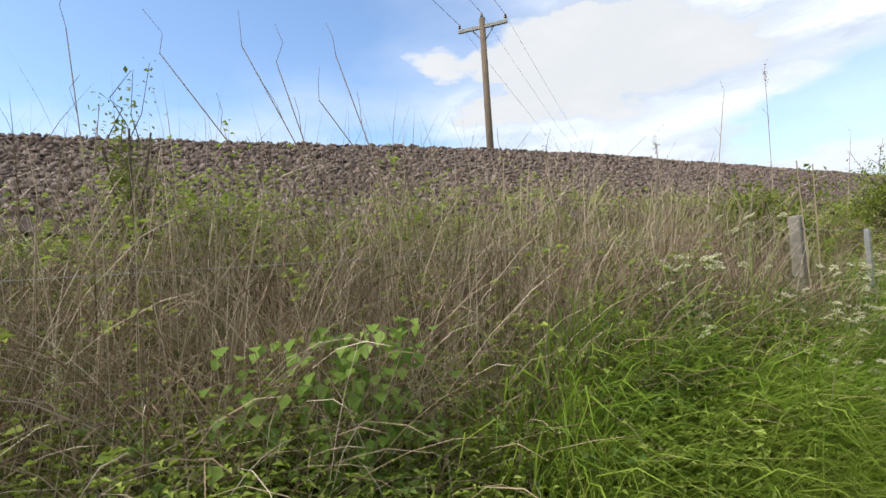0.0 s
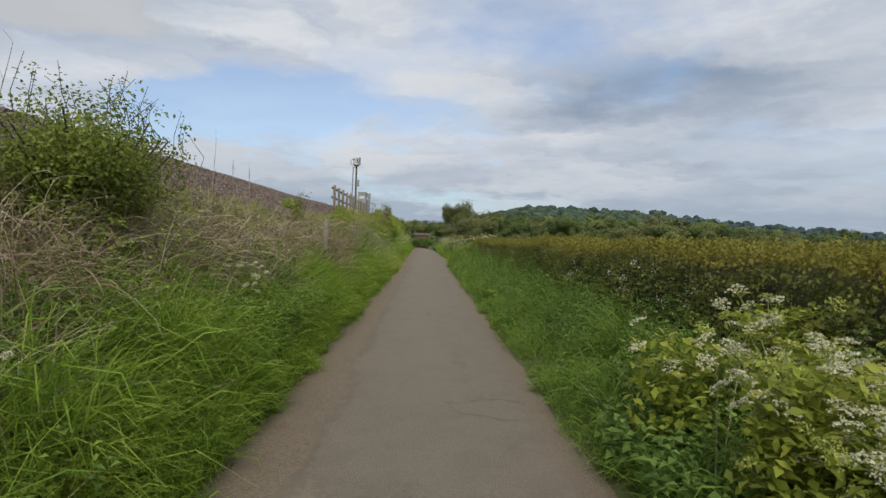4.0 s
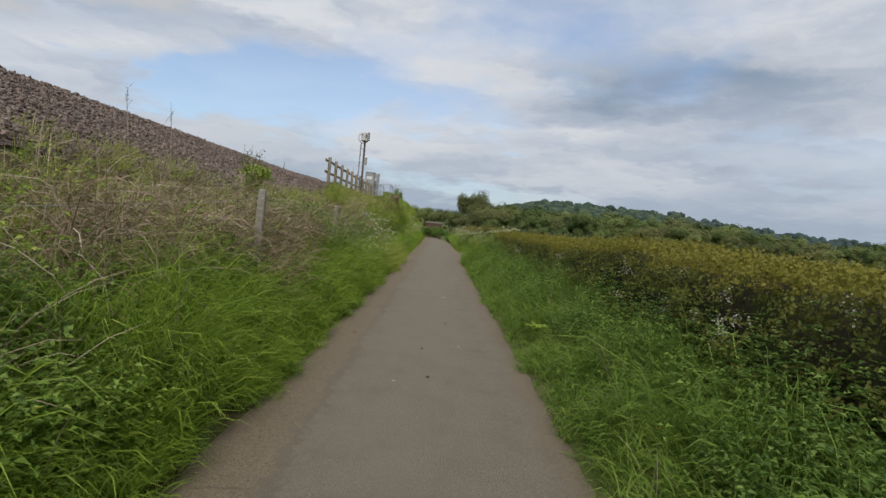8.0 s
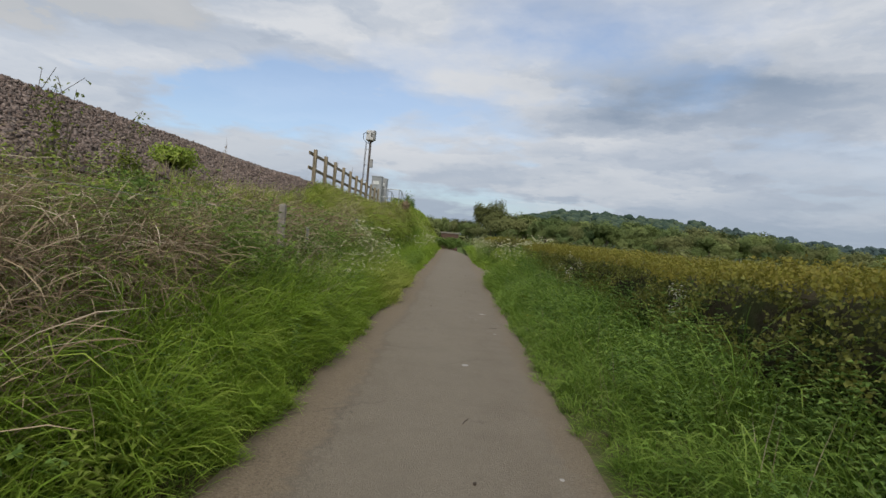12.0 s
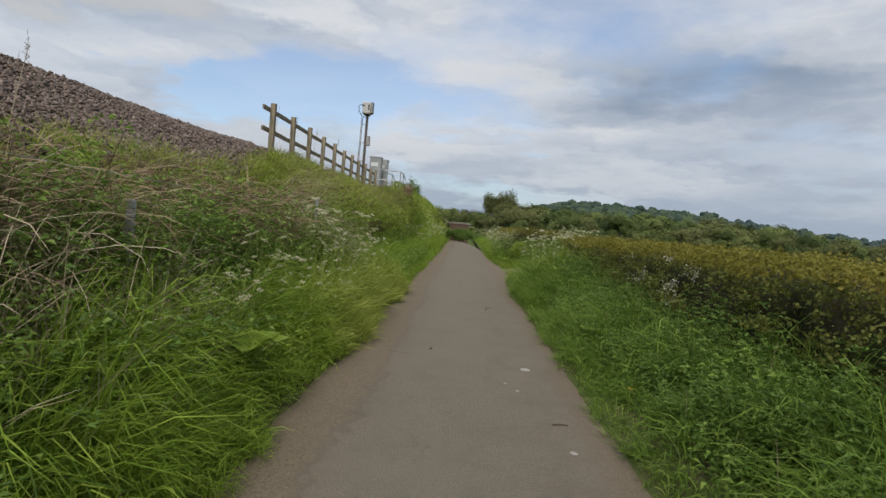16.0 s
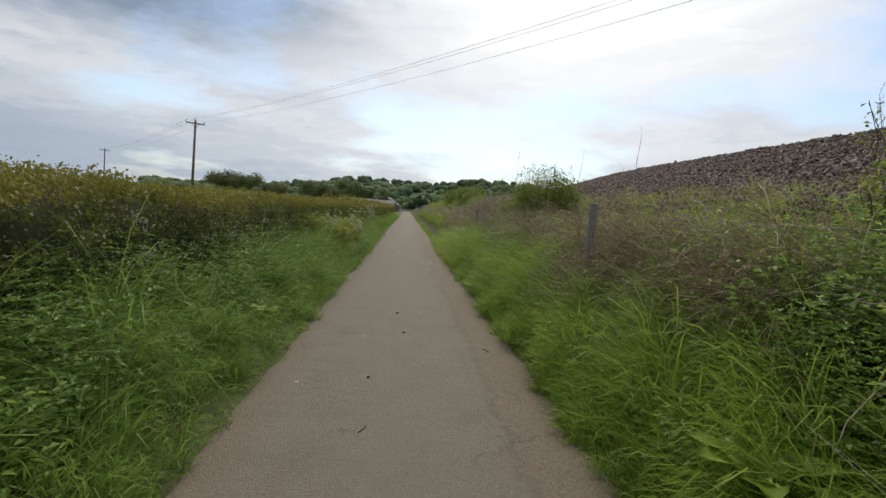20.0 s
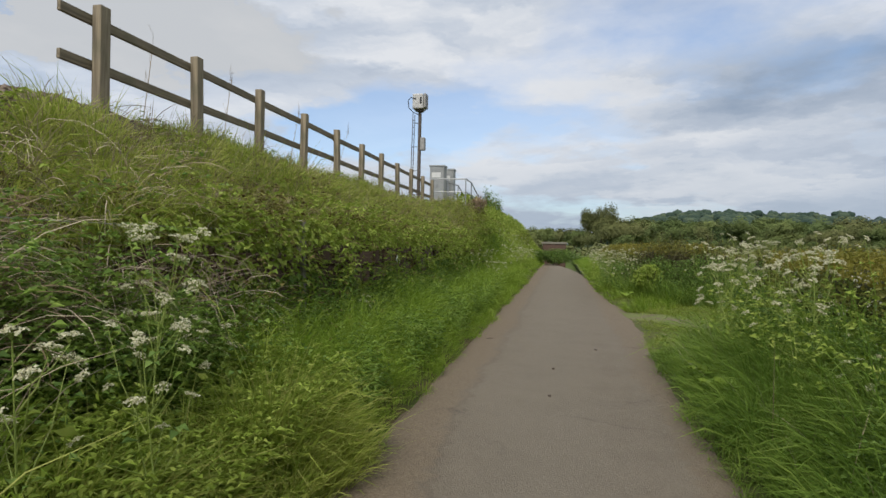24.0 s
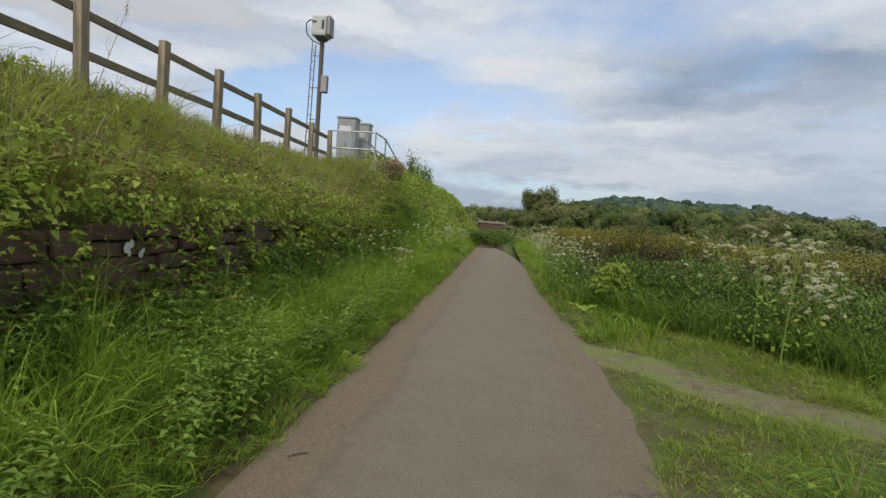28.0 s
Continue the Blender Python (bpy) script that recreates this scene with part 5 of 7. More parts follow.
ladder = part("ladder", rods([(-0.33, -0.13, 0.1), (-0.27, -0.13, 4.0)], 0.016), DARK_STEEL, mast, "narrow steel ladder")
bm = rods([(-0.33, 0.16, 0.1), (-0.27, 0.16, 4.0)], 0.016)
for k in range(4):
    rod(bm, (-0.3, 0.0, 0.6 + k), (-0.05, 0.0, 0.6 + k), 0.012, n=6)
part("bracket", bm, DARK_STEEL, mast)
bm = rod(bmesh.new(), (0, -0.13, 0), (0, 0.16, 0), 0.011, n=6)
rung = part("rung", bm, DARK_STEEL, ladder)
rung.matrix_basis = pose(-0.325, 0, 0.35)
for k in range(1, 13):
    again("rung", rung, ladder, pose(-0.325 + 0.06 * k / 13, 0, 0.35 + 0.28 * k))
head = part("housing", box(bmesh.new(), -0.27, 0.2, -0.3, 0.25, 4.15, 4.78, 0.06), HOUSING_PAINT, mast, "off-white equipment housing")
part("cover", box(bmesh.new(), 0.2, 0.30, -0.24, 0.2, 4.2, 4.80, 0.04), GREY_STEEL, head, "lighter side cover")
part("vent", box(bmesh.new(), 0.06, 0.14, -0.312, -0.296, 4.35, 4.62, 0.004), BLACK, head)
part("flange", rod(bmesh.new(), (0, 0, 4.08), (0, 0, 4.15), 0.17, n=16), DARK_STEEL, mast)
part("junction_box", box(bmesh.new(), 0.06, 0.25, -0.12, 0.1, 2.45, 2.98, 0.02), GREY_STEEL, mast, "small grey junction box")
part("cable", rods([(-0.1, -0.31, 4.56), (-0.3, -0.34, 4.6), (-0.44, -0.3, 4.5), (-0.42, -0.25, 4.2), (-0.25, -0.15, 4.02), (-0.05, -0.07, 3.95)], 0.018), BLACK, mast, "black looping cable")


def cabinet(at, w, d, h, label):
    c = thing("lineside_cabinet", label, "cabinet", "lineside cabinets", at)
    part("body", box(bmesh.new(), -w / 2, w / 2, -d / 2, d / 2, 0, h, 0.012), CABINET_PAINT, c)
    part("roof", box(bmesh.new(), -w / 2 - 0.03, w / 2 + 0.03, -d / 2 - 0.03, d / 2 + 0.03, h + 0.001, h + 0.07, 0.015), CABINET_PAINT, c)
    door = part("door", box(bmesh.new(), -w / 2 + 0.04, w / 2 - 0.04, -d / 2 - 0.025, -d / 2 - 0.002, 0.12, h - 0.06, 0.006), CABINET_PAINT, c)
    part("notice", box(bmesh.new(), -w / 2 + 0.1, w / 2 - 0.16, -d / 2 - 0.03, -d / 2 - 0.0255, h - 0.5, h - 0.27), LABEL_WHITE, door, "white notice plate")
    part("handle", box(bmesh.new(), -0.03, 0.03, -d / 2 - 0.06, -d / 2 - 0.0255, h * 0.5, h * 0.5 + 0.12, 0.008), GALV, door)
    part("plinth", box(bmesh.new(), -w / 2 + 0.02, w / 2 - 0.02, -d / 2 + 0.02, d / 2 - 0.02, -0.3, -0.001), CONCRETE, c)


cabinet((-5.62, 57.2, 3.12), 0.68, 0.55, 1.9, "tall pale grey steel equipment cabinet with a white notice")
cabinet((-5.3, 58.2, 3.05), 0.5, 0.5, 1.95, "second pale grey steel equipment cabinet")

# ---- tubular handrail round the landing ----
hr = thing("handrail", "galvanised tubular handrail round the cabinet landing and down its steps", "handrail", at=(0, 0, 0))
for z in (4.0, 3.5):
    part("rail", rods([(-5.0, 53.3, z), (-3.6, 53.3, z), (-3.6, 54.6, z), (-3.5, 60.0, z - 1.3)], 0.022, 8), GALV, hr)
    part("rail", rods([(-4.6, 54.6, z), (-4.35, 55.6, z), (-4.2, 60.0, z - 1.2)], 0.022, 8), GALV, hr)
up0 = part("upright", rod(bmesh.new(), (0, 0, -1.5), (0, 0, 0), 0.024, n=8), GALV, hr)
up0.matrix_basis = pose(-5.0, 53.3, 4.02)
for px_, py_, pz_ in ((-4.3, 53.3, 4.02), (-3.6, 53.3, 4.02), (-3.6, 54.6, 4.02), (-3.57, 56.4, 3.59), (-3.53, 58.2, 3.16), (-3.5, 60.0, 2.72), (-4.35, 55.6, 4.02), (-4.28, 57.8, 3.42), (-4.2, 60.0, 2.82)):
    again("upright", up0, hr, pose(px_, py_, pz_))

# ---- old boundary posts and wires ----
def concrete_post(x, y, top, label, lean=0.0, lean2=0.0, w=0.045):
    c = thing("concrete_post", label, "post", "old concrete fence posts", (x, y, top))
    bm = box(bmesh.new(), -w, w, -w * 0.85, w * 0.85, -1.6, 0, 0.018)
    for v in bm.verts:
        if v.co.z < -1:
            v.co.x *= 1.15
            v.co.y *= 1.15
    part("shaft", bm, CONCRETE, c)
    part("wire_hole", rod(bmesh.new(), (w - 0.004, 0, -0.11), (w + 0.003, 0, -0.11), 0.012, n=8), BLACK, c)
    c.rotation_euler = (radians(lean), radians(lean2), 0)


for x, y, top, ln, l2 in ((-2.3, 10.48, 1.71, 0, 0), (-2.13, 22.16, 1.80, -2, 1), (-2.27, 27.63, 1.77, 1, 0), (-2.82, 38.58, 1.74, 2, 0)):
    concrete_post(x, y, top, "weathered square concrete post standing in the brambles", ln, l2)


def angle_post(x, y, top):
    c = thing("steel_angle_post", "thin grey steel angle post in the brambles", "post", "steel fence posts", (x, y, top))
    bm = box(bmesh.new(), -0.02, 0.02, -0.02, -0.015, -1.4, 0)
    box(bm, 0.015, 0.02, -0.0149, 0.02, -1.4, 0)
    part("angle", bm, GALV, c)
    for k in range(4):
        part("bolt", rod(bmesh.new(), (0.026, -0.004, -0.06 - 0.12 * k), (0.0205, -0.004, -0.06 - 0.12 * k), 0.006, n=6), BLACK, c)


for x, y, top in ((-2.25, 11.6, 1.58), (-2.25, 13.06, 1.60), (-2.28, 28.95, 1.48), (-2.45, 34.0, 1.73), (-2.28, 17.6, 1.45)):
    angle_post(x, y, top)


def strand(a, b, sag, r, mat, parent, n=14, name="wire"):
    a, b = Vector(a), Vector(b)
    pts = [a.lerp(b, k / n) - Vector((0, 0, 4 * sag * (k / n) * (1 - k / n))) for k in range(n + 1)]
    co, fa = tubes([pts], [r], 4)
    return solid(name, co, [fa], mat, True, parent)


wire = thing("fence_wire", "thin rusty wires strung along the old concrete posts", "wire")
line = [(-2.3, 2.0, 1.5), (-2.26, 10.48, 1.6), (-2.29, 17.6, 1.42), (-2.09, 22.16, 1.69), (-2.23, 27.63, 1.66), (-2.43, 34.0, 1.61), (-2.76, 38.58, 1.63)]
for a, b in zip(line, line[1:]):
    strand(a, b, 0.03, 0.0022, GALV, wire, 8)
    strand(Vector(a) - Vector((0, 0, 0.4)), Vector(b) - Vector((0, 0, 0.4)), 0.06, 0.0014, RUST_WIRE, wire, 8)

# ---- overhead line ----
def telegraph_pole(at, top, along, label, far=False):
    p = thing("telegraph_pole", label, "pole", "overhead line poles", at, along)
    h = top - at[2]
    part("shaft", rod(bmesh.new(), (0, 0, -0.5), (0, 0, h), 0.17, 0.115, 14), POLE_WOOD, p, "", True)
    arm = part("crossarm", box(bmesh.new(), -1.05, 1.05, -0.06, 0.06, h - 0.42, h - 0.28, 0.01), GREY_STEEL, p)
    bm = rod(bmesh.new(), (-0.45, 0.07, h - 0.4), (0, 0.1, h - 0.95), 0.025, n=6)
    rod(bm, (0.45, 0.07, h - 0.4), (0, 0.1, h - 0.95), 0.025, n=6)
    part("brace", bm, GREY_STEEL, p)
    for x, z in ((-0.98, h - 0.28), (0.98, h - 0.28), (0, h)):
        bm = rod(bmesh.new(), (x, 0, z), (x, 0, z + 0.12), 0.015, n=6)
        rod(bm, (x, 0, z + 0.08), (x, 0, z + 0.14), 0.06, 0.05, 10)
        rod(bm, (x, 0, z + 0.16), (x, 0, z + 0.22), 0.055, 0.04, 10)
        part("insulator", bm, PORCELAIN, p)
    return p


PA, PC, PD = (-17.38, 18.36, 2.6), (25.6, -36.8, -0.45), (75.0, -109.0, -0.45)
PB = (-62.0, 76.0, 2.0)
turn = math.degrees(math.atan2(PC[1] - PA[1], PC[0] - PA[0])) + 90
telegraph_pole(PA, 11.5, turn, "brown timber electricity pole beyond the embankment")
telegraph_pole(PC, 9.6, turn, "timber electricity pole in the field behind the hedge")
telegraph_pole(PD, 9.6, turn, "far timber electricity pole in the field")
telegraph_pole(PB, 10.8, turn, "far timber electricity pole across the line")
tops = {PA: 11.5, PC: 9.6, PD: 9.6, PB: 10.8}
lines = thing("overhead_wires", "three thin overhead wires between the timber poles", "cable")
ux, uy = math.cos(radians(turn)), math.sin(radians(turn))
for a, b in ((PB, PA), (PA, PC), (PC, PD)):
    for o, dz in ((-0.98, -0.06), (0, 0.22), (0.98, -0.06)):
        strand((a[0] + ux * o, a[1] + uy * o, tops[a] + dz), (b[0] + ux * o, b[1] + uy * o, tops[b] + dz), 0.9, 0.009, BLACK, lines, 18)

# ---- old stone retaining wall ----
wall = tagged(new("stone_wall"), "old red sandstone retaining wall half hidden by brambles", "wall", kind="structure")
part("backing", box(bmesh.new(), -3.3, -2.93, 36.2, 54, -0.1, 1.42), BANK_SOIL, wall)
rw = np.random.default_rng(71)


def rough_stone(ln, hgt):
    bm = box(bmesh.new(), -0.14, 0.14, -ln / 2 + 0.012, ln / 2 - 0.012, -hgt / 2 + 0.01, hgt / 2 - 0.01, min(0.03, hgt * 0.2))
    bmesh.ops.subdivide_edges(bm, edges=[e for e in bm.edges if e.calc_length() > 0.12], cuts=2, use_grid_fill=True)
    o = Vector((float(rw.uniform(0, 50)), 0, 0))
    for v in bm.verts:
        v.co += 0.022 * Vector((noise.noise(v.co * 6 + o), noise.noise(v.co * 6 + o * 2), 0.7 * noise.noise(v.co * 6 + o * 3)))
    return bm


y = 36.2
while y < 53.6:
    bay = float(rw.uniform(0.9, 1.9))
    z = 0.03
    while z < 1.36:
        hgt = min(float(rw.uniform(0.12, 0.33)), 1.46 - z)
        q = y + float(rw.uniform(-0.1, 0.1))
        while q < y + bay - 0.1:
            ln = min(float(rw.uniform(0.22, 0.75)), y + bay - q)
            for lo, hi in (((0, 1),) if hgt < 0.26 or rw.random() < 0.5 else ((0, 0.52), (0.52, 1))):
                o = part("stone", rough_stone(ln, hgt * (hi - lo)), SANDSTONE, wall)
                o.matrix_basis = pose(-2.93 + float(rw.normal(0, 0.02)), q + ln / 2, z + hgt * (lo + hi) / 2, float(rw.normal(0, 0.8)), float(rw.normal(0, 1.5)), float(rw.normal(0, 1.5)))
            q += ln
        z += hgt
    y += bay
lich = tagged(new("lichen"), "white lichen blotches on the sandstone wall", "lichen")
for dy, dz, s in ((0, 0, 0.04), (0.05, 0.03, 0.032), (0.03, -0.05, 0.022), (0.17, -0.06, 0.03), (0.2, -0.03, 0.02)):
    bm = bmesh.new()
    bmesh.ops.create_icosphere(bm, subdivisions=2, radius=s)
    for v in bm.verts:
        v.co = Vector((v.co.x * 0.06, v.co.y * (1 + 0.3 * noise.noise(v.co * 30)), v.co.z * (1.2 + 0.4 * noise.noise(v.co * 22))))
    o = part("blotch", bm, LICHEN, lich)
    o.location = (-2.79, 42.1 + dy, 1.22 + dz)

# ---- trodden turning on the right ----
ys_ = np.linspace(-0.5, 0.5, 9)
xs_ = np.linspace(1.15, 6.0, 34)
X, V = np.meshgrid(xs_, ys_)
Y = turning(X) + V * (1.6 + 0.3 * wavy(X, V, 3.0)) + 0.08 * wavy(X, V, 5.0)
Zt = gz(X, Y) + np.interp(np.abs(V), (0, 0.3, 0.5), (0.03, 0.02, -0.03))
i = np.arange(8 * 33)
a = i // 33 * 34 + i % 33
tagged(solid("side_track", np.stack([X.ravel(), Y.ravel(), Zt.ravel()], 1), [np.stack([a, a + 1, a + 35, a + 34], 1)], TRACK_SOIL, True), "bare trodden earth track leaving the path", "track", kind="structure")

# ---- flowering and broad-leaved plants ----
def umbel_mesh(seed, R, petals=PETAL, n=13):
    """A flower head: a spray of little domes packed with florets."""
    r = np.random.default_rng(seed)
    paths, cen = [], []
    for k in range(n):
        t = k * 2.4
        q = R * math.sqrt((k + 0.6) / n) * r.uniform(0.85, 1.2)
        e = (q * math.cos(t), q * math.sin(t), 0.035 - 0.35 * q * q / R + r.uniform(-0.008, 0.008))
        paths.append([(0, 0, 0), (e[0] * 0.5, e[1] * 0.5, e[2] * 0.65), e])
        cen.append(e)
    co, fa = tubes(paths, [0.0011] * n, 3)
    cen = np.repeat(np.array(cen), 9, 0)
    m = len(cen)
    d = normals(r.normal(0, 1, (m, 3)))
    d[:, 2] = np.abs(d[:, 2])
    pos = cen + d * np.array([0.0105, 0.0105, 0.007]) * r.uniform(0.6, 1.1, (m, 1))
    c2, f2 = leaves(pos, d + np.array([0, 0, 0.5]), r.uniform(0.006, 0.0108, m), r, 0.9, 0.1, 0.5)
    me_co = np.concatenate([co, c2])
    idx = np.concatenate([np.zeros(len(fa)), np.ones(len(f2[0]))])
    o = solid("umbel", me_co, [fa, f2[0] + len(co)], [GREEN_STEM, petals], False, None, idx)
    data = o.data
    bpy.data.objects.remove(o)
    return data


UMBELS = [umbel_mesh(1, 0.026), umbel_mesh(2, 0.034), umbel_mesh(3, 0.05, PETAL, 19), umbel_mesh(4, 0.046, BUD, 16), umbel_mesh(5, 0.054, PETAL, 20)]


def parsley(seed, h, heads, spread, name="cow_parsley", label="cow parsley with lacy white flower heads among the grass", leafn=45, leafmat=HERB_LIGHT, at=(0, 0, -50), kinds=(0, 0, 1, 1, 2), leafy_to=0.62):
    r = np.random.default_rng(seed)
    p = thing(name, label, "wildflower", "cow parsley along the path", at)
    lean = Vector((r.normal(0, 0.1), r.normal(0, 0.1), 1)).normalized()
    top = lean * h
    paths = [[(0, 0, -0.05), tuple(lean * h * 0.5 + Vector((0.02, 0, 0))), tuple(top)]]
    rad = [0.0055]
    ends = [(top, lean)]
    for k in range(heads - 1):
        s = r.uniform(0.35, 0.85)
        t = k * 2.4 + r.uniform(-0.4, 0.4)
        a = lean * h * s
        out = Vector((math.cos(t), math.sin(t), 0)) * spread * r.uniform(0.4, 1.0)
        e = a + out + Vector((0, 0, h * r.uniform(0.14, 0.42)))
        if e.z > h * 1.05:
            e.z = h * r.uniform(0.9, 1.05)
        paths.append([tuple(a), tuple(a.lerp(e, 0.5) + out * 0.18), tuple(e)])
        rad.append(0.003)
        ends.append((e, (e - a + Vector((0, 0, 0.3))).normalized()))
    co, fa = tubes(paths, rad)
    tagged(solid("stem", co, [fa], GREEN_STEM, True, p), kind="stuff")
    n = leafn
    t, q = r.uniform(0, 6.28, n), r.uniform(0.05, 0.26, n)
    pos = np.stack([q * np.cos(t), q * np.sin(t), r.uniform(0.08, h * leafy_to, n)], 1)
    c, f = leaves(pos, np.array([[0, 0, 1.0]]) + 0 * pos, r.uniform(0.035, 0.085, n), r, 0.5, 0.1, 0.6)
    tagged(solid("ferny_foliage", c, f, leafmat, False, p), "", kind="stuff")
    for k, (e, d) in enumerate(ends):
        o = new("umbel", UMBELS[kinds[int(r.integers(0, len(kinds)))]])
        o.parent = p
        o.matrix_basis = Matrix.Translation(e) @ (d + Vector((r.normal(0, 0.3), r.normal(0, 0.3), 0))).to_track_quat("Z", "Y").to_matrix().to_4x4() @ Matrix.Rotation(r.uniform(0, 6), 4, "Z")
    return p


masters = [parsley(201, 0.9, 9, 0.22), parsley(202, 1.05, 12, 0.26), parsley(203, 1.2, 11, 0.28), parsley(204, 0.7, 8, 0.2)]
hog = [parsley(211, 0.95, 16, 0.36, "angelica", "bushy yellow-green angelica with cream flower heads beside the hedge", 760, ANGELICA_LEAF, kinds=(3, 3, 4, 4, 2), leafy_to=0.95), parsley(212, 0.75, 15, 0.34, "angelica", "bushy yellow-green angelica with cream flower heads beside the hedge", 760, ANGELICA_LEAF, kinds=(3, 3, 4, 2), leafy_to=0.95)]


def plant_out(kinds, seed, n, x0, x1, y0, y1, s0=0.85, s1=1.15):
    r = np.random.default_rng(seed)
    for k in range(n):
        x, y = r.uniform(x0, x1), r.uniform(y0, y1)
        s = r.uniform(s0, s1)
        m = Matrix.Translation((x, y, float(gz(x, y)))) @ Matrix.Rotation(r.uniform(0, 6.28), 4, "Z") @ Matrix.Rotation(r.normal(0, 0.09), 4, "X") @ Matrix.Scale(s, 4)
        copy_thing(kinds[int(r.integers(0, len(kinds)))], m)


plant_out(masters, 301, 19, -2.05, -1.45, 9.3, 12.4, 0.65, 0.9)
plant_out(masters[:2], 317, 3, -2.35, -2.05, 11, 14, 0.75, 0.95)
plant_out(masters[1:3], 316, 2, -2.3, -1.9, 8.5, 9.6, 0.95, 1.15)
plant_out(masters[:2], 302, 2, -2.4, -1.8, 14.8, 17.2, 0.8, 1.05)
plant_out(masters, 303, 6, -2.2, -1.6, 17.5, 27, 0.5, 0.75)
plant_out(masters, 304, 4, -2.0, -1.75, 29.2, 30.2, 0.8, 0.95)
plant_out(masters, 305, 4, -2.2, -1.5, 30.3, 32.3, 0.7, 0.95)
plant_out(masters, 306, 19, -2.3, -1.5, 32.2, 36.2, 0.8, 1.2)
plant_out(masters, 303, 3, -2.5, -1.8, 36.2, 44, 0.3, 0.95)
plant_out(masters[1:3], 308, 22, -2.4, -1.4, 46, 68, 0.75, 1.1)
plant_out(hog, 309, 27, 1.7, 2.8, 11.1, 14.4, 0.95, 1.3)
plant_out(masters, 310, 5, 1.6, 2.7, 9.8, 14.6, 0.9, 1.05)
plant_out(masters[1:3], 311, 4, 1.8, 2.2, 38.9, 39.8, 1.05, 1.25)
plant_out(masters, 321, 3, 1.75, 2.3, 37.0, 38.0, 1.0, 1.15)
plant_out(masters[1:3], 322, 4, 2.4, 3.3, 37.4, 41.0, 1.14, 1.4)
plant_out(masters, 315, 11, 3.7, 4.5, 44.9, 46.0, 1.25, 1.5)
plant_out(masters[1:3], 319, 3, 3.2, 4.2, 46.0, 47.4, 1.1, 1.35)
plant_out(masters[1:3], 320, 5, 1.75, 2.4, 49.2, 54, 1.0, 1.25)
plant_out(masters, 318, 2, 2.7, 3.5, 40.0, 41.2, 1.05, 1.3)
plant_out(masters[1:3], 312, 28, 1.5, 2.5, 49, 66, 0.85, 1.2)
plant_out(masters[1:3], 313, 14, 1.6, 2.7, -4, 6, 0.9, 1.2)
for m in masters + hog:
    for o in (*m.children_recursive, m):
        bpy.data.objects.remove(o)


def dock(at, s, turn, n=7, label="low clump of broad pale green dock leaves at the grass edge"):
    d = thing("dock_plant", label, "weed", "dock plants along the path", at, turn)
    r = np.random.default_rng(int(abs(at[1]) * 100))
    for k in range(n):
        t = k * 2.4 + r.uniform(-0.3, 0.3)
        L, wd = s * r.uniform(0.7, 1.1), s * r.uniform(0.38, 0.52)
        tilt = r.uniform(0.35, 1.0)
        bm = bmesh.new()
        rows = []
        for i in range(8):
            q = i / 7
            out, zz = L * q * math.cos(tilt * (1 - 0.6 * q)), L * (q * math.sin(tilt) - 0.45 * q * q * math.sin(tilt)) + 0.03
            half = wd * 0.5 * math.sin(math.pi * min(1, 0.08 + q * 0.92)) ** 0.7 if q < 1 else 0.002
            rows.append([bm.verts.new((out, v * half, zz + abs(v) * half * 0.35 + 0.012 * math.sin(q * 11 + v * 2))) for v in (-1, -0.5, 0, 0.5, 1)])
        for a, b in zip(rows, rows[1:]):
            for i in range(4):
                bm.faces.new((a[i], a[i + 1], b[i + 1], b[i]))
        bmesh.ops.rotate(bm, verts=bm.verts, cent=(0, 0, 0), matrix=Matrix.Rotation(t, 3, "Z"))
        part("leaf", bm, DOCK_LEAF, d, "", True)
    return d


for x, y, s, t in ((-1.54, 29.3, 0.36, 80), (-1.55, 26.3, 0.36, 215), (1.75, 32.1, 0.3, 40), (2.3, 32.9, 0.26, 130), (1.5, 11.6, 0.24, 60), (1.5, 38.15, 0.27, 10), (1.92, 39.6, 0.28, 90), (1.55, 38.75, 0.25, 200), (2.1, 34.9, 0.3, 70),
                   (-1.9, 18.4, 0.3, 20), (-1.9, 28.0, 0.34, 75), (1.7, 47.2, 0.3, 30), (1.95, 17.2, 0.22, 280), (1.55, 22.6, 0.2, 15)):
    dock((x, y, float(gz(x, y)) + 0.16 + (0.2 if s > 0.33 else 0.1 if s > 0.31 else 0.05)), s, t)

# yellow dandelions
for x, y in ((1.62, 17.5), (1.95, 13.4), (-1.55, 16.2), (1.8, 19.2), (1.5, 30.0)):
    d = thing("dandelion", "single yellow dandelion in the grass", "wildflower", "dandelions", (x, y, float(gz(x, y))))
    part("stem", rod(bmesh.new(), (0, 0, 0), (0, 0, 0.24), 0.003, n=5), GREEN_STEM, d)
    bm = bmesh.new()
    for k in range(14):
        v = [bm.verts.new((q * math.cos(k * 0.449 + o), q * math.sin(k * 0.449 + o), 0.24 + zz)) for q, o, zz in ((0.002, 0, 0), (0.02, -0.14, 0.006), (0.024, 0, 0.004), (0.02, 0.14, 0.006))]
        bm.faces.new(v)
    part("flower", bm, YELLOW, d)


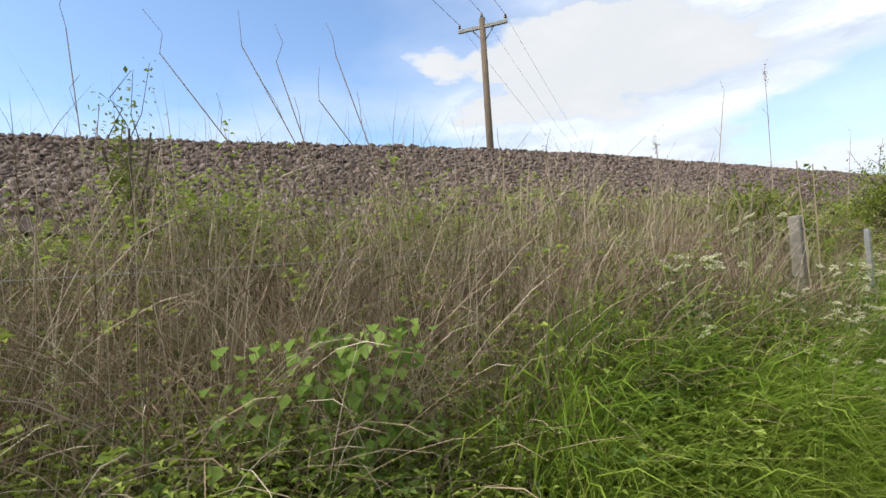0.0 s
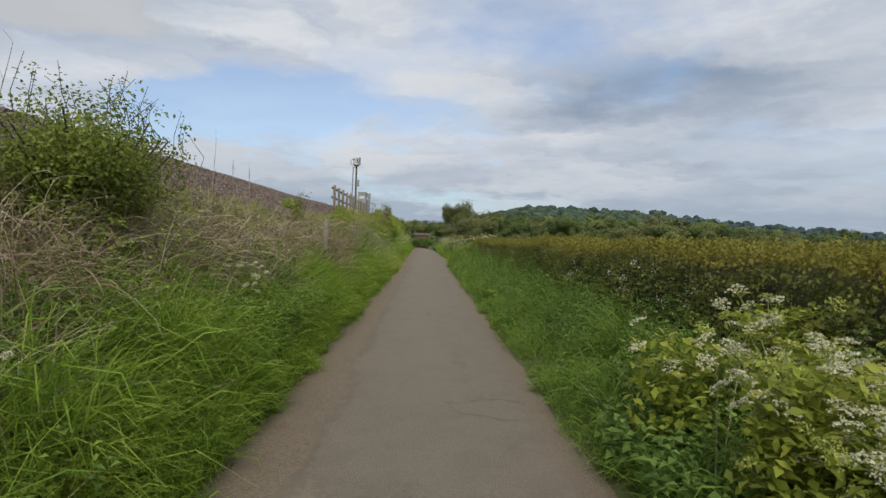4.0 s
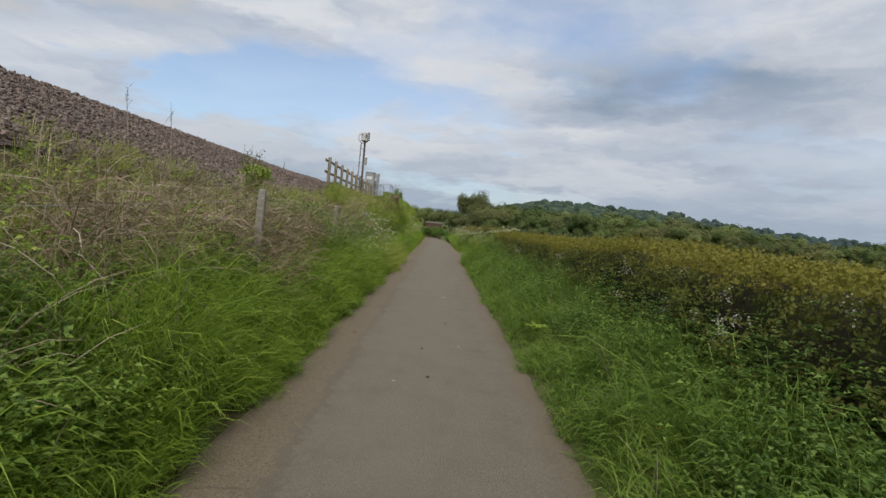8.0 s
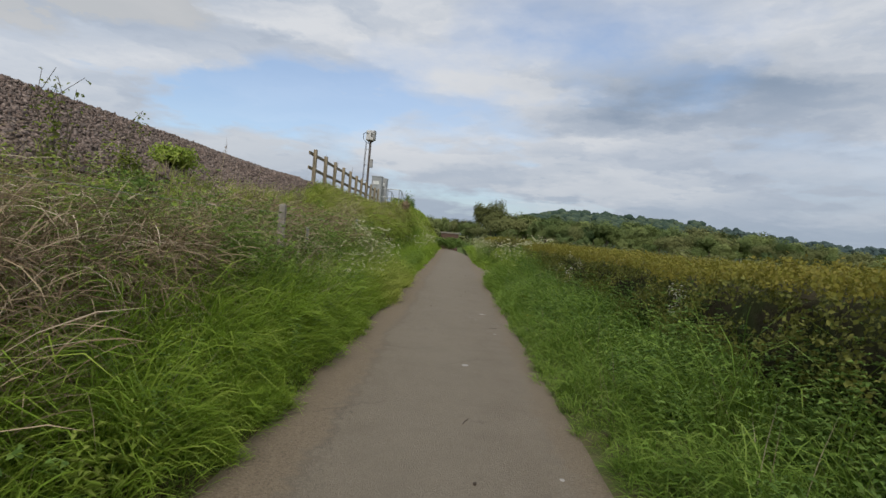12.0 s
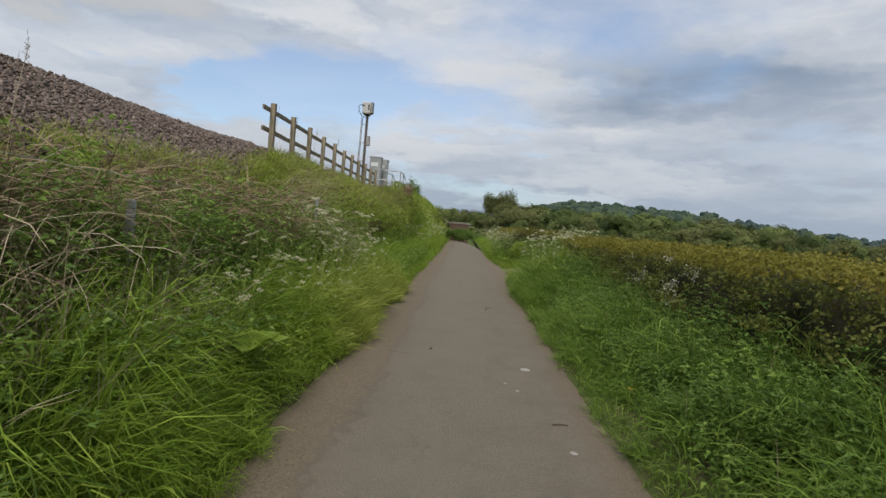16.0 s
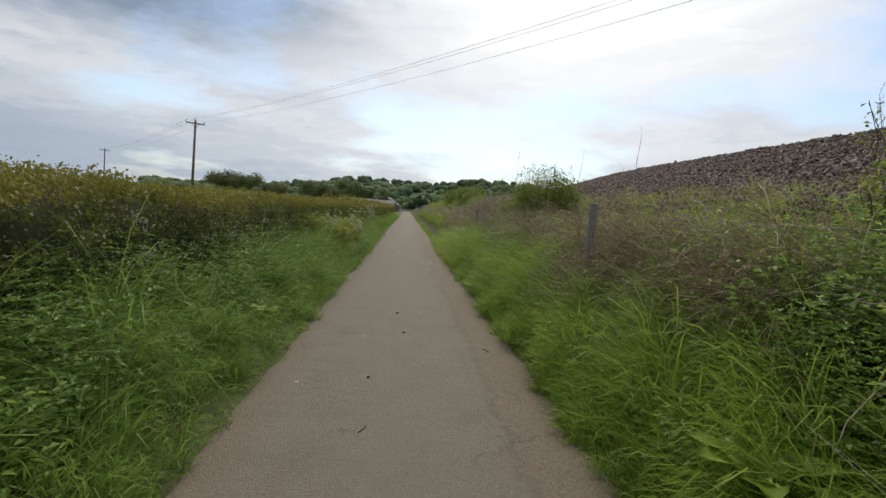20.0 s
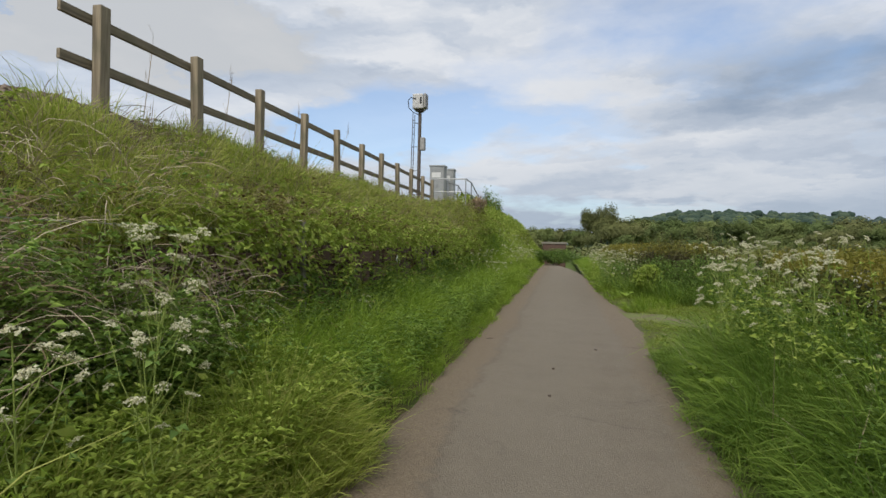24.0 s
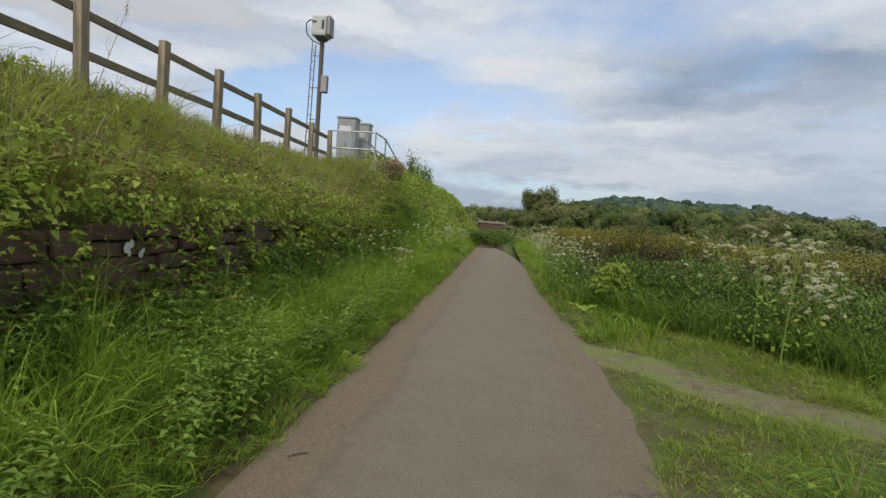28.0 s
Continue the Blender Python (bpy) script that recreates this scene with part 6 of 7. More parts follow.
# ---- shrubs on the bank ----
def shrub(name, label, at, rx, ry, rz, n, size, mat, seed, stems=9, twigs=0, young=None):
    r = np.random.default_rng(seed)
    s = thing(name, label, "shrub", at=at)
    paths = []
    for k in range(stems):
        t = k * 2.4
        e = (0.7 * rx * math.cos(t), 0.7 * ry * math.sin(t), rz * r.uniform(1.0, 1.7))
        paths.append([(0, 0, -0.2), (e[0] * 0.35, e[1] * 0.35, e[2] * 0.5), e])
    for k in range(twigs):
        t, q = r.uniform(0, 6.28), math.sqrt(r.random())
        b = (q * rx * math.cos(t), q * ry * math.sin(t), rz * (1 + 0.7 * math.sqrt(max(0, 1 - q * q))))
        paths.append([b, (b[0] + r.normal(0, 0.05), b[1] + r.normal(0, 0.05), b[2] + 0.15), (b[0] + r.normal(0, 0.1), b[1] + r.normal(0, 0.1), b[2] + r.uniform(0.25, 0.5))])
    co, fa = tubes(paths, [0.014] * stems + [0.004] * twigs)
    tagged(solid("branchwork", co, [fa], BARK, True, s), kind="stuff")
    lob = r.normal(0, 1, (26, 3))
    lob = normals(lob) * np.array([rx, ry, rz]) * r.uniform(0.3, 0.72, (26, 1)) + np.array([0, 0, rz])
    k = r.integers(0, 26, n)
    p = lob[k] + normals(r.normal(0, 1, (n, 3))) * (np.array([rx, ry, rz]) * r.uniform(0.3, 0.5, (26, 1))[k]) * (r.random((n, 1)) ** 0.4)
    if twigs:
        tips = np.array([q[-1] for q in paths[stems:]])
        m = twigs * 12
        p[:m] = np.repeat(tips, 12, 0) + r.normal(0, 0.035, (m, 3)) - np.array([0, 0, 1]) * r.uniform(0, 0.35, (m, 1))
    p[:, 2] = np.maximum(p[:, 2], 0.02)
    nor = p - np.array([0, 0, rz * 0.8])
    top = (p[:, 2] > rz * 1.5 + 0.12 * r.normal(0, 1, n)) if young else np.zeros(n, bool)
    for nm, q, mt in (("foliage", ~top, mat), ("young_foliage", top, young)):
        if q.any():
            c, f = leaves(p[q], normals(nor)[q] + np.array([0, 0, 0.5]), size * r.uniform(0.6, 1.3, q.sum()), r)
            tagged(solid(nm, c, f, mt, False, s), kind="stuff")
    return s


def at_ground(x, y, dz=0.0):
    return (x, y, float(gz(x, y)) + dz)


shrub("hawthorn_bush", "bushy green hawthorn growing on the bank below the ballast", at_ground(-3.2, 15.75), 0.95, 1.25, 0.85, 24000, 0.042, SHRUB_LEAF, 401, 16, 46)
shrub("bramble_bush", "mound of bleached bramble on the bank", at_ground(-2.4, 15.5), 0.4, 0.9, 0.34, 1500, 0.035, STALK, 402, 18)
shrub("sapling", "thin leafy sapling on the bank", at_ground(-3.3, 24.85, 0.2), 0.16, 0.2, 0.5, 420, 0.045, SHRUB_LEAF, 403, 4, 9)
shrub("sapling", "thin yellow-green sapling below the ballast", at_ground(-3.9, 26.8), 0.2, 0.3, 0.38, 700, 0.045, SHRUB_LEAF, 404, 5, 6)
shrub("sapling", "thin leafy sapling below the ballast", at_ground(-3.6, 5.75), 0.2, 0.2, 0.62, 1000, 0.032, SHRUB_LEAF, 405, 5, 6)
shrub("green_bush", "fresh green bush below the ballast", at_ground(-4.75, 29.4), 0.42, 0.6, 0.24, 2200, 0.06, HERB_LIGHT, 406)
shrub("green_bush", "dark green bush on the bank", at_ground(-3.7, 26.6), 0.35, 0.5, 0.3, 1500, 0.05, HERB, 407)
shrub("elder_bush", "low green elder bush by the concrete post", at_ground(-3.3, 11.6), 0.6, 0.9, 0.5, 4200, 0.065, SHRUB_LEAF, 408, 9, 14)
shrub("brown_shrub", "reddish brown shrub under the handrail", at_ground(-3.35, 54.6), 0.45, 1.0, 0.42, 2600, 0.05, STALK_RED, 409, 10)
shrub("green_bush", "leafy bush beside the hedge end", at_ground(2.5, 48.6), 0.5, 0.8, 0.5, 4200, 0.06, HERB_LIGHT, 410)
shrub("green_bush", "dark bush closing the end of the path", at_ground(-0.3, 73.5), 2.0, 0.9, 0.75, 5000, 0.12, HERB, 411)
shrub("hawthorn_bush", "tall bush at the far foot of the bank", at_ground(-2.9, 71.0, -0.5), 0.9, 2.6, 0.5, 5000, 0.12, SHRUB_LEAF, 412, 9, 10)
shrub("hawthorn_bush", "bush on the bank further back", at_ground(-4.2, -9.0), 1.3, 2.6, 0.9, 7000, 0.10, SHRUB_LEAF, 413, 9, 24)
shrub("hawthorn_bush", "bush on the bank further back", at_ground(-4.4, -22.0), 1.5, 3.4, 0.9, 5000, 0.14, SHRUB_LEAF, 414, 9, 16)
shrub("may_bush", "hawthorn covered in white blossom at the far hedge", at_ground(3.4, 63.0), 0.7, 1.4, 0.75, 3000, 0.09, BLOSSOM, 415)
for k, (x, y) in enumerate(((2.95, 49.7), (3.8, 48.6), (4.8, 47.6), (5.9, 46.8), (7.1, 46.1), (8.4, 45.5), (9.8, 45.0), (11.2, 44.6))):
    # darker leaves below, lighter hawthorn leaves from a set height up
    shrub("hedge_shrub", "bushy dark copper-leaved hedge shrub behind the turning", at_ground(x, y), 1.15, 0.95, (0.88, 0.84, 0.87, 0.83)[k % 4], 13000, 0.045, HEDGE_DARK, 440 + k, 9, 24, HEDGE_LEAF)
for k, y in enumerate((60.2, 61.9, 63.7, 65.6)):
    p = thing("ivy_post", "fence post smothered in dark ivy", "post", "ivy-covered posts", at_ground(-3.75, y))
    part("shaft", box(bmesh.new(), -0.05, 0.05, -0.05, 0.05, -0.4, 1.0, 0.01), FENCE_WOOD, p)
    r = np.random.default_rng(420 + k)
    q = r.normal(0, 1, (420, 3)) * np.array([0.11, 0.13, 0.28]) + np.array([0, 0, 0.75])
    c, f = leaves(q, q - np.array([0, 0, 0.7]), r.uniform(0.05, 0.09, 420), r, 0.8)
    tagged(solid("ivy", c, f, HERB, False, p), kind="stuff")

# white blossom sprays in the hedge
r = np.random.default_rng(430)
for y, n, sy in ((17.4, 9, 0.9), (16.2, 4, 0.5), (21.5, 4, 0.5), (22.9, 4, 0.25), (32.3, 11, 0.6), (33.6, 7, 0.4), (26.8, 5, 0.3), (20.4, 6, 0.4), (38.5, 7, 0.7)):
    yy = y + r.normal(0, sy * 0.5, n)
    zz = r.uniform(0.75, 1.32, n)
    cen = np.stack([hedge_face(yy, zz) - 0.02, yy, zz], 1)
    p = np.repeat(cen, 34, 0) + r.normal(0, 0.036, (n * 34, 3))
    c, f = leaves(p, np.array([[-1.0, 0, 0.6]]) + 0 * p, r.uniform(0.016, 0.028, len(p)), r, 0.9, 0.1)
    tagged(solid("hawthorn_blossom", c, f, BLOSSOM), "white hawthorn blossom sprays on the hedge face", "blossom", kind="stuff")

# tall dead stalks that stand above the bank
def dead_stalk(x, y, h, lean, az, plume, k):
    s = thing("dead_stalk", "tall thin dead stalk standing above the bank", "weed", "tall dead stalks", at_ground(x, y))
    d = Vector((math.cos(az), math.sin(az), 0)) * lean
    pts = [Vector((0, 0, -0.1)) + d * h * q ** 1.05 + Vector((0.006 * math.sin(q * 3 + k), 0.006 * math.cos(q * 3 + k), h * q)) for q in (0, 0.25, 0.5, 0.75, 1)]
    paths, rad = [pts], [0.006]
    rr = np.random.default_rng(500 + k)
    for j in range(4):
        b = pts[2 + j % 3]
        paths.append([b, b + Vector((rr.normal(0, 0.015), rr.normal(0, 0.02), 0.12)), b + Vector((rr.normal(0, 0.03), rr.normal(0, 0.045), 0.22))])
        rad.append(0.0022)
    co, fa = tubes(paths, rad)
    solid("stalk", co, [fa], STALK, True, s)
    if plume:
        q = np.repeat(np.array([tuple(pts[-1])]), 60, 0) + rr.normal(0, 1, (60, 3)) * np.array([0.012, 0.014, 0.06])
        c, f = leaves(q, rr.normal(0, 1, (60, 3)), rr.uniform(0.012, 0.026, 60), rr, 0.4)
        tagged(solid("seed_head", c, f, STALK_RED, False, s), kind="stuff")


for k, (x, y, h, ln, az, pl) in enumerate(((-3.25, 5.62, 1.8, 0.07, -1.57, 0), (-3.25, 7.06, 1.68, 0.68, -1.57, 0), (-3.25, 7.24, 1.78, 0.5, -1.57, 0), (-3.25, 7.06, 1.72, 0.3, -1.57, 0), (-3.25, 7.91, 1.52, 0.73, -1.57, 0), (-3.25, 7.51, 1.8, 0.32, -1.57, 0), (-3.25, 11.94, 2.36, 0.02, 1.2, 1), (-3.25, 10.7, 2.0, 0.24, 1.57, 0),
                                          (-3.2, 10.1, 1.5, 0.1, -1.4, 1), (-3.2, 8.8, 1.3, 0.14, -1.5, 1), (-3.6, 19.6, 1.7, 0.15, 1.7, 0), (-4.6, 23.5, 1.0, 0.2, -1.5, 1), (-4.7, 24.9, 0.95, 0.1, -1.5, 1), (-4.0, 15.4, 1.5, 0.3, 1.6, 0), (-4.4, 30.3, 0.9, 0.2, 1.4, 1), (-5.0, 40.2, 1.2, 0.15, 1.5, 1), (-5.1, 42.4, 1.25, 0.25, 1.5, 1), (-5.0, 44.3, 1.3, 0.3, 1.2, 1), (-5.0, 38.6, 1.1, 0.1, 0.5, 0),
                                          (-3.0, 9.6, 1.3, 0.05, 2.0, 0), (-2.9, 7.9, 1.4, 0.1, 2.0, 0), (-2.6, 7.2, 1.3, 0.3, 1.7, 0), (-2.5, 6.0, 1.4, 0.2, 1.6, 0))):
    dead_stalk(x, y, h, ln, az, pl, k)
# two pale canes tied against the first concrete post
for y, ln in ((10.38, -0.02), (10.55, 0.06)):
    c = thing("pale_cane", "pale bleached cane leaning on the concrete post", "weed", "pale canes", at_ground(-2.2, y))
    co, fa = tubes([[(0.1, -0.12, 0), (0.02, 0, 0.7), (0, ln, 1.75)]], [0.009])
    solid("cane", co, [fa], GRASS_DRY, True, c)

# ---- litter on the path ----
def flat_piece(name, label, at, s, mat, seed, cat="litter", thick=0.004):
    r = np.random.default_rng(seed)
    bm = bmesh.new()
    n = 14
    top = [bm.verts.new((s * (0.6 + 0.4 * r.random()) * math.cos(k * 6.283 / n), s * (0.6 + 0.5 * r.random()) * math.sin(k * 6.283 / n), thick)) for k in range(n)]
    low = [bm.verts.new((v.co.x * 1.05, v.co.y * 1.05, 0)) for v in top]
    bm.faces.new(top)
    for k in range(n):
        bm.faces.new((low[k], low[(k + 1) % n], top[(k + 1) % n], top[k]))
    me = bpy.data.meshes.new(name)
    bm.to_mesh(me)
    bm.free()
    me.materials.append(mat)
    o = new(name, me)
    o.location = (at[0], at[1], 0.012 * (1 - (at[0] / 1.25) ** 2) + 0.001)
    return tagged(o, label, cat)


for k, (dx, dy, s) in enumerate(((0, 0, 0.035), (0.045, 0.012, 0.026), (-0.045, 0.008, 0.022), (0.02, 0.04, 0.018), (0.085, 0.0, 0.02))):
    flat_piece("fallen_leaf", "pale torn scrap of leaf lying on the asphalt", (0.19 + dx, 10.5 + dy), s, LEAF_LITTER, 1 + k)
for k, (x, y) in enumerate(((0.34, 23.8), (0.13, 20.8), (0.49, 35.15), (0.36, 34.0), (0.0, 38.4), (0.02, 39.6), (0.03, 22.0), (-0.3, 31.7), (0.6, 41.0))):
    flat_piece("dropping", "small dark crumb of dirt on the asphalt", (x, y), 0.014 + 0.004 * (k % 3), TWIG, 20 + k, "dirt", 0.014)
for k, (x, y, s) in enumerate(((0.33, 26.85, 0.05), (0.76, 31.2, 0.06), (0.93, 24.0, 0.02), (0.6, 30.4, 0.022), (-0.2, 20.6, 0.02), (0.5, 30.6, 0.018), (0.86, 29.1, 0.03), (0.5, 22.3, 0.02))):
    flat_piece("stain", "pale chalky spot on the asphalt", (x, y), s, STAIN, 40 + k, "stain", 0.002)
for k, (x, y, a) in enumerate(((0.55, 35.4, 20), (0.3, 24.9, 70), (-0.9, 22.6, 110), (-1.0, 41.4, 40), (0.85, 29.6, 10))):
    t = new("twig")
    tagged(t, "thin dark twig lying on the asphalt", "twig")
    t.location, t.rotation_euler = (x, y, 0.012), (0, 0, radians(a))
    part("stick", rods([(-0.06, 0, 0.004), (0.0, 0.008, 0.006), (0.07, 0, 0.004)], 0.004, 5), TWIG, t)

# ---- hills, woods and trees ----
def hill(name, label, az, el, dist, depth, near, mat):
    """A long rise whose skyline stands at the given angles above the eye."""
    A = np.radians(np.linspace(az[0], az[-1], 90))
    R = np.concatenate([np.linspace(dist - near, dist, 12), np.linspace(dist + 30, dist + depth, 6)])
    E = np.interp(np.degrees(A), az, el)
    aa, rr = np.meshgrid(A, R)
    t = np.clip((rr - (dist - near)) / near, 0, 1)
    peak = dist * np.tan(np.radians(E))[None, :]
    z = -0.4 + peak * np.where(rr <= dist, t ** 1.3, 1 - 0.5 * (rr - dist) / depth)
    co = np.stack([rr * np.sin(aa), rr * np.cos(aa) + 20, z], -1).reshape(-1, 3)
    n, m = len(R), len(A)
    i = np.arange((n - 1) * (m - 1))
    a = i // (m - 1) * m + i % (m - 1)
    tagged(solid(name, co, [np.stack([a, a + 1, a + m + 1, a + m], 1)], mat, True), label, "hill", kind="structure")

    def height(x, y):
        q = np.degrees(np.arctan2(x, y - 20))
        d = np.hypot(x, y - 20)
        p = dist * np.tan(np.radians(np.interp(q, az, el)))
        return -0.4 + p * np.where(d <= dist, np.clip((d - (dist - near)) / near, 0, 1) ** 1.3, 1 - 0.5 * np.clip((d - dist) / depth, 0, 1))
    return height


def crowns(name, label, pos, size, r, mat, leaf_cards=38, card_size=(0.28, 0.55)):
    """Far scrub as clumps of many small flat leaf cards set unevenly."""
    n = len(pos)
    d = normals(r.normal(0, 1, (n * leaf_cards, 3)))
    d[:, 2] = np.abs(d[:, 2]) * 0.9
    lump = 0.6 + 0.5 * r.random((n * leaf_cards, 1))
    s = np.repeat(size, leaf_cards)[:, None]
    p = np.repeat(pos, leaf_cards, 0) + d * s * lump * np.array([1, 1, 1.05])
    c, f = leaves(p, d + np.array([0, 0, 0.4]), s[:, 0] * r.uniform(*card_size, n * leaf_cards), r, 0.85, 0.12, 0.25)
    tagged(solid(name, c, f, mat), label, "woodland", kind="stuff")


def canopy(name, label, pos, size, r, mat, lumps=5):
    """A far wood: each crown is a heap of uneven rounded boughs."""
    bm = bmesh.new()
    bmesh.ops.create_icosphere(bm, subdivisions=2, radius=1.0)
    ball = np.array([v.co for v in bm.verts])
    tri = np.array([[v.index for v in f.verts] for f in bm.faces])
    bm.free()
    n = len(pos)
    q = np.repeat(np.arange(n), lumps)
    d = normals(r.normal(0, 1, (n * lumps, 3)))
    d[:, 2] = np.abs(d[:, 2])
    cen = pos[q] + d * size[q][:, None] * np.array([0.6, 0.6, 0.55])
    rad = size[q] * r.uniform(0.38, 0.62, n * lumps)
    wob = 1 + r.uniform(-0.16, 0.16, (n * lumps, len(ball), 1))
    co = cen[:, None] + ball[None] * wob * rad[:, None, None] * np.array([1, 1, 0.85])
    f = (np.arange(n * lumps)[:, None, None] * len(ball) + tri[None]).reshape(-1, 3)
    tagged(solid(name, co.reshape(-1, 3), [f], mat), label, "woodland", kind="stuff")


r = np.random.default_rng(601)
h1 = hill("hill", "long wooded hill across the valley", (-2, 3, 6, 8, 10, 12, 15, 18, 20.5, 24, 25, 28, 32, 40, 60, 75), (0.0, 0.5, 1.9, 2.75, 3.1, 3.3, 3.25, 3.05, 3.2, 3.1, 2.5, 1.6, 1.1, 0.8, 0.4, 0.2), 950, 500, 520, HILL_FLOOR)
n = 620
az, d = np.radians(r.uniform(4, 40, n)), 950 - 400 * r.random(n) ** 1.3
x, y = d * np.sin(az), d * np.cos(az) + 20
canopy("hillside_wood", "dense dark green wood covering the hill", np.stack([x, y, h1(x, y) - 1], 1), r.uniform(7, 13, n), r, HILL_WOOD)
h3 = hill("far_hill", "further wooded ridge behind the hill", (18, 22, 24, 26, 28, 31, 35, 40, 44, 48, 56, 66), (0.6, 1.8, 2.6, 2.65, 2.5, 2.25, 1.8, 1.45, 1.15, 0.9, 0.5, 0.2), 1500, 500, 500, HILL_FLOOR)
n = 330
az = np.radians(r.uniform(20, 60, n))
d = 1500 - 260 * r.random(n) ** 1.6
x, y = d * np.sin(az), d * np.cos(az) + 20
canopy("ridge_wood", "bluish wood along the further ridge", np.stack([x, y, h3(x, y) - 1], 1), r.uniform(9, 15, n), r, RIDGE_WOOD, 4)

h2 = hill("hill", "wooded rise at the far end of the path", (150, 158, 164, 168, 172, 174, 177, 180, 184, 187, 190, 193, 196, 202, 212), (0.3, 0.5, 0.8, 1.5, 2.1, 2.8, 2.7, 2.6, 2.7, 3.4, 3.6, 3.4, 2.6, 2.2, 1.2), 520, 300, 330, HILL_FLOOR)
n = 520
az, d = np.radians(r.uniform(154, 206, n)), 520 - 300 * r.random(n) ** 1.5
x, y = d * np.sin(az), d * np.cos(az) + 20
qq = np.degrees(np.arctan2(x, y - 20)) % 360
dd = np.hypot(x, y - 20)
hz = -0.4 + 520 * np.tan(np.radians(np.interp(qq, (150, 158, 164, 168, 172, 174, 177, 180, 184, 187, 190, 193, 196, 202, 212), (0.3, 0.5, 0.8, 1.5, 2.1, 2.8, 2.7, 2.6, 2.7, 3.4, 3.6, 3.4, 2.6, 2.2, 1.2)))) * np.clip((dd - 190) / 330, 0, 1) ** 1.3
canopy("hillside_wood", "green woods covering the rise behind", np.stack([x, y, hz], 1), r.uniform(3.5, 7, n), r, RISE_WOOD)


def tree_master(seed, h, spread, n, size, mat, droop=0.0, limbs=15):
    rr = np.random.default_rng(seed)
    t = thing("tree", "leafy green tree in the hedgerow across the meadow", "tree", "trees beyond the meadow", (0, 0, -60))
    paths, rad = [[(0, 0, -0.6), (0.1, 0, h * 0.25), (0.2, 0.1, h * 0.5), (0.1, 0.2, h * 0.8)]], [h * 0.028]
    cen = []
    for k in range(limbs):
        a = k * 2.4
        z0 = h * rr.uniform(0.22, 0.6)
        e = (spread * rr.uniform(0.35, 0.9) * math.cos(a), spread * rr.uniform(0.35, 0.9) * math.sin(a), z0 + h * rr.uniform(0.1, 0.36))
        paths.append([(0.12, 0.05, z0), (e[0] * 0.5, e[1] * 0.5, (z0 + e[2]) / 2 + 0.3), e])
        rad.append(h * 0.010)
        cen.append(e)
    cen += [(0.1, 0.2, h * 0.85), (0.4, -0.3, h * 0.72), (-0.6, 0.4, h * 0.66)]
    co, fa = tubes(paths, rad, 6)
    solid("trunk", co, [fa], BARK, True, t)
    cen = np.array(cen)
    k = rr.integers(0, len(cen), n)
    p = cen[k] + normals(rr.normal(0, 1, (n, 3))) * (rr.random((n, 1)) ** 0.45) * spread * np.array([0.42, 0.42, 0.36]) * rr.uniform(0.7, 1.15, (len(cen), 1))[k]
    p[:, 2] -= droop * rr.random(n) * h * 0.3
    p[:, 2] = np.maximum(p[:, 2], h * 0.06)
    c, f = leaves(p, normals(p - np.array([0, 0, h * 0.5])) + np.array([0, 0, 0.4]), size * rr.uniform(0.6, 1.3, n), rr, 0.7, 0.15, 0.35)
    tagged(solid("crown", c, f, mat, False, t), kind="stuff")
    return t


TM = [tree_master(701, 9, 4.6, 4200, 0.5, WOOD_NEAR), tree_master(702, 7, 4.2, 3600, 0.45, WOOD_NEAR), tree_master(703, 10, 4.0, 3800, 0.5, WOOD_FAR), tree_master(704, 6, 4.4, 3400, 0.42, WILLOW)]
rr = np.random.default_rng(710)


def put_tree(k, az, d, s, label=""):
    a = radians(az)
    o = copy_thing(TM[k], Matrix.Translation((d * math.sin(a), d * math.cos(a) + 20, -0.5)) @ Matrix.Rotation(rr.uniform(0, 6.28), 4, "Z") @ Matrix.Scale(s, 4))
    if label:
        tagged(o, label)
    return o


TH = (9, 7, 10, 6)


def tree_row(count, a0, a1, d0, d1, e0, e1, label=""):
    """Trees along a far hedgerow, as tall as they rise above the eye in degrees."""
    for k in range(count):
        q, d = int(rr.integers(0, 4)), rr.uniform(d0, d1)
        put_tree(q, a0 + (a1 - a0) * (k + rr.uniform(0, 0.95)) / count, d, (d * math.tan(radians(rr.uniform(e0, e1))) + 2.0) / TH[q] / 0.93, label)


tree_row(22, -9, 3.0, 150, 260, 0.7, 1.5)
tree_row(30, 5, 26, 190, 300, 1.3, 2.3)
tree_row(34, 5, 30, 300, 420, 1.6, 2.6)
tree_row(34, 26, 60, 190, 330, 0.9, 1.8)
tree_row(26, 4, 62, 120, 180, 0.5, 1.2)
tree_row(16, 160, 200, 170, 260, 1.2, 2.2)
tree_row(9, 40, 86, 120, 240, 0.9, 1.7, "low tree across the meadow beyond the hedge")
will = tree_master(720, 15, 5.6, 11000, 0.6, WILLOW, 0.5, 34)
tagged(will, "tall olive-green willow standing above the hedgerow trees", "tree")
will.matrix_basis = Matrix.Translation((13.5, 226, -0.5)) @ Matrix.Scale(1.12, 4)
w4 = copy_thing(TM[3], Matrix.Translation((17.6, 223, -0.5)) @ Matrix.Scale(1.75, 4))
tagged(w4, "rounded olive-green willow beside a taller one")
w2 = copy_thing(TM[3], Matrix.Translation((21.0, 224, -0.5)) @ Matrix.Scale(1.9, 4))
tagged(w2, "broad olive-green willow beside a taller one")
w3 = copy_thing(TM[2], Matrix.Translation((26.5, 222, -0.5)) @ Matrix.Scale(1.05, 4))
for m in TM:
    for o in (*m.children_recursive, m):
        bpy.data.objects.remove(o)

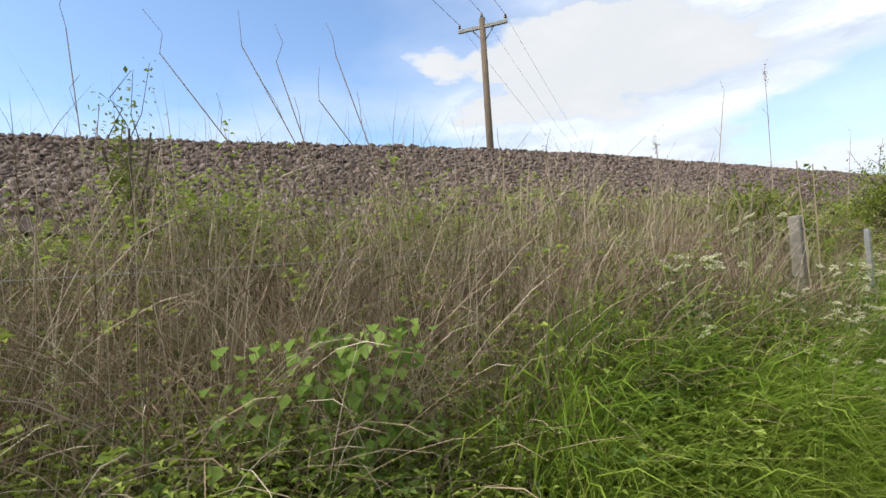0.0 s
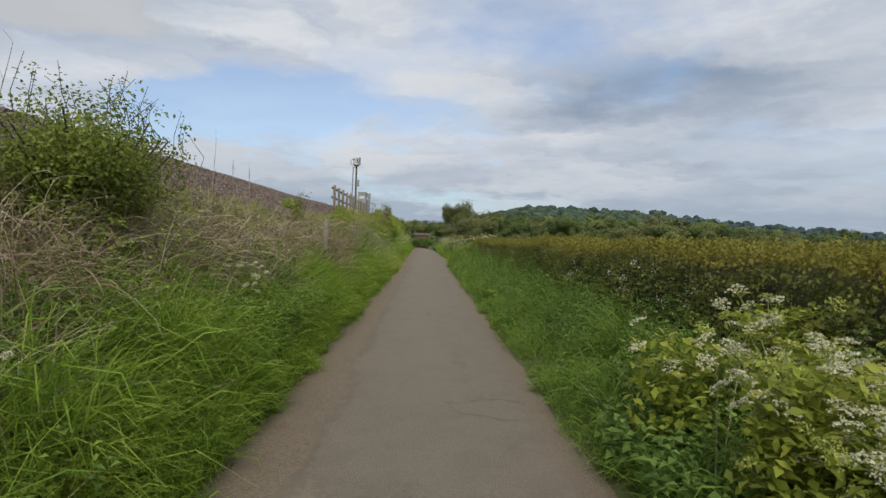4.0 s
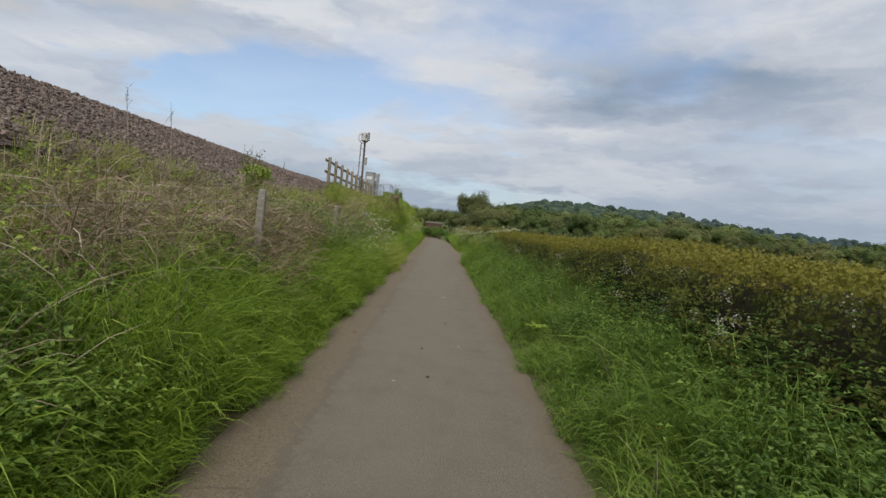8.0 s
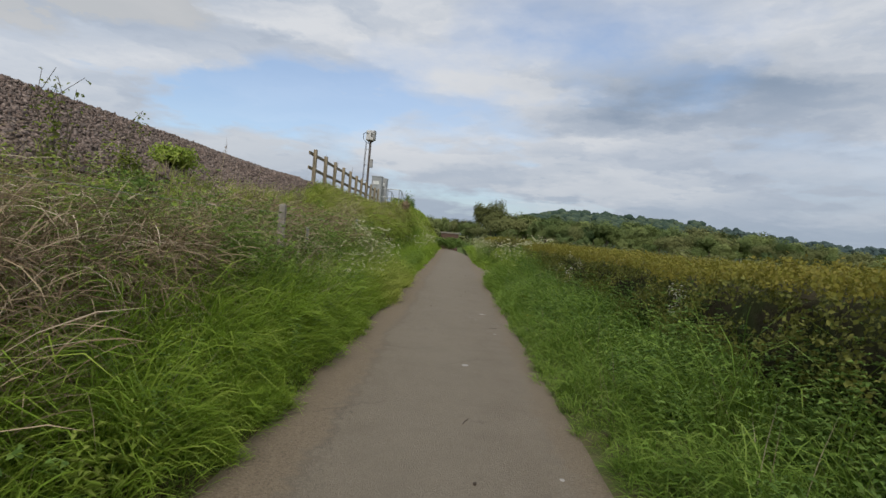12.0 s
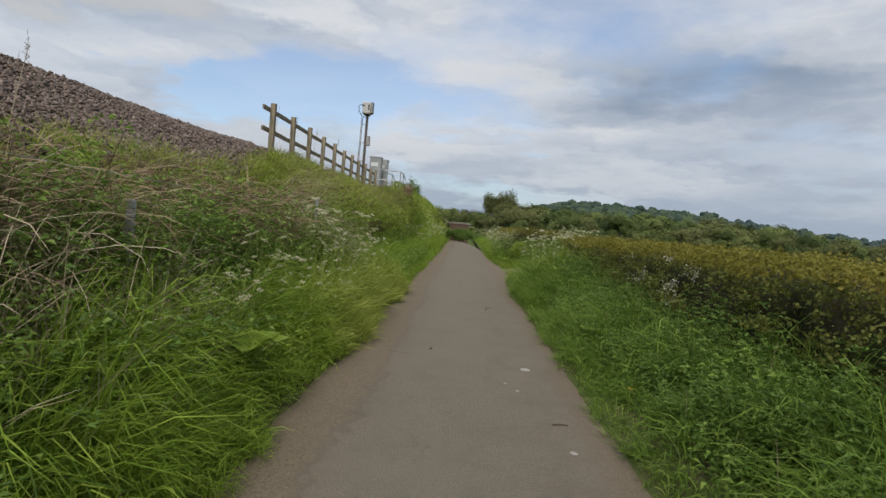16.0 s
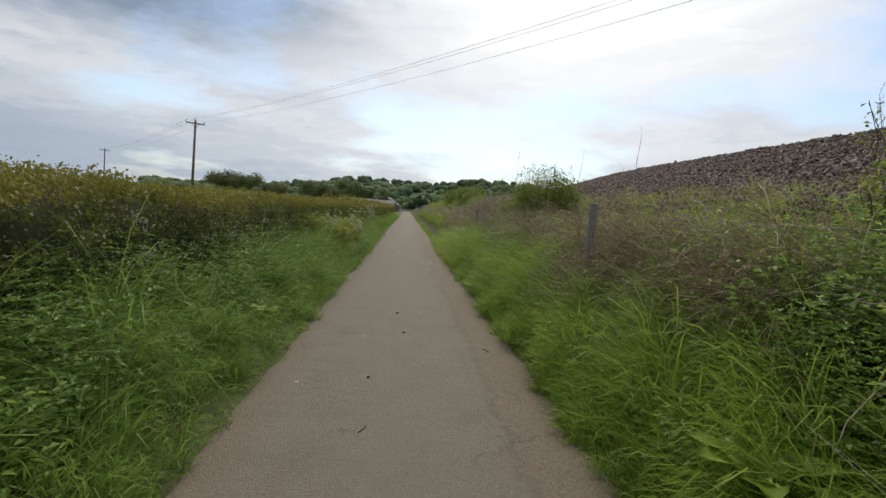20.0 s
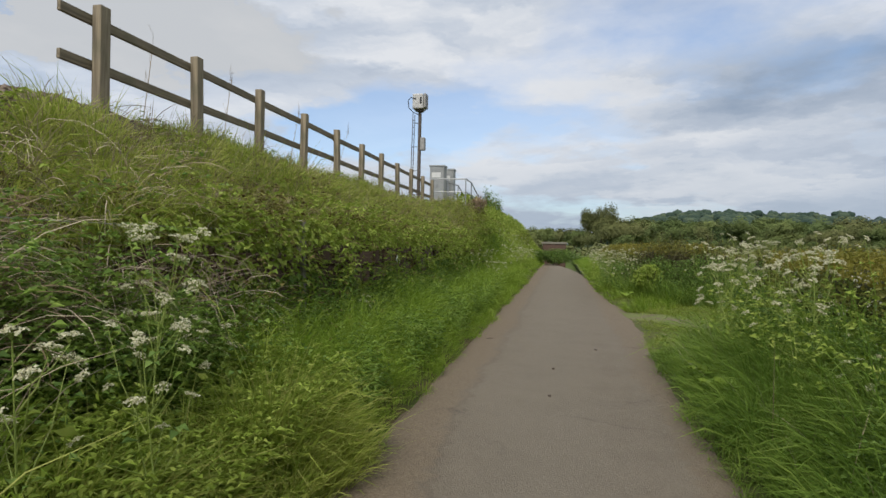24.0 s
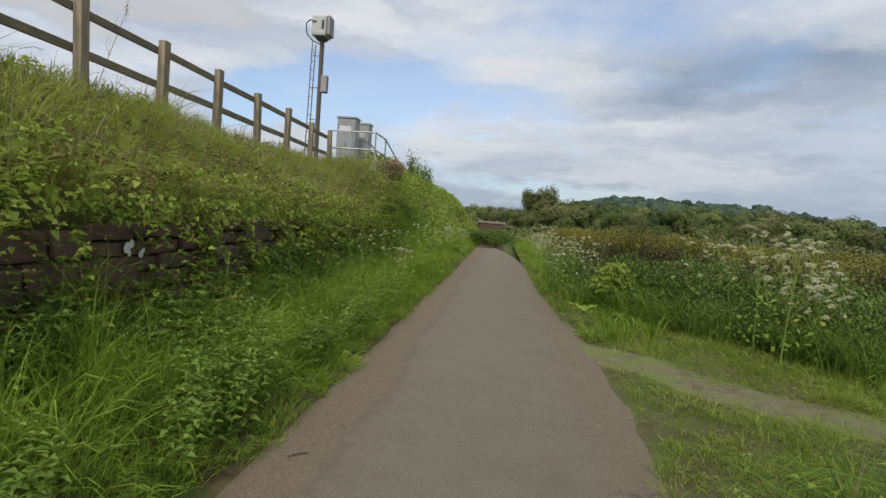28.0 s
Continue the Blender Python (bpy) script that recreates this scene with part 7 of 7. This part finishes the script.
# low hedgerow band before the trees
r = np.random.default_rng(730)
n = 420
az, d = np.radians(r.uniform(-7, 68, n)), r.uniform(85, 150, n)
p = np.stack([d * np.sin(az), d * np.cos(az) + 20, r.uniform(-0.2, 0.7, n)], 1)
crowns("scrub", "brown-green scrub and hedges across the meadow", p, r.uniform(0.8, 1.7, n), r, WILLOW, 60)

n = 1500
az, d = np.radians(r.uniform(3, 88, n)), 9 + 80 * r.random(n) ** 1.5
p = np.stack([np.maximum(d * np.sin(az), 4.6), d * np.cos(az) + 20, 0.45 + 0.35 * r.random(n)], 1)
p = p[~((p[:, 1] > 40) & (p[:, 1] < 50) & (p[:, 0] < 13))]
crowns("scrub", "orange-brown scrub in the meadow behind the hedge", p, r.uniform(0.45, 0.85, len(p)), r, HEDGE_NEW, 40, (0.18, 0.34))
x_ = r.uniform(4.6, 9, 500)
p = np.stack([x_, r.uniform(-10, 40, 500), 0.5 + 0.35 * r.random(500)], 1)
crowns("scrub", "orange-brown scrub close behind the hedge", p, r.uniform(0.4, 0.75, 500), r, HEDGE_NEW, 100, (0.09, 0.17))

# ---- small buildings far off ----
def barn(at, w, d, h, rise, turn, label):
    b = thing("barn", label, "building", "far buildings", at, turn)
    part("wall", box(bmesh.new(), -w / 2, w / 2, -d / 2, d / 2, -0.5, h), RENDERED_WALL, b)
    for s in (-1, 1):
        bm = bmesh.new()
        v = [bm.verts.new(q) for q in ((-w / 2 - 0.3, s * (d / 2 + 0.3), h - 0.1), (w / 2 + 0.3, s * (d / 2 + 0.3), h - 0.1), (w / 2 + 0.3, 0, h + rise), (-w / 2 - 0.3, 0, h + rise))]
        bm.faces.new(v)
        bmesh.ops.solidify(bm, geom=bm.faces[:], thickness=0.12)
        part("roof", bm, ROOF, b, "pale roof slope")
    for x in (-w * 0.25, w * 0.2):
        win = part("window", box(bmesh.new(), x - 0.5, x + 0.5, d / 2 + 0.002, d / 2 + 0.06, 1.2, 2.2), BLACK, b)
        part("sill", box(bmesh.new(), x - 0.6, x + 0.6, d / 2 + 0.002, d / 2 + 0.14, 1.08, 1.19), ROOF, win)


barn((9.5, -118, -0.45), 11, 7, 2.2, 1.3, 8, "low brown barn with a pale roof far along the path")
barn((5.6, -126, -0.45), 5, 6, 2.6, 2.0, 80, "small brown house with a pale roof")
c = thing("blue_container", "blue steel container at the far end of the path", "container", at=(-4.6, -128, 1.4))
part("box", box(bmesh.new(), -1.2, 1.2, -1.0, 1.0, -0.6, 0.8, 0.05), BLUE, c)
# added block that lifts the container to its height in the camera's view
part("skid", box(bmesh.new(), -1.2, 1.2, -0.9, 0.9, -1.9, -0.601), RENDERED_WALL, c)
p = thing("parapet", "low weathered brick parapet beyond the end of the path", "wall", at=(-0.5, 76.5, -0.45))
part("brickwork", box(bmesh.new(), -0.9, 0.9, -0.2, 0.2, 0, 2.05, 0.02), SANDSTONE, p)
part("coping", box(bmesh.new(), -1.0, 1.0, -0.27, 0.27, 2.052, 2.2, 0.03), CONCRETE, p)
